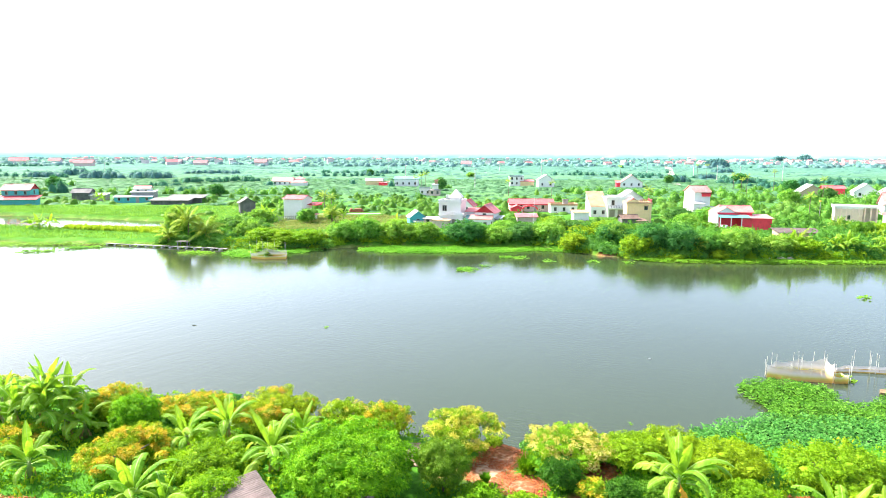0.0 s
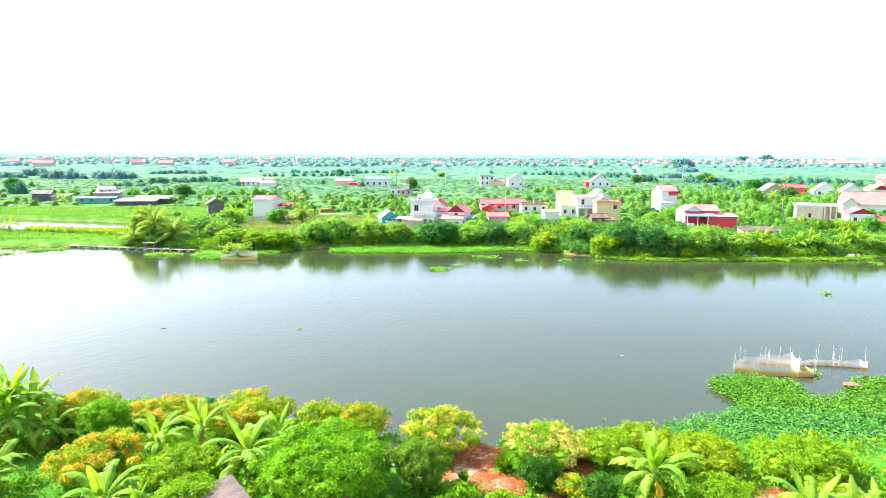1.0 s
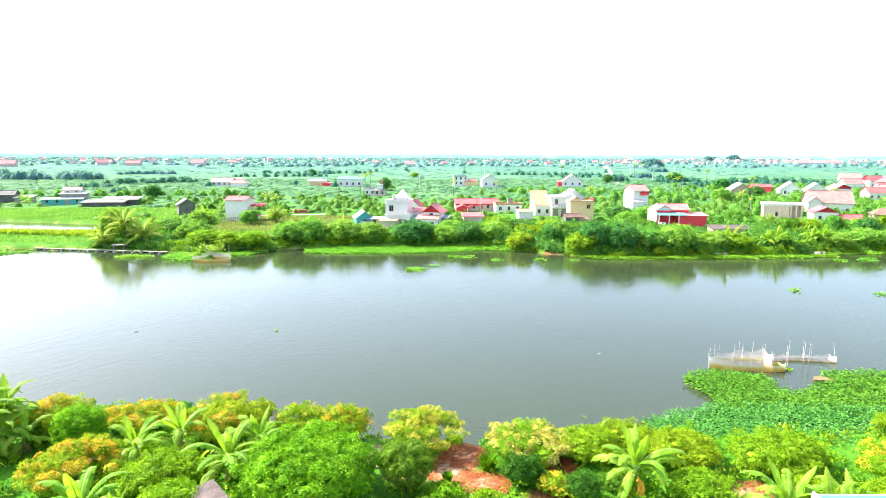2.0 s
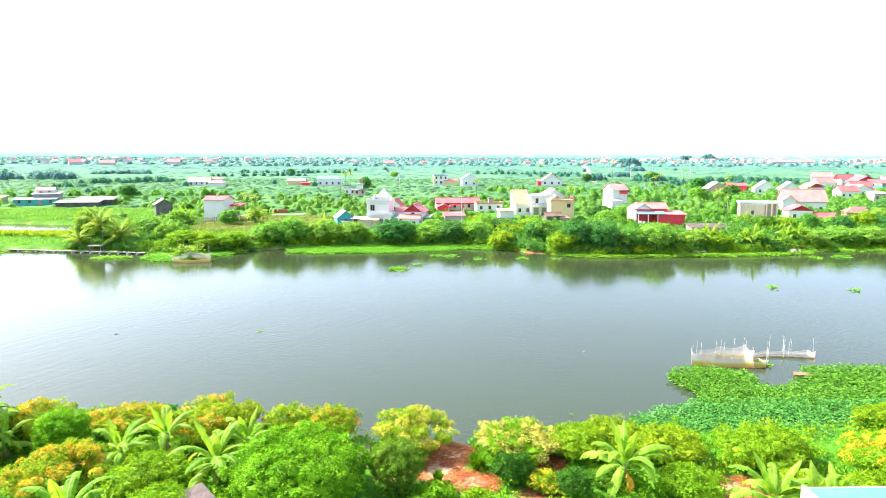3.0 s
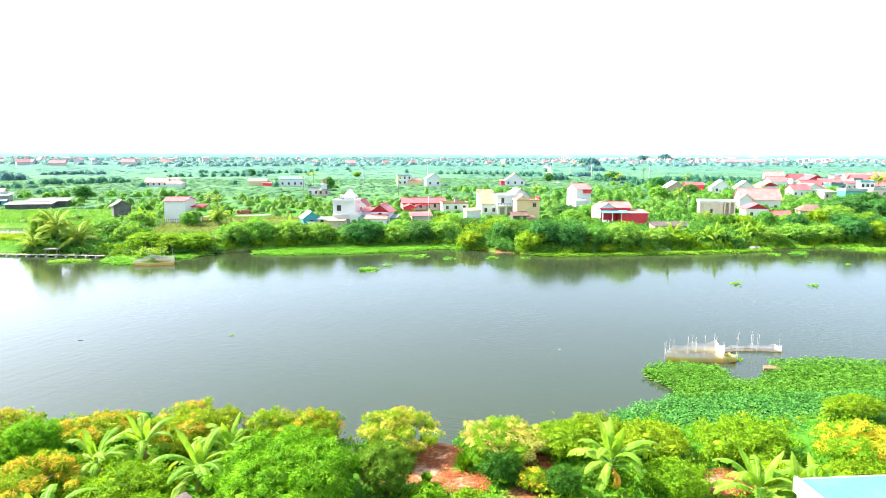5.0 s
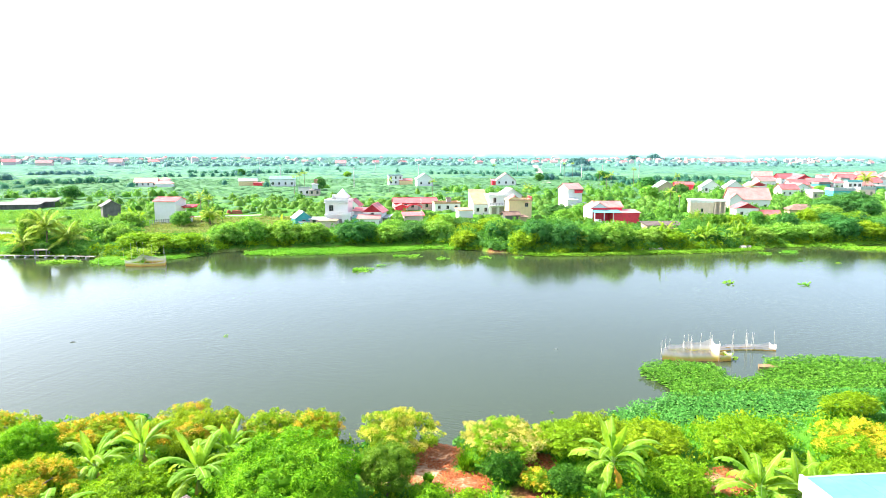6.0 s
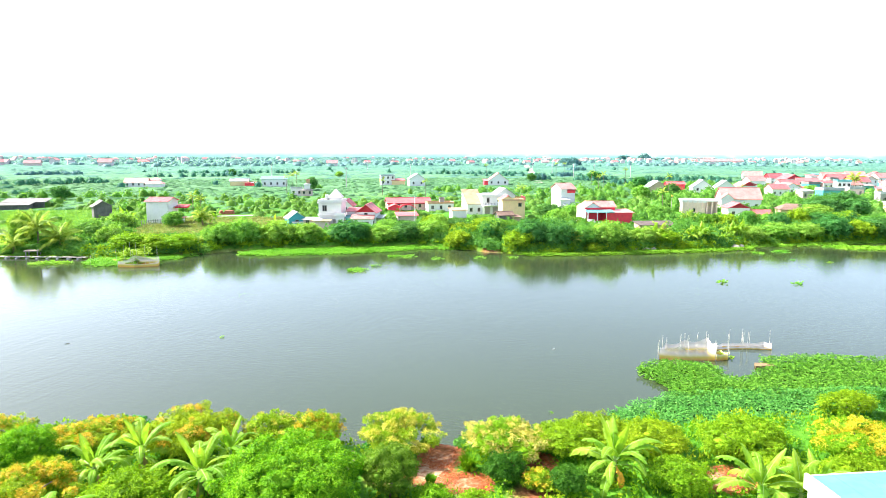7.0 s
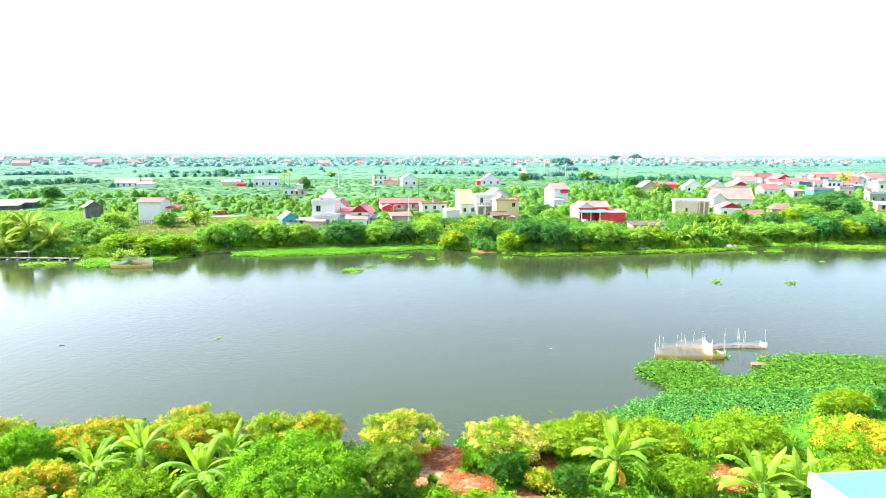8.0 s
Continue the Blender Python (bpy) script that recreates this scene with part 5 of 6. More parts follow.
    for k, row in enumerate(bank):
        far_tree(row[0], k, row[1], row[2] + (2.2 if -24 < row[1] < 20 else -0.8) * (row[2] < 128), row[3], row[4] * (0.80 if row[1] < 20 else 0.70 if row[1] < 60 else 0.85))
    mid = [("deep", -174, 278, 4.4, 6.6), ("deep", -94, 254, 5.0, 4.8), ("deep", 130, 385, 4.3, 4.8), ("deep", 108, 278, 3.0, 4.2), ("deep", 174, 389, 6.5, 5.8), ("deep", 159, 302, 5.6, 5.4), ("deep", -5, 300, 3.6, 6.0),
           ("deep", -157, 237, 5.0, 4.4), ("round", 14, 470, 4.4, 3.8), ("deep", -62, 489, 3.9, 5.2), ("deep", 140, 240, 4.5, 5.0), ("round", 118, 225, 5, 5.2), ("deep", 178, 262, 4, 5), ("round", 190, 222, 5, 5)]
    for k, row in enumerate(mid):
        far_tree(row[0], k + 3, row[1], row[2], row[3] * 0.7, row[4])
    rng = random.Random(21)
    for k in range(46):
        x = rng.uniform(-40, 125)
        y = float(lerp_line(FAR_SHORE, x)) + rng.uniform(9, 26)
        if not (-50 < x < -2) and all((x - a) ** 2 + (y - b) ** 2 > (c * 0.8) ** 2 for a, b, c in FOOT) and not any(abs(x * b / y - a) < c * 0.9 and -26 < y - b < 0 for a, b, c in FOOT):
            far_tree(rng.choice(("round", "deep", "dusty", "light", "dark")), k, x, y, rng.uniform(2.2, 3.4), rng.uniform(3.0, 4.6))


build_far_trees()


# ---- palms ----
def frond(seed, length, rise, bend, leaflet):
    rng = random.Random(seed)
    g = Geo()
    n = 30
    pts, a = [Vector((0, 0, 0))], radians(rise)
    for k in range(n):
        pts.append(pts[-1] + Vector((math.cos(a), 0, math.sin(a))) * (length / n))
        a -= radians(bend) / n * (0.3 + 1.4 * k / n)
    g.tube([pts[0], pts[n // 2], pts[n]], [0.05, 0.035, 0.012], 4, 1)
    for k in range(3, n):
        f = k / n
        L = leaflet * math.sin(math.pi * (0.12 + 0.82 * f)) ** 0.7
        for s in (-1, 1):
            p = pts[k]
            tip = p + Vector((0.45 * L, s * L * 0.8, -L * rng.uniform(0.25, 0.6)))
            w = 0.06 + length * 0.011
            g.add([p + Vector((-w, 0, 0)), p + Vector((w, 0, 0)), tip], [(0, 1, 2)])
    return g.mesh("frond", LEAF["palm"], RIB)


FRONDS = [frond(1, 3.2, 78, 60, 0.9), frond(2, 3.2, 52, 85, 0.95), frond(3, 3.0, 28, 85, 0.85), frond(4, 2.8, 0, 65, 0.8)]
PALM_TRUNK = Geo().tube([(0, 0, -0.3), (0.1, 0, 1.2), (0.18, 0.05, 2.6), (0.2, 0.05, 4.0)], [0.22, 0.16, 0.14, 0.12], 8).mesh("trunk", BARK, smooth=True)


def palm(seed, x, y, h, size=1.0, count=19, label="coconut palm with arching feathery fronds", name="coconut_palm", thin=1.0):
    rng = random.Random(seed)
    p = thing(name, pose(x, y, float(land(x, y)), 0, 0, rng.uniform(0, 360)), label, "palm tree", "palms across the river")
    part("trunk", PALM_TRUNK, p).matrix_basis = Matrix.Diagonal((thin, thin, h / 4.0, 1))
    for k in range(count):
        me = FRONDS[min(3, int(4 * k / count))]
        part("frond", me, p).matrix_basis = pose(0.2 * thin, 0.05, h, rng.uniform(-10, 10), 0, k * 137.5) @ Matrix.Scale(size * rng.uniform(0.85, 1.1), 4)


def build_palms():
    for k, (x, y, h, s) in enumerate([(-52.4, 124.6, 3.6, 1.3), (-48.4, 122.8, 1.9, 1.3), (-56.0, 123.4, 1.4, 1.0), (42.2, 109.6, 1.8, 0.7),
                                      (62.4, 114.4, 1.6, 0.9), (84.0, 140.0, 1.4, 0.9), (234, 247, 6.0, 1.5), (-30, 158, 2.2, 1.1), (-25.5, 124.6, 0.6, 0.8), (-34.0, 121.4, 1.0, 0.9)]):
        palm(k, x, y, h, s)
    for k, (x, y, h) in enumerate([(-33.0, 164, 6.4), (-31.5, 166, 5.6), (-13, 270, 8.0), (-11, 272, 8.5), (-15, 268, 7.0), (52.5, 171, 7.6), (88, 158, 7.0), (120, 262, 8.0), (118, 270, 8.4), (116, 258, 7.0),
                                   (136, 236, 8), (150, 300, 9), (23, 260, 6), (39, 250, 6), (110, 420, 9), (160, 420, 10), (170, 430, 10)]):
        palm(60 + k, x, y, h, 0.6, 10, "slender areca palm with a small tuft of fronds", "areca_palm", 0.55)


build_palms()


# ---- scrub, orchards and grass as stuff ----
def bush_template(rng, cards, leaf):
    """Leaf cards on the upper side of a unit dome."""
    d = unit(rng.normal(size=(cards, 3)))
    d[:, 2] = np.abs(d[:, 2]) * 1.0 - 0.12
    base = d * rng.uniform(0.68, 1.0, (cards, 1))
    way = unit(d * 0.5 + rng.normal(0, 0.7, (cards, 3)))
    side = unit(np.cross(way, d + rng.normal(0, 0.2, (cards, 3))))
    v, _ = leaf_quads(base, way, side, leaf * rng.uniform(0.7, 1.3, cards), leaf * 0.75 * rng.uniform(0.7, 1.3, cards), 0.15)
    return v


def bush_body(rng, segs, rings):
    """Lumpy leafy dome inside the cards, so that a bush is not seen through."""
    a = np.arange(segs) * 2 * math.pi / segs
    el = np.linspace(-0.12, 1.5, rings)
    v = np.array([(math.cos(e) * math.cos(t), math.cos(e) * math.sin(t), math.sin(e)) for e in el for t in a])
    return v * rng.uniform(0.55, 0.80, (len(v), 1))


def scatter(name, label, mat, pos, radius, height, cards, leaf, seed, category="bushes", body=(6, 3), fill=1.0):
    rng = np.random.default_rng(seed)
    segs, rings = body
    tm = np.stack([np.concatenate([bush_template(rng, cards, leaf), bush_body(rng, segs, rings) * fill]) for _ in range(10)])
    k = rng.integers(0, 10, len(pos))
    turn = rng.random(len(pos)) * 6.283
    t = tm[k]
    cs, sn = np.cos(turn)[:, None], np.sin(turn)[:, None]
    t = np.stack([t[:, :, 0] * cs - t[:, :, 1] * sn, t[:, :, 0] * sn + t[:, :, 1] * cs, t[:, :, 2]], 2)
    size = np.stack([radius, radius, height], 1)
    z = land(pos[:, 0], pos[:, 1])
    v = t * size[:, None, :] + np.stack([pos[:, 0], pos[:, 1], z + height * 0.12], 1)[:, None, :]
    q = np.arange(cards * 4).reshape(-1, 4)
    dome = [(cards * 4 + r * segs + c, cards * 4 + r * segs + (c + 1) % segs, cards * 4 + (r + 1) * segs + (c + 1) % segs, cards * 4 + (r + 1) * segs + c) for r in range(rings - 1) for c in range(segs)]
    one = np.concatenate([q, np.array(dome)])
    faces = (one[None] + (np.arange(len(pos)) * t.shape[1])[:, None, None]).reshape(-1, 4)
    me = array_mesh(name, v.reshape(-1, 3), faces, np.zeros(len(faces)), [mat])
    me.polygons.foreach_set("use_smooth", np.tile(np.arange(len(one)) >= cards, len(pos)))
    tagged(new(name, me), label, category, kind="stuff")


def free_of_houses(pos):
    ok = pond_depth(pos[:, 0], pos[:, 1]) < -0.8
    for x, y, r in FOOT:
        ok &= (pos[:, 0] - x) ** 2 + (pos[:, 1] - y) ** 2 > (r * 0.85) ** 2
    return ok


def in_front_of_houses(pos, reach):
    hit = np.zeros(len(pos), bool)
    for x, y, r in FOOT:
        u = np.array([x, y]) / math.hypot(x, y)
        along = pos @ u
        across = np.abs(pos[:, 0] * u[1] - pos[:, 1] * u[0])
        far = math.hypot(x, y)
        hit |= (across < r * 0.8) & (along < far) & (along > far - reach)
    return hit


def field_noise(pos, s, seed):
    return np.array([noise.noise((p[0] * s, p[1] * s * 1.6, seed)) for p in pos])


OPEN_FIELDS = [(-100, 190, 44, 22), (-26, 158, 20, 21), (-100, 140, 62, 14), (-70, 300, 50, 24), (10, 240, 22, 16), (-40, 230, 26, 14), (60, 250, 26, 12)]


def in_fields(pos, count=7):
    hit = np.zeros(len(pos), bool)
    for x, y, a, b in OPEN_FIELDS[:count]:
        hit |= ((pos[:, 0] - x) / a) ** 2 + ((pos[:, 1] - y) / b) ** 2 < 1
    return hit


def build_scrub():
    rng = np.random.default_rng(3)
    # thick undergrowth right behind the far bank
    p = np.stack([rng.uniform(-58, 140, 1400), rng.uniform(0, 1, 1400)], 1)
    p[:, 1] = lerp_line(FAR_SHORE, p[:, 0]) + np.where((p[:, 0] > -24) & (p[:, 0] < 22), 3.2, 1.0) + 32 * p[:, 1] ** 1.3
    p = p[free_of_houses(p) & ~in_fields(p)]
    ht = np.where(in_front_of_houses(p, 20), 0.9, rng.uniform(1.4, 3.2, len(p)))
    ht = np.where(p[:, 1] - lerp_line(FAR_SHORE, p[:, 0]) < 3.0, np.minimum(ht, 1.6), ht)
    ht = np.where((p[:, 0] > -44) & (p[:, 0] < -4), np.minimum(ht, 1.1), ht)
    scatter("undergrowth", "thick green undergrowth behind the far bank", LEAF["scrub"], p, rng.uniform(1.4, 2.6, len(p)), ht, 66, 0.21, 4, body=(6, 4), fill=0.82)
    # orchards on the plain
    n = 9500
    y = np.sqrt(rng.uniform(135 ** 2, 430 ** 2, n))
    p = np.stack([y * rng.uniform(-0.85, 1.12, n), y], 1)
    nz = field_noise(p, 0.02, 2.0)
    p = p[(p[:, 1] > lerp_line(FAR_SHORE, p[:, 0]) + 24) & free_of_houses(p) & ~in_fields(p, 3) & (nz > -0.6)]
    ht = np.where(in_front_of_houses(p, 18), 1.0, rng.uniform(1.4, 3.2, len(p)))
    rad = rng.uniform(1.5, 2.6, len(p))
    ht = np.where(rng.random(len(p)) < 0.25, ht, ht * 0.62)
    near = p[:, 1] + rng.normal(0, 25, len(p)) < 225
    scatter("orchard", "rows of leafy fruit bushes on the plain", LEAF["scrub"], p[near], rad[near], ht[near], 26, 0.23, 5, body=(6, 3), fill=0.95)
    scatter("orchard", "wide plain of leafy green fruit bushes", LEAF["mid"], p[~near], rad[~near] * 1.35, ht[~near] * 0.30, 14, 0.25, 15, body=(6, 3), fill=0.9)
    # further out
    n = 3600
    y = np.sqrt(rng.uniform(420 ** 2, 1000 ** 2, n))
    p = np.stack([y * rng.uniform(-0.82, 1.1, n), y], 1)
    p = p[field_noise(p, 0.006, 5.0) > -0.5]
    scatter("far_orchard", "far orchards on the plain, haze-tinted bluish green", LEAF["far"], p, rng.uniform(4.0, 8.0, len(p)), rng.uniform(0.3, 0.8, len(p)), 12, 0.22, 6, body=(5, 3), fill=0.8)
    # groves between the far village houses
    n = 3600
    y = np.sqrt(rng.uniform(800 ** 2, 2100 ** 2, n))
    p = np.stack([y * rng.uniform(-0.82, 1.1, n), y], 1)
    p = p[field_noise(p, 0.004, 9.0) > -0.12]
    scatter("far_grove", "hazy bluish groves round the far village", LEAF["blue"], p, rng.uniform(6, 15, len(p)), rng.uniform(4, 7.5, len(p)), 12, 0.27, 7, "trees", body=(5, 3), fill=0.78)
    # darker clumps standing out of the plain: place, half length along x, trees, crown radius, height
    clumps = [(-167, 269, 2, 5, 3.0, 6.0), (-281, 440, 12, 12, 4.0, 5.0), (-280, 478, 9, 12, 4.2, 6.5), (-232, 425, 13, 18, 4.2, 6.5), (-203, 430, 14, 20, 4.2, 6.5), (-148, 374, 14, 18, 3.0, 3.6),
              (-128, 388, 10, 14, 3.2, 4.2), (-192, 535, 26, 16, 4.0, 4.0), (-150, 331, 6, 8, 2.6, 3.2), (-117, 293, 8, 8, 2.2, 2.6), (-64, 505, 5, 6, 3.0, 5.0), (-56, 548, 4, 5, 3.0, 4.5),
              (142, 403, 7, 10, 3.2, 5.0), (182, 461, 6, 8, 3.2, 4.5), (261, 621, 10, 10, 4.0, 5.0), (178, 390, 13, 18, 2.8, 4.0), (205, 372, 10, 14, 2.8, 4.2), (240, 382, 22, 24, 2.8, 4.2),
              (367, 897, 15, 44, 6.5, 12.0), (800, 1580, 16, 22, 9.0, 15.0), (868, 1590, 15, 20, 9.0, 19.0), (930, 1600, 30, 20, 8.0, 8.0)]
    pos, rad, ht = [], [], []
    for x, y, half, n, r, h in clumps:
        u = rng.uniform(-1, 1, n)
        pos.append(np.stack([x + u * half, y + rng.normal(0, 4.0, n)], 1))
        rad.append(r * rng.uniform(0.75, 1.2, n))
        ht.append(h * (1 - 0.35 * u ** 2) * rng.uniform(0.75, 1.08, n))
    pos, rad, ht = np.concatenate(pos), np.concatenate(rad), np.concatenate(ht)
    # beyond 400 m the leaves take the hazier tint
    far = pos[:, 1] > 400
    scatter("grove", "dark clumps of trees on the plain, haze-tinted bluish green", LEAF["grove"], pos[~far], rad[~far], ht[~far], 60, 0.20, 8, "trees", body=(8, 4), fill=0.95)
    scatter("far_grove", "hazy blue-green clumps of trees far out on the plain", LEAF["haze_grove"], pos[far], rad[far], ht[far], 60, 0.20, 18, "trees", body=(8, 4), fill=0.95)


build_scrub()


def build_hedgerows():
    """Lines of darker trees between the orchards, and a scatter of single ones."""
    rng = np.random.default_rng(71)
    pts = []
    for k in range(16):
        y = 190 * (950 / 190) ** rng.random()
        x = y * rng.uniform(-0.8, 1.05)
        n, step = rng.integers(5, 22), rng.uniform(3.5, 6.0)
        slope = rng.uniform(-0.25, 0.25)
        i = np.arange(n)
        pts.append(np.stack([x + i * step, y + i * step * slope], 1) + rng.normal(0, 1.0, (n, 2)))
    y = 170 * (900 / 170) ** rng.random(90)
    pts.append(np.stack([y * rng.uniform(-0.8, 1.1, 90), y], 1))
    # thicker tree cover on the downstream side of the plain
    x = rng.uniform(52, 190, 150)
    pts.append(np.stack([x, np.maximum(x * rng.uniform(1.0, 2.4, 150), 146)], 1))
    p = np.concatenate(pts)
    p = p[free_of_houses(p) & ~in_front_of_houses(p, 25) & ~in_fields(p) & (p[:, 1] > 145)]
    # trees between the houses of the downstream village
    x = rng.uniform(105, 250, 220)
    v = np.stack([x, np.maximum(x * rng.uniform(0.95, 1.7, 220), 160)], 1)
    p = np.concatenate([p, v[free_of_houses(v) & ~in_front_of_houses(v, 5)]])
    # past 330 m the haze-tinted grove leaves are used
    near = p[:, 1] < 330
    for k, (sel, m, label) in enumerate(((near, "bank", "darker green hedgerow trees among the orchards"), (~near, "grove", "hedgerow trees on the plain, haze-tinted bluish green"))):
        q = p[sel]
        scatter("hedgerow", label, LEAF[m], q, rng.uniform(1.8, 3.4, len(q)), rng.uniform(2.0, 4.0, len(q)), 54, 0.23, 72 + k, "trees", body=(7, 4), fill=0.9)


build_hedgerows()


def build_bank_weeds():
    """Low bright bushes that hang over the foot of the far bank."""
    rng = np.random.default_rng(81)
    for k, m in enumerate(("lychee", "lime", "bank")):
        n = 170
        x = np.where(rng.random(n) < 0.66, rng.uniform(22, 128, n), rng.uniform(-48, 22, n))
        p = np.stack([x, lerp_line(FAR_SHORE, x) + rng.uniform(0.4, 2.2, n) + 1.2 * ((x > -22) & (x < 20))], 1)
        p = p[(np.abs(p[:, 0] - 27.8) > 2.6)]
        n = len(p)
        scatter("bank_weeds", "low leafy weeds hanging over the far bank's foot", LEAF[m], p, rng.uniform(0.8, 1.5, n), rng.uniform(0.7, 1.6, n), 66, 0.28, 82 + k, "weeds", fill=0.6)


build_bank_weeds()


def build_garden_weeds():
    rng = np.random.default_rng(33)
    p = np.stack([rng.uniform(-36, 30, 1500), rng.uniform(24, 45, 1500)], 1)
    ok = p[:, 1] < lerp_line(NEAR_SHORE, p[:, 0]) - 0.3
    for x, y, a, b in SOIL + [(-23.3, 33.6, 2.2, 1.4), (-2.55, 33.4, 0.9, 3.4)]:
        ok &= ((p[:, 0] - x) / a) ** 2 + ((p[:, 1] - y) / b) ** 2 > 1.1
    p = p[ok]
    half = rng.random(len(p)) < 0.6
    for k, (m, sel) in enumerate((("lychee", half), ("mango", ~half))):
        q = p[sel]
        scatter("garden_weeds", "knee-high leafy weeds between the garden trees", LEAF[m], q, rng.uniform(0.35, 0.75, len(q)), rng.uniform(0.3, 1.0, len(q)), 34, 0.30, 40 + k, "weeds", body=(5, 3), fill=0.35)


build_garden_weeds()


def inside_poly(pos, poly):
    x, y = pos[:, 0], pos[:, 1]
    hit = np.zeros(len(pos), bool)
    for (ax, ay), (bx, by) in zip(poly, poly[1:] + poly[:1]):
        cross = ((ay > y) != (by > y)) & (x < (bx - ax) * (y - ay) / ((by - ay) or 1e-9) + ax)
        hit ^= cross
    return hit


def leaf_carpet(name, label, mat, poly, density, size, height, seed, category, round_=0.85, edge=0.35, base=0.05):
    """A mat of broad upright leaves over the water inside an outline, uneven and ragged at its edge."""
    rng = np.random.default_rng(seed)
    a = np.array(poly)
    lo, hi = a.min(0), a.max(0)
    n = int(density * (hi[0] - lo[0]) * (hi[1] - lo[1]))
    p = rng.uniform(lo, hi, (n, 2))
    jitter = np.stack([np.sin(p[:, 1] * 2.7) + np.sin(p[:, 1] * 6.1 + p[:, 0]), np.sin(p[:, 0] * 2.3 + 1) + np.sin(p[:, 0] * 5.7)], 1) * edge * 0.5
    p = p[inside_poly(p + jitter, poly)]
    m = len(p)
    hump = 0.5 + 0.5 * np.array([noise.noise((q[0] * 0.55, q[1] * 0.55, seed)) for q in p])
    h = height * (0.45 + 0.75 * hump) * rng.uniform(0.6, 1.15, m)
    ang = rng.random(m) * 6.283
    tilt = rng.uniform(0.15, 1.0, m)
    way = unit(np.stack([np.cos(ang), np.sin(ang), tilt], 1))
    side = unit(np.stack([-np.sin(ang), np.cos(ang), rng.normal(0, 0.25, m)], 1))
    b = np.stack([p[:, 0], p[:, 1], base + h * 0.8], 1)
    L = size * rng.uniform(0.7, 1.3, m)
    v, q = leaf_quads(b, way, side, L, L * round_, 0.1)
    # dark wet stalks under the leaves close the mat
    gx = rng.uniform(lo, hi, (n // 4, 2))
    gx = gx[inside_poly(gx, poly)]
    a2 = rng.random(len(gx)) * 6.283
    w2 = np.stack([np.cos(a2), np.sin(a2), np.full(len(gx), 0.05)], 1)
    s2 = np.stack([-np.sin(a2), np.cos(a2), np.zeros(len(gx))], 1)
    v2, q2 = leaf_quads(np.stack([gx[:, 0], gx[:, 1], np.full(len(gx), base) + rng.uniform(0, height * 0.3, len(gx))], 1), unit(w2), s2, np.full(len(gx), size * 2.2), np.full(len(gx), size * 2.0), 0.0)
    me = array_mesh(name, np.concatenate([v, v2]), np.concatenate([q, q2 + len(v)]), np.zeros(len(q) + len(q2)), [mat])
    tagged(new(name, me), label, category, kind="stuff")


HYACINTH = [(21.6, 41.0), (22.4, 43.8), (21.7, 46.6), (22.6, 48.6), (25.2, 49.0), (27.0, 48.3), (28.8, 47.4), (28.3, 44.6), (29.0, 43.8), (31.2, 45.0), (33.2, 46.0), (33.6, 48.0), (39, 47.9), (45, 45.6), (58, 40.5), (58, 34), (40, 38.0), (28, 39.4)]
CREEPER = [(13.2, 37.2), (16.0, 39.6), (18.6, 40.6), (21.7, 41.8), (28, 41.0), (40, 39.2), (58, 34.6), (58, 27.6), (30, 29), (24, 31), (17, 33.2), (13.5, 35.5)]


def ellipse(x, y, a, b, n=18, turn=0.0):
    c, s = math.cos(turn), math.sin(turn)
    return [(x + a * math.cos(6.283 * k / n) * c - b * math.sin(6.283 * k / n) * s, y + a * math.cos(6.283 * k / n) * s + b * math.sin(6.283 * k / n) * c) for k in range(n)]


def build_mats():
    leaf_carpet("water_hyacinth", "dense mat of bright green water hyacinth by the fish pen", LEAF["hyacinth"], HYACINTH, 125, 0.15, 0.62, 1, "water plants")
    leaf_carpet("creeper_mat", "thick dark green creeper with broad leaves along the bank", LEAF["creeper"], CREEPER, 115, 0.15, 0.65, 2, "water plants", base=0.15)
    # green fringe of the far bank
    leaf_carpet("bank_hyacinth", "long green fringe of water plants along the far bank", LEAF["fringe"], [(-18, 117.2), (-12, 114.8), (0, 114.8), (9, 116.0), (16, 118.6), (24, 115.8), (24, 118), (15, 124.5), (-2, 126), (-14, 125)], 44, 0.24, 0.45, 3, "water plants", edge=1.2)
    leaf_carpet("bank_hyacinth", "narrow green fringe of water plants at the bank's foot", LEAF["fringe"], [(31, 109.0), (33, 107.0), (40, 105.8), (54, 105.2), (70, 105.6), (78, 107), (80, 110.5), (60, 109.5), (40, 110), (32, 112)], 40, 0.26, 0.5, 4, "water plants", edge=1.2)
    leaf_carpet("bank_hyacinth", "green water plants round the bend of the far bank", LEAF["fringe"], [(80, 110), (90, 108.8), (104, 110), (120, 110.4), (150, 108), (150, 112), (100, 114), (82, 113)], 20, 0.30, 0.40, 5, "water plants", edge=1.2)
    leaf_carpet("bank_hyacinth", "wide green mat of water plants before the left bank meadow", LEAF["fringe"], [(-130, 120), (-92, 121.2), (-76, 122.6), (-66, 123.4), (-56, 121.2), (-46, 118.2), (-46, 123), (-70, 127), (-130, 130)], 16, 0.30, 0.35, 6, "water plants", edge=1.0)
    leaf_carpet("bank_hyacinth", "green mat of water plants beside the bamboo trap", LEAF["fringe"], [(-41.5, 112.4), (-38, 109.2), (-33.5, 108.8), (-31.5, 112), (-27, 115.5), (-24, 118), (-34, 118.5), (-41, 117.5)], 34, 0.26, 0.40, 7, "water plants", edge=1.0)
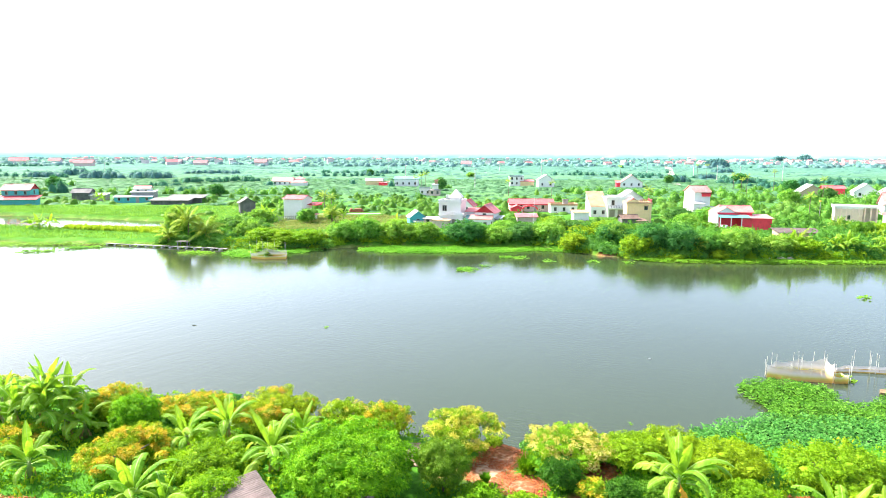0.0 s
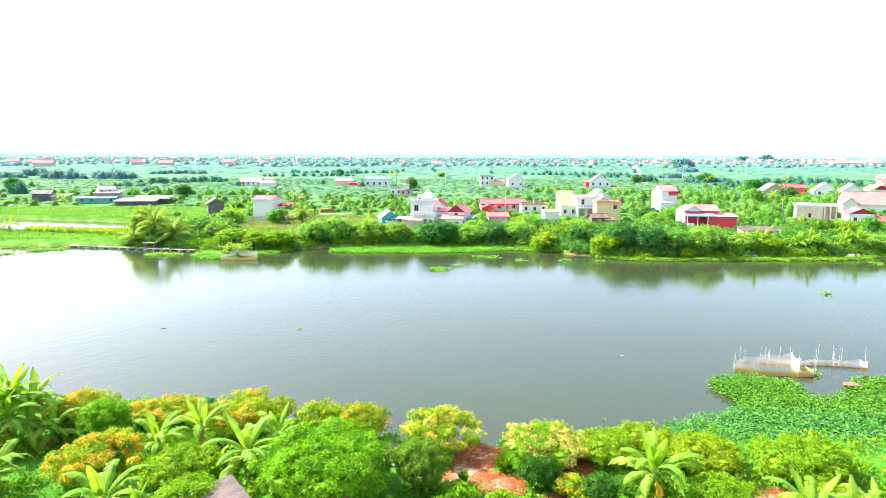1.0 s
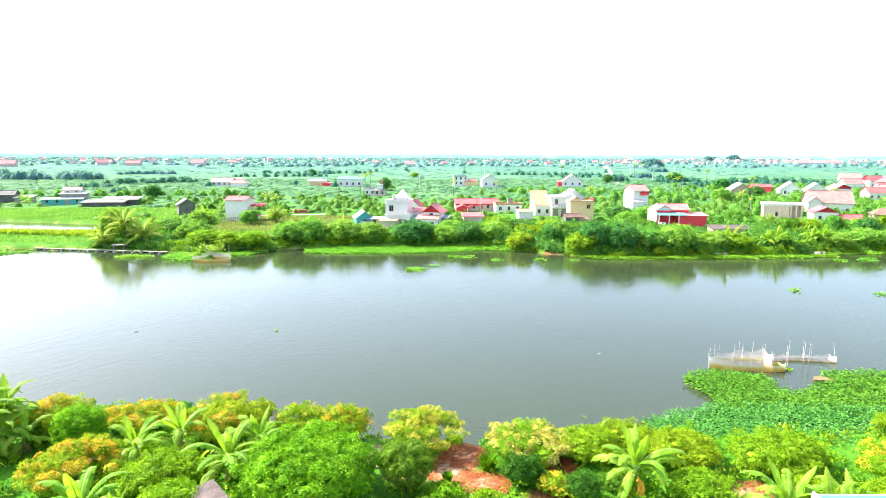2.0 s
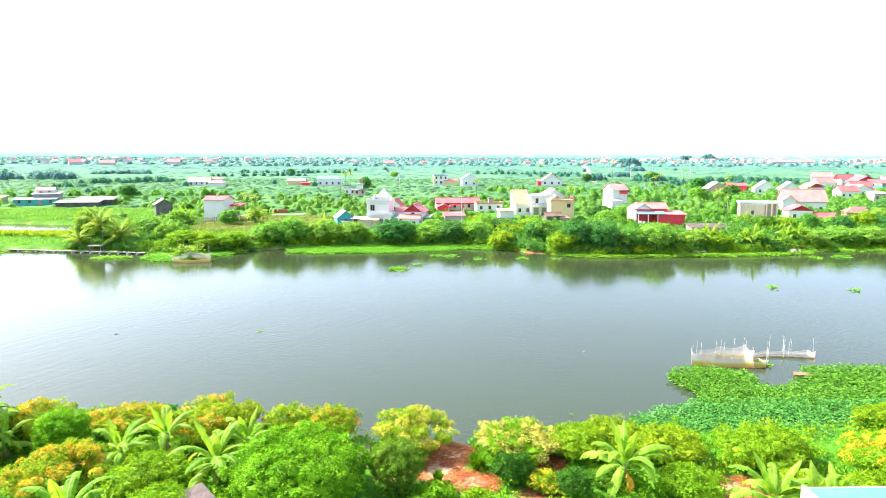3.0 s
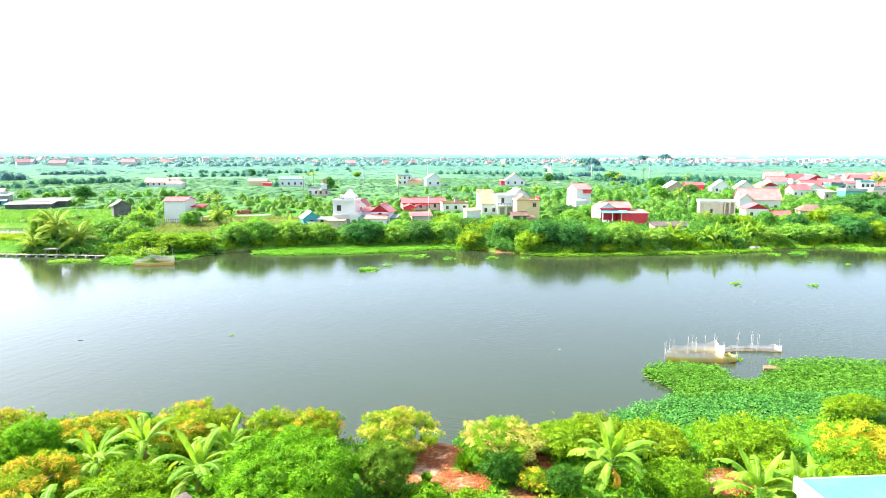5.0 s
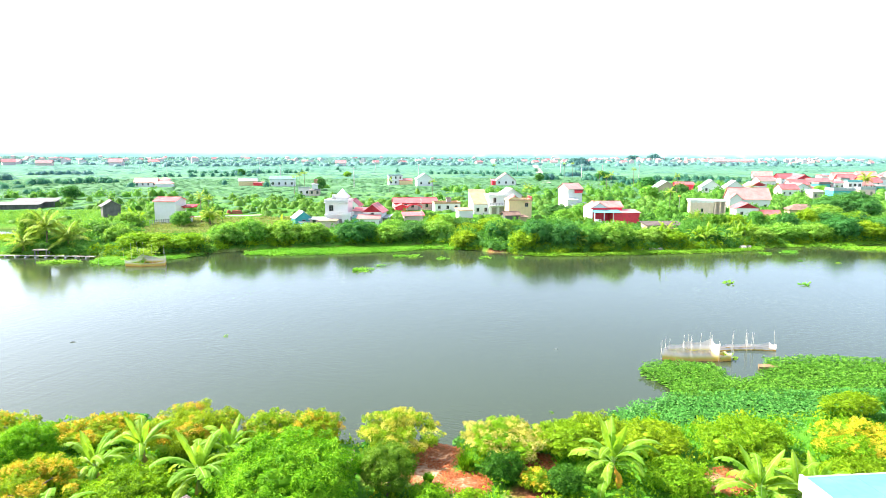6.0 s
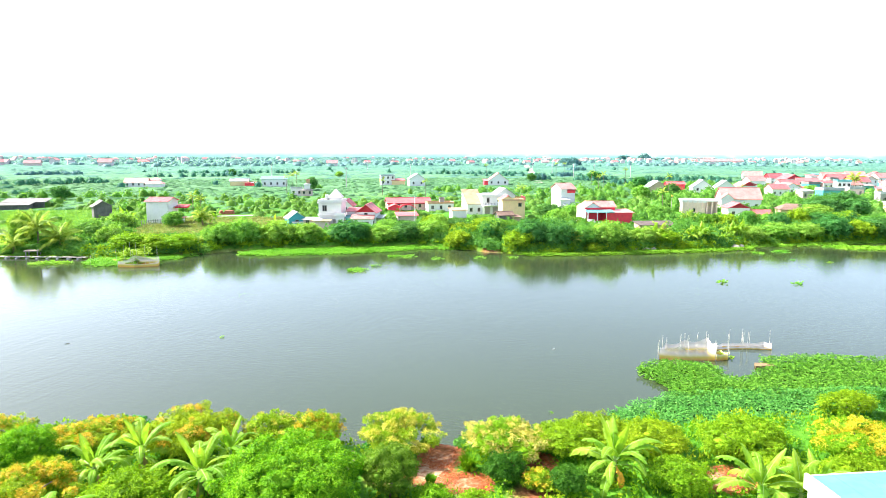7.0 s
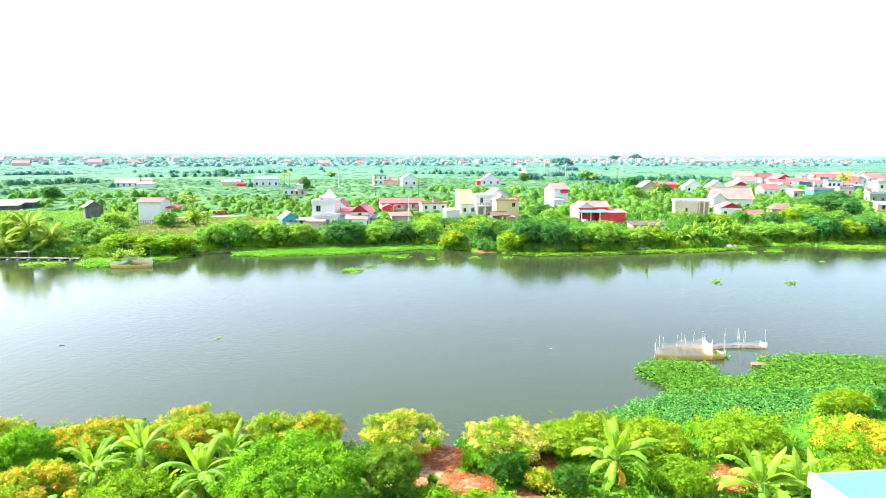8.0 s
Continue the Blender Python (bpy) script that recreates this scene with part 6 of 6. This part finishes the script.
    spots = [(-76.5, 114.6, 3.4, 0.7, 0.3), (-71.0, 119.2, 3.6, 0.8, 0.55), (-46.6, 113.6, 3.2, 1.4, 0.0), (9.2, 110.6, 1.3, 0.8, 0.0), (11.8, 110.2, 1.1, 0.8, 0.0), (16.2, 106.9, 0.8, 0.6, 0.0), (23.7, 106.6, 0.9, 0.6, 0.0),
             (29.2, 105.6, 0.9, 0.6, 0.0), (2.1, 98.6, 1.6, 1.2, 0.0), (5.2, 101.6, 0.9, 0.5, 0.2), (52.5, 80.0, 0.7, 0.5, 0.0), (62.2, 77.0, 0.6, 0.45, 0.0)]
    spots += [(75.5, 102.8, 1.3, 0.8, 0.0), (81.0, 103.6, 1.6, 0.9, 0.0), (102.0, 104.0, 8.0, 2.6, -0.25), (96.6, 107.2, 3.0, 1.0, 0.0), (110, 98, 4.0, 1.4, 0.0), (-27.0, 114.8, 0.7, 0.5, 0.0), (-13.4, 64.6, 0.16, 0.12, 0.0), (11.7, 40.9, 0.09, 0.07, 0.0), (76.3, 94.9, 0.4, 0.3, 0), (80.8, 91.7, 0.35, 0.3, 0)]
    for k, (x, y, a, b, t) in enumerate(spots):
        leaf_carpet("floating_plants", "small drifting raft of green water hyacinth", LEAF["fringe"], ellipse(x, y, a, b, turn=t), 26 if a > 0.5 else 300, 0.32 if a > 0.5 else 0.12, 0.30 if a > 0.5 else 0.12, 30 + k, "water plants", edge=0.5 if a > 0.5 else 0.05, base=0.02)


build_mats()


def grass_mesh(pos, hmin, hmax, width, seed, mat):
    rng = np.random.default_rng(seed)
    m = len(pos)
    ang = rng.random(m) * 6.283
    way = unit(np.stack([np.cos(ang) * 0.45, np.sin(ang) * 0.45, np.ones(m)], 1))
    side = np.stack([-np.sin(ang), np.cos(ang), np.zeros(m)], 1)
    b = np.stack([pos[:, 0], pos[:, 1], land(pos[:, 0], pos[:, 1]) - 0.02], 1)
    L = rng.uniform(hmin, hmax, m)
    v, q = leaf_quads(b, way, side, L, np.full(m, width) * rng.uniform(0.6, 1.4, m), 0.12)
    return array_mesh("grass", v, q, np.zeros(m), [mat])


def build_grass():
    rng = np.random.default_rng(12)
    p = np.stack([rng.uniform(-36, 36, 36000), rng.uniform(24, 44, 36000)], 1)
    ok = p[:, 1] < lerp_line(NEAR_SHORE, p[:, 0]) - 0.6
    for x, y, a, b in SOIL + [(-2.55, 33.4, 0.7, 3.2)]:
        ok &= ((p[:, 0] - x) / a) ** 2 + ((p[:, 1] - y) / b) ** 2 > 1.1 + rng.normal(0, 0.3, len(p))
    tagged(new("grass", grass_mesh(p[ok], 0.12, 0.38, 0.05, 1, LEAF["grass"])), "rough green garden grass between the trees", "grass", kind="stuff")
    p = np.stack([rng.uniform(-160, -44, 60000), rng.uniform(126, 205, 60000)], 1)
    ok = (p[:, 1] > lerp_line(FAR_SHORE, p[:, 0]) + 1) & (pond_depth(p[:, 0], p[:, 1]) < -0.3)
    tagged(new("meadow", grass_mesh(p[ok], 0.35, 0.8, 0.15, 2, LEAF["meadow"])), "tall green meadow grass round the fish pond", "grass", kind="stuff")
    p = np.stack([rng.uniform(-88, -58, 8000), rng.uniform(-3.2, 3.2, 8000)], 1)
    p[:, 1] += 140.5 - (p[:, 0] + 72) * 0.28
    p = p[pond_depth(p[:, 0], p[:, 1]) < -0.2]
    tagged(new("reeds", grass_mesh(p, 0.7, 1.5, 0.28, 3, LEAF["straw"])), "strip of yellowing reeds on the pond's bank", "grass", kind="stuff")
    p = np.stack([rng.uniform(-44, -8, 11000), rng.uniform(143, 177, 11000)], 1)
    tagged(new("field_grass", grass_mesh(p, 0.2, 0.5, 0.34, 4, LEAF["stubble"])), "dry olive-brown stubble of a cut field", "grass", kind="stuff")
    # garden tufts
    for k, (x, y, r) in enumerate([(3.75, 32.6, 0.5), (-2.0, 33.2, 0.55), (7.9, 33.8, 0.5), (1.4, 31.2, 0.2), (-12.4, 35.6, 0.7)]):
        a = rng.random((500, 1)) * 6.283
        q = np.concatenate([np.cos(a), np.sin(a)], 1) * np.sqrt(rng.random((500, 1))) * r * 0.6 + (x, y)
        tagged(new("grass_tuft", grass_mesh(q, 0.5, 1.3 if r > 0.3 else 0.8, 0.045, 20 + k, LEAF["grass"])), "tall tuft of green grass", "grass", kind="stuff")
    # fallen leaves on the bare earth
    n = 6500
    k = rng.integers(0, 6, n)
    s = np.array(SOIL)[k]
    a = rng.random(n) * 6.283
    rr = np.sqrt(0.22 + 0.78 * rng.random(n))
    p = np.stack([s[:, 0] + np.cos(a) * rr * s[:, 2] * 1.15, s[:, 1] + np.sin(a) * rr * s[:, 3] * 1.15], 1)
    ang = rng.random(n) * 6.283
    way = unit(np.stack([np.cos(ang), np.sin(ang), rng.uniform(0, 0.4, n)], 1))
    side = unit(np.stack([-np.sin(ang), np.cos(ang), rng.normal(0, 0.3, n)], 1))
    v, q = leaf_quads(np.stack([p[:, 0], p[:, 1], land(p[:, 0], p[:, 1]) + 0.02], 1), way, side, rng.uniform(0.10, 0.2, n), rng.uniform(0.05, 0.09, n), 0.05)
    litter = leaf_material("fallen_leaves", (0.20, 0.05, 0.018), (0.38, 0.11, 0.035), (0.55, 0.26, 0.13), 0.1, 2.0)
    tagged(new("leaf_litter", array_mesh("leaf_litter", v, q, np.zeros(n), [litter])), "dry reddish brown fallen leaves on the bare earth", "leaves", kind="stuff")


build_grass()


# ---- fish pens, jetty, sheds ----
def net_panel(a, b, tops, seed, mat):
    """A hanging net between two points, its upper edge sagging between the heights given, folded like cloth."""
    rng = random.Random(seed)
    g = Geo()
    n, m = 18, 6
    a, b = Vector(a), Vector(b)
    side = (b - a).normalized().cross(Vector((0, 0, 1)))
    for i in range(n + 1):
        f = i / n
        h = tops[0] * (1 - f) + tops[1] * f - 0.19 * math.sin(math.pi * f) * max(tops)
        for j in range(m + 1):
            z = -0.08 + (h + 0.08) * j / m
            w = 0.02 * math.sin(f * 17 + j * 0.8 + seed) + rng.uniform(-0.008, 0.008)
            g.v.append(tuple(a.lerp(b, f) + side * w + Vector((0, 0, z))))
    for i in range(n):
        for j in range(m):
            k = i * (m + 1) + j
            g.f.append((k, k + m + 1, k + m + 2, k + 1))
            g.m.append(0)
    return g.mesh("net", mat, smooth=True)


def fish_pen(name, label, corners, tops, poles, seed):
    pen = thing(name, pose(*corners[0], 0), label, "fish pen")
    ox, oy = corners[0]
    if ox > 0:
        # the pens by the near bank stand a little closer together
        corners = [(25.5 + (x - 25.5) * 0.87, y) for x, y in corners]
        poles = [(25.5 + (x - 25.5) * 0.87, y, h * 0.8) for x, y, h in poles]
        ox = corners[0][0]
        pen.location.x = ox
    rel = [(x - ox, y - oy) for x, y in corners]
    for k, (p, q) in enumerate(zip(rel, rel[1:] + rel[:1])):
        part("net", net_panel((*p, 0), (*q, 0), (tops[k], tops[(k + 1) % len(tops)]), seed + k, PALE_NET if 20 < seed < 30 else NET), pen, "pale see-through net, algae-stained below")
    rng = random.Random(seed)
    for x, y, h in poles:
        tx, ty = rng.uniform(-0.22, 0.22), rng.uniform(-0.15, 0.15)
        part("pole", Geo().tube([(x - ox, y - oy, -1.2), (x - ox + tx * h * 0.4, y - oy + ty * h * 0.4, h)], [0.022, 0.015], 6).mesh("pole", POLE_WOOD), pen)
    return pen


def build_pens():
    fish_pen("fish_pen", "fish pen of pale netting on leaning bamboo poles", [(25.5, 50.3), (27.2, 49.6), (29.0, 49.3), (30.9, 49.0), (31.4, 51.0), (29.2, 51.6), (27.0, 51.6)], [1.1, 1.3, 1.1, 1.65, 1.5, 1.2, 1.0],
             [(25.5, 50.4, 1.9), (25.7, 50.9, 2.0), (26.6, 51.5, 2.2), (27.3, 49.6, 1.8), (27.2, 51.6, 2.0), (28.0, 49.5, 2.5), (28.6, 51.6, 2.2), (29.0, 49.3, 1.9), (29.3, 51.5, 2.3), (29.5, 51.7, 2.0), (30.0, 49.2, 1.7), (30.3, 51.3, 2.4), (30.9, 49.0, 1.9), (31.0, 49.1, 2.3), (31.3, 51.0, 2.6), (31.5, 50.9, 2.3), (28.9, 50.4, 2.0)], 1)
    fish_pen("fish_trap", "small net box with yellow-green weed inside", [(30.95, 48.9), (32.3, 49.0), (32.4, 50.2), (31.1, 50.3)], [0.6, 0.7, 0.5, 0.6], [(32.3, 49.0, 2.2), (32.6, 49.3, 1.6), (31.9, 50.2, 1.5)], 11)
    fish_pen("fish_pen", "low pinkish net fence stretched between poles", [(32.0, 51.5), (34.6, 51.7), (36.9, 51.4), (39.0, 50.8), (38.8, 51.6), (36.8, 52.2), (34.4, 52.4)], [0.45, 0.3, 0.35, 0.7, 0.6, 0.4, 0.4],
             [(34.3, 51.4, 1.9), (36.0, 51.4, 2.1), (36.2, 51.6, 2.4), (36.4, 51.3, 2.2), (36.9, 51.6, 2.0), (38.9, 50.9, 2.4), (34.9, 52.2, 2.3), (36.5, 52.3, 1.8)], 21)
    fish_pen("fish_trap", "bamboo fish trap with sagging nets off the far bank", [(-35.0, 108.6), (-32.4, 107.6), (-28.9, 108.0), (-29.2, 110.2), (-33.0, 110.8)], [0.9, 0.5, 0.7, 1.3, 1.5],
             [(-35.0, 108.7, 3.0), (-34.4, 110.0, 3.4), (-33.4, 110.6, 3.6), (-32.4, 107.7, 2.6), (-32.6, 110.7, 3.5), (-31.4, 110.4, 3.0), (-30.2, 108.0, 2.4), (-29.0, 108.1, 2.8), (-29.2, 110.1, 3.0), (-39.6, 110.4, 1.6)], 31)
    leaf_carpet("floating_plants", "yellow-green weeds caught inside the net box", LEAF["lime"], ellipse(31.7, 49.6, 0.6, 0.55), 60, 0.2, 0.35, 91, "water plants")
    leaf_carpet("floating_plants", "dry yellow plants heaped on the fish trap", LEAF["straw"], ellipse(-33.6, 112.4, 2.6, 1.6), 26, 0.5, 2.4, 92, "water plants")
    g = Geo().slab([(32.2, 46.4, 0.26), (33.8, 45.9, 0.3), (34.2, 46.5, 0.32), (32.6, 47.1, 0.28)], 0.25)
    tagged(new("driftwood_raft", g.mesh("driftwood_raft", plain("wet_brown_wood", (0.19, 0.125, 0.06), 0.9, vary=0.3, scale=3, bump=0.5))), "small brown raft of old bamboo in the weeds", "raft")


build_pens()


def build_jetty():
    a, b = Vector((-68.6, 124.0)), Vector((-42.4, 117.6))
    n = 30
    j = thing("floating_walkway", pose(a.x, a.y, 0), "long narrow plank walkway on pale floats", "walkway")
    turn = math.degrees(math.atan2(b.y - a.y, b.x - a.x))
    L = (b - a).length / n
    plank = Geo().box(0, 0, 0.26, L * 0.94, 0.8, 0.07).mesh("plank", PLANK)
    flo = Geo().tube([(0, -0.5, 0.04), (0, 0.5, 0.04)], [0.15, 0.15], 8).mesh("float", DRUM)
    for k in range(n):
        m = pose(*((b - a) * ((k + 0.5) / n)), 0, 0, 0, turn)
        part("plank", plank, j).matrix_basis = m
        if k % 2 == 0:
            part("float", flo, j).matrix_basis = m
    s = thing("waterside_stand", pose(-52.0, 121.2, 0.0), "small open stand with a slab roof on posts", "shelter")
    for x in (-0.9, 0.9):
        for y in (-0.6, 0.6):
            part("post", Geo().box(x, y, -0.4, 0.14, 0.14, 1.5).mesh("post", GREY), s)
    part("roof", Geo().box(0, 0, 1.1, 2.4, 1.6, 0.16).mesh("roof", CONCRETE), s)


build_jetty()


def corrugated(x0, x1, y0, y1, waves, amp=0.03):
    """A corrugated sheet lying flat, ribs along y, with a thickness."""
    g = Geo()
    n = waves * 6
    for s in (0.0, -0.012):
        for i in range(n + 1):
            x = x0 + (x1 - x0) * i / n
            z = amp * math.sin(6.2832 * waves * i / n) + s
            g.v += [(x, y0, z), (x, y1, z)]
    for i in range(n):
        k = 2 * i
        g.f.append((k, k + 2, k + 3, k + 1))
        k += 2 * (n + 1)
        g.f.append((k + 1, k + 3, k + 2, k))
    g.m = [0] * len(g.f)
    return g.mesh("roof_sheet", WEATHERED, smooth=True)


WEATHERED = plain("weathered_fibre_cement", (0.225, 0.172, 0.155), 0.95, vary=0.35, scale=1.2, dirt=(0.12, 0.10, 0.09), dirt_amount=0.7, bump=0.4, bump_scale=12)


def garden_shed(x, y, turn, w, d, h, label):
    """A low shed of cement walls under overlapping corrugated sheets."""
    s = thing("garden_shed", pose(x, y, 0.75, 0, 0, turn), label, "shed")
    part("wall", Geo().box(0, 0, -0.2, w - 0.5, d - 0.5, h).mesh("wall", OLD), s)
    n = max(2, int(w / 0.9))
    sheet = corrugated(-0.50, 0.50, -d / 2, d / 2, 6)
    for k in range(n):
        o = part("roof_sheet", sheet, s)
        o.matrix_basis = pose(-w / 2 + w * (k + 0.5) / n, 0, h + 0.12 + 0.02 * (k % 2), -7, 0, 0)
    for y_ in (-d / 2 + 0.3, d / 2 - 0.3):
        part("beam", Geo().box(0, y_, h - 0.3 + 0.12 + (-y_ * math.tan(radians(7))), w - 0.2, 0.1, 0.1).mesh("beam", PLANK), s)


garden_shed(-10.2, 27.05, 124, 3.6, 2.7, 1.45, "low garden shed roofed with grey-brown corrugated sheets")
garden_shed(-4.75, 26.3, 6, 1.5, 2.6, 1.4, "old shed with a weathered corrugated roof under the lychee tree")


PATH_SLAB = plain("worn_pinkish_slab", (0.24, 0.15, 0.115), 0.9, vary=0.3, scale=2.5, dirt=(0.14, 0.08, 0.05), dirt_amount=0.6, bump=0.4)


def build_slab_path():
    s = thing("jetty_path", pose(-2.55, 33.3, 0.0, 0, 0, 0), "pale concrete slab path that leads down to the water", "path")
    for k in range(2, 4):
        part("slab", Geo().box(-0.02 * k, -2.6 + 1.5 * k, 0.84 - 0.03 * k, 0.8, 1.44, 0.14).mesh("slab", PATH_SLAB), s)
    g = thing("paving_slab", pose(-2.2, 28.7, 0.8, 0, 0, 12), "worn concrete slab in the undergrowth", "slab")
    part("slab", Geo().box(0, 0, 0, 1.6, 0.9, 0.15).mesh("slab", PATH_SLAB), g)


build_slab_path()


def build_teal_house():
    """The neighbour's house whose metal roof shows below the camera."""
    h = thing("neighbour_house", pose(12.8, 18.75, 0.60, 0, 0, -5), "white house with a flat teal metal roof", "house")
    w, d, z = 11.0, 9.5, 5.9
    part("wall", Geo().box(w / 2, -d / 2, -0.2, w, d, z + 0.2).mesh("wall", WHITE), h)
    for k in range(11):
        part("roof_sheet", Geo().slab([(k, 0.12, z + 0.16), (k + 0.985, 0.12, z + 0.16), (k + 0.985, -d - 0.1, z + 0.30), (k, -d - 0.1, z + 0.30)], 0.04).mesh("roof_sheet", TEAL_ROOF_NEAR), h)
    part("fascia", Geo().box(-0.06, -d / 2, z - 0.25, 0.10, d + 0.2, 0.55).mesh("fascia", WHITE), h)
    part("fascia", Geo().box(w / 2, 0.16, z - 0.1, w + 0.1, 0.06, 0.27).mesh("fascia", WHITE), h)
    for wx in (2.0, 5.0, 8.0):
        add_window(h, pose(wx, 0.0, 3.8, 0, 0, 180))


TEAL_ROOF_NEAR = plain("bright_teal_roofing", (0.075, 0.33, 0.34), 0.6, vary=0.12, scale=0.35, dirt=(0.16, 0.38, 0.38), dirt_amount=0.5)
build_teal_house()


def build_litter_in_water():
    tagged(new("driftwood", Geo().tube([(-27.75, 64.95, 0.01), (-27.5, 65.05, 0.02), (-27.3, 65.0, 0.01)], [0.03, 0.04, 0.02], 6).mesh("driftwood", OLD)), "dark bit of driftwood on the water", "driftwood")
    tagged(new("bottle", Geo().tube([(17.2, 54.8, 0.02), (17.4, 54.8, 0.03), (17.46, 54.8, 0.03)], [0.03, 0.03, 0.012], 8).mesh("bottle", DRUM)), "white plastic bottle adrift on the water", "bottle")


build_litter_in_water()


def build_far_bank_details():
    lane = Geo().slab([(-38, 178.6, 0.98), (-18, 181.6, 0.98), (-18, 184.0, 0.98), (-38, 181.0, 0.98)], 0.12)
    tagged(new("lane", lane.mesh("lane", CONCRETE)), "pale narrow concrete lane past the field", "lane", kind="structure")
    far_lane = Geo().slab([(124, 362, 0.95), (129, 362, 0.95), (378, 1121, 0.95), (368, 1121, 0.95)], 0.1)
    tagged(new("lane", far_lane.mesh("lane", CONCRETE)), "pale straight lane across the plain", "lane", kind="structure")
    brick = plain("red_brick_pile", (0.34, 0.10, 0.06), 0.9, vary=0.3, scale=2.0)
    rng = random.Random(3)
    for x, y, w in ((-32.3, 186.0, 2.2), (-27.6, 187.0, 3.0), (-29.8, 187.5, 1.4)):
        h = thing("brick_stack", pose(x, y, 0.85, 0, 0, rng.uniform(-20, 20)), "stacked red bricks beside the lane", "bricks", "brick stacks by the lane")
        for k in range(4):
            part("course", Geo().box(rng.uniform(-0.06, 0.06), 0, 0.28 * k, w - 0.25 * k, 1.0, 0.27).mesh("course", brick), h)
    f = thing("fence", pose(-44.0, 160.5, 0.8, 0, 0, 38), "grey slatted yard fence beside the white house", "fence")
    for k in range(14):
        part("slat", Geo().box(k * 0.55, 0, 0, 0.16, 0.08, 1.4).mesh("slat", GREY), f)
    part("rail", Geo().box(3.6, 0.08, 1.1, 7.6, 0.06, 0.1).mesh("rail", GREY), f)
    stone = plain("pale_bank_stone", (0.50, 0.44, 0.36), 0.9, vary=0.25, scale=1.0, bump=0.4)
    for k in range(16):
        x, y = ((53.6, 108.9), (75.4, 108.9), (74.4, 108.4), (57, 109))[k % 4]
        m = CORE_V * np.array([rng.uniform(0.3, 0.7), rng.uniform(0.25, 0.5), rng.uniform(0.2, 0.4)]) * np.random.default_rng(k).uniform(0.8, 1.15, (len(CORE_V), 1))
        st = new("stone", array_mesh("stone", m, CORE_Q, np.zeros(len(CORE_Q)), [stone]))
        st.matrix_basis = pose(x + rng.uniform(-1.4, 1.4), y + rng.uniform(-0.4, 0.5), 0.42, 0, 0, rng.uniform(0, 180))
        tagged(st, "pale rounded stone at the foot of the far bank", "stone", "stones at the far bank")
    pole = thing("lamp_post", pose(86.0, 150.0, 0.8), "thin grey lamp post with a yellow lamp head", "lamp post")
    part("post", Geo().tube([(0, 0, 0), (0, 0, 6.4)], [0.08, 0.06], 6).mesh("post", GREY), pole)
    part("lamp_head", Geo().box(0, 0, 6.4, 0.5, 0.3, 0.4).mesh("lamp_head", plain("yellow_lamp_cover", (0.6, 0.42, 0.05), 0.5)), pole)
    mast = thing("antenna_pole", pose(19.4, 152.0, 0.8), "slim white pole standing among the bushes", "pole")
    part("post", Geo().tube([(0, 0, 0), (0, 0, 7.0)], [0.06, 0.04], 6).mesh("post", WHITE), mast)
    part("bracket", Geo().box(0.3, 0, 6.6, 0.7, 0.05, 0.05).mesh("bracket", WHITE), mast)


build_far_bank_details()


def build_plastic_bag():
    """A crumpled sack hung among the banana leaves on a stick."""
    b = thing("plastic_sack", pose(-9.65, 35.1, 1.0), "crumpled white and blue plastic sack on a stick", "sack")
    me = CORE_V * (0.34, 0.26, 0.32) * np.random.default_rng(4).uniform(0.75, 1.1, (len(CORE_V), 1)) + (0, 0, 1.5)
    part("sack", array_mesh("sack", me, CORE_Q, np.arange(len(CORE_Q)) % 7 == 0, [DRUM, plain("blue_print", (0.05, 0.30, 0.62), 0.5)]), b)
    part("stick", Geo().tube([(0, 0, -0.2), (0, 0, 1.3)], [0.03, 0.025], 6).mesh("stick", POLE_WOOD), b)


build_plastic_bag()
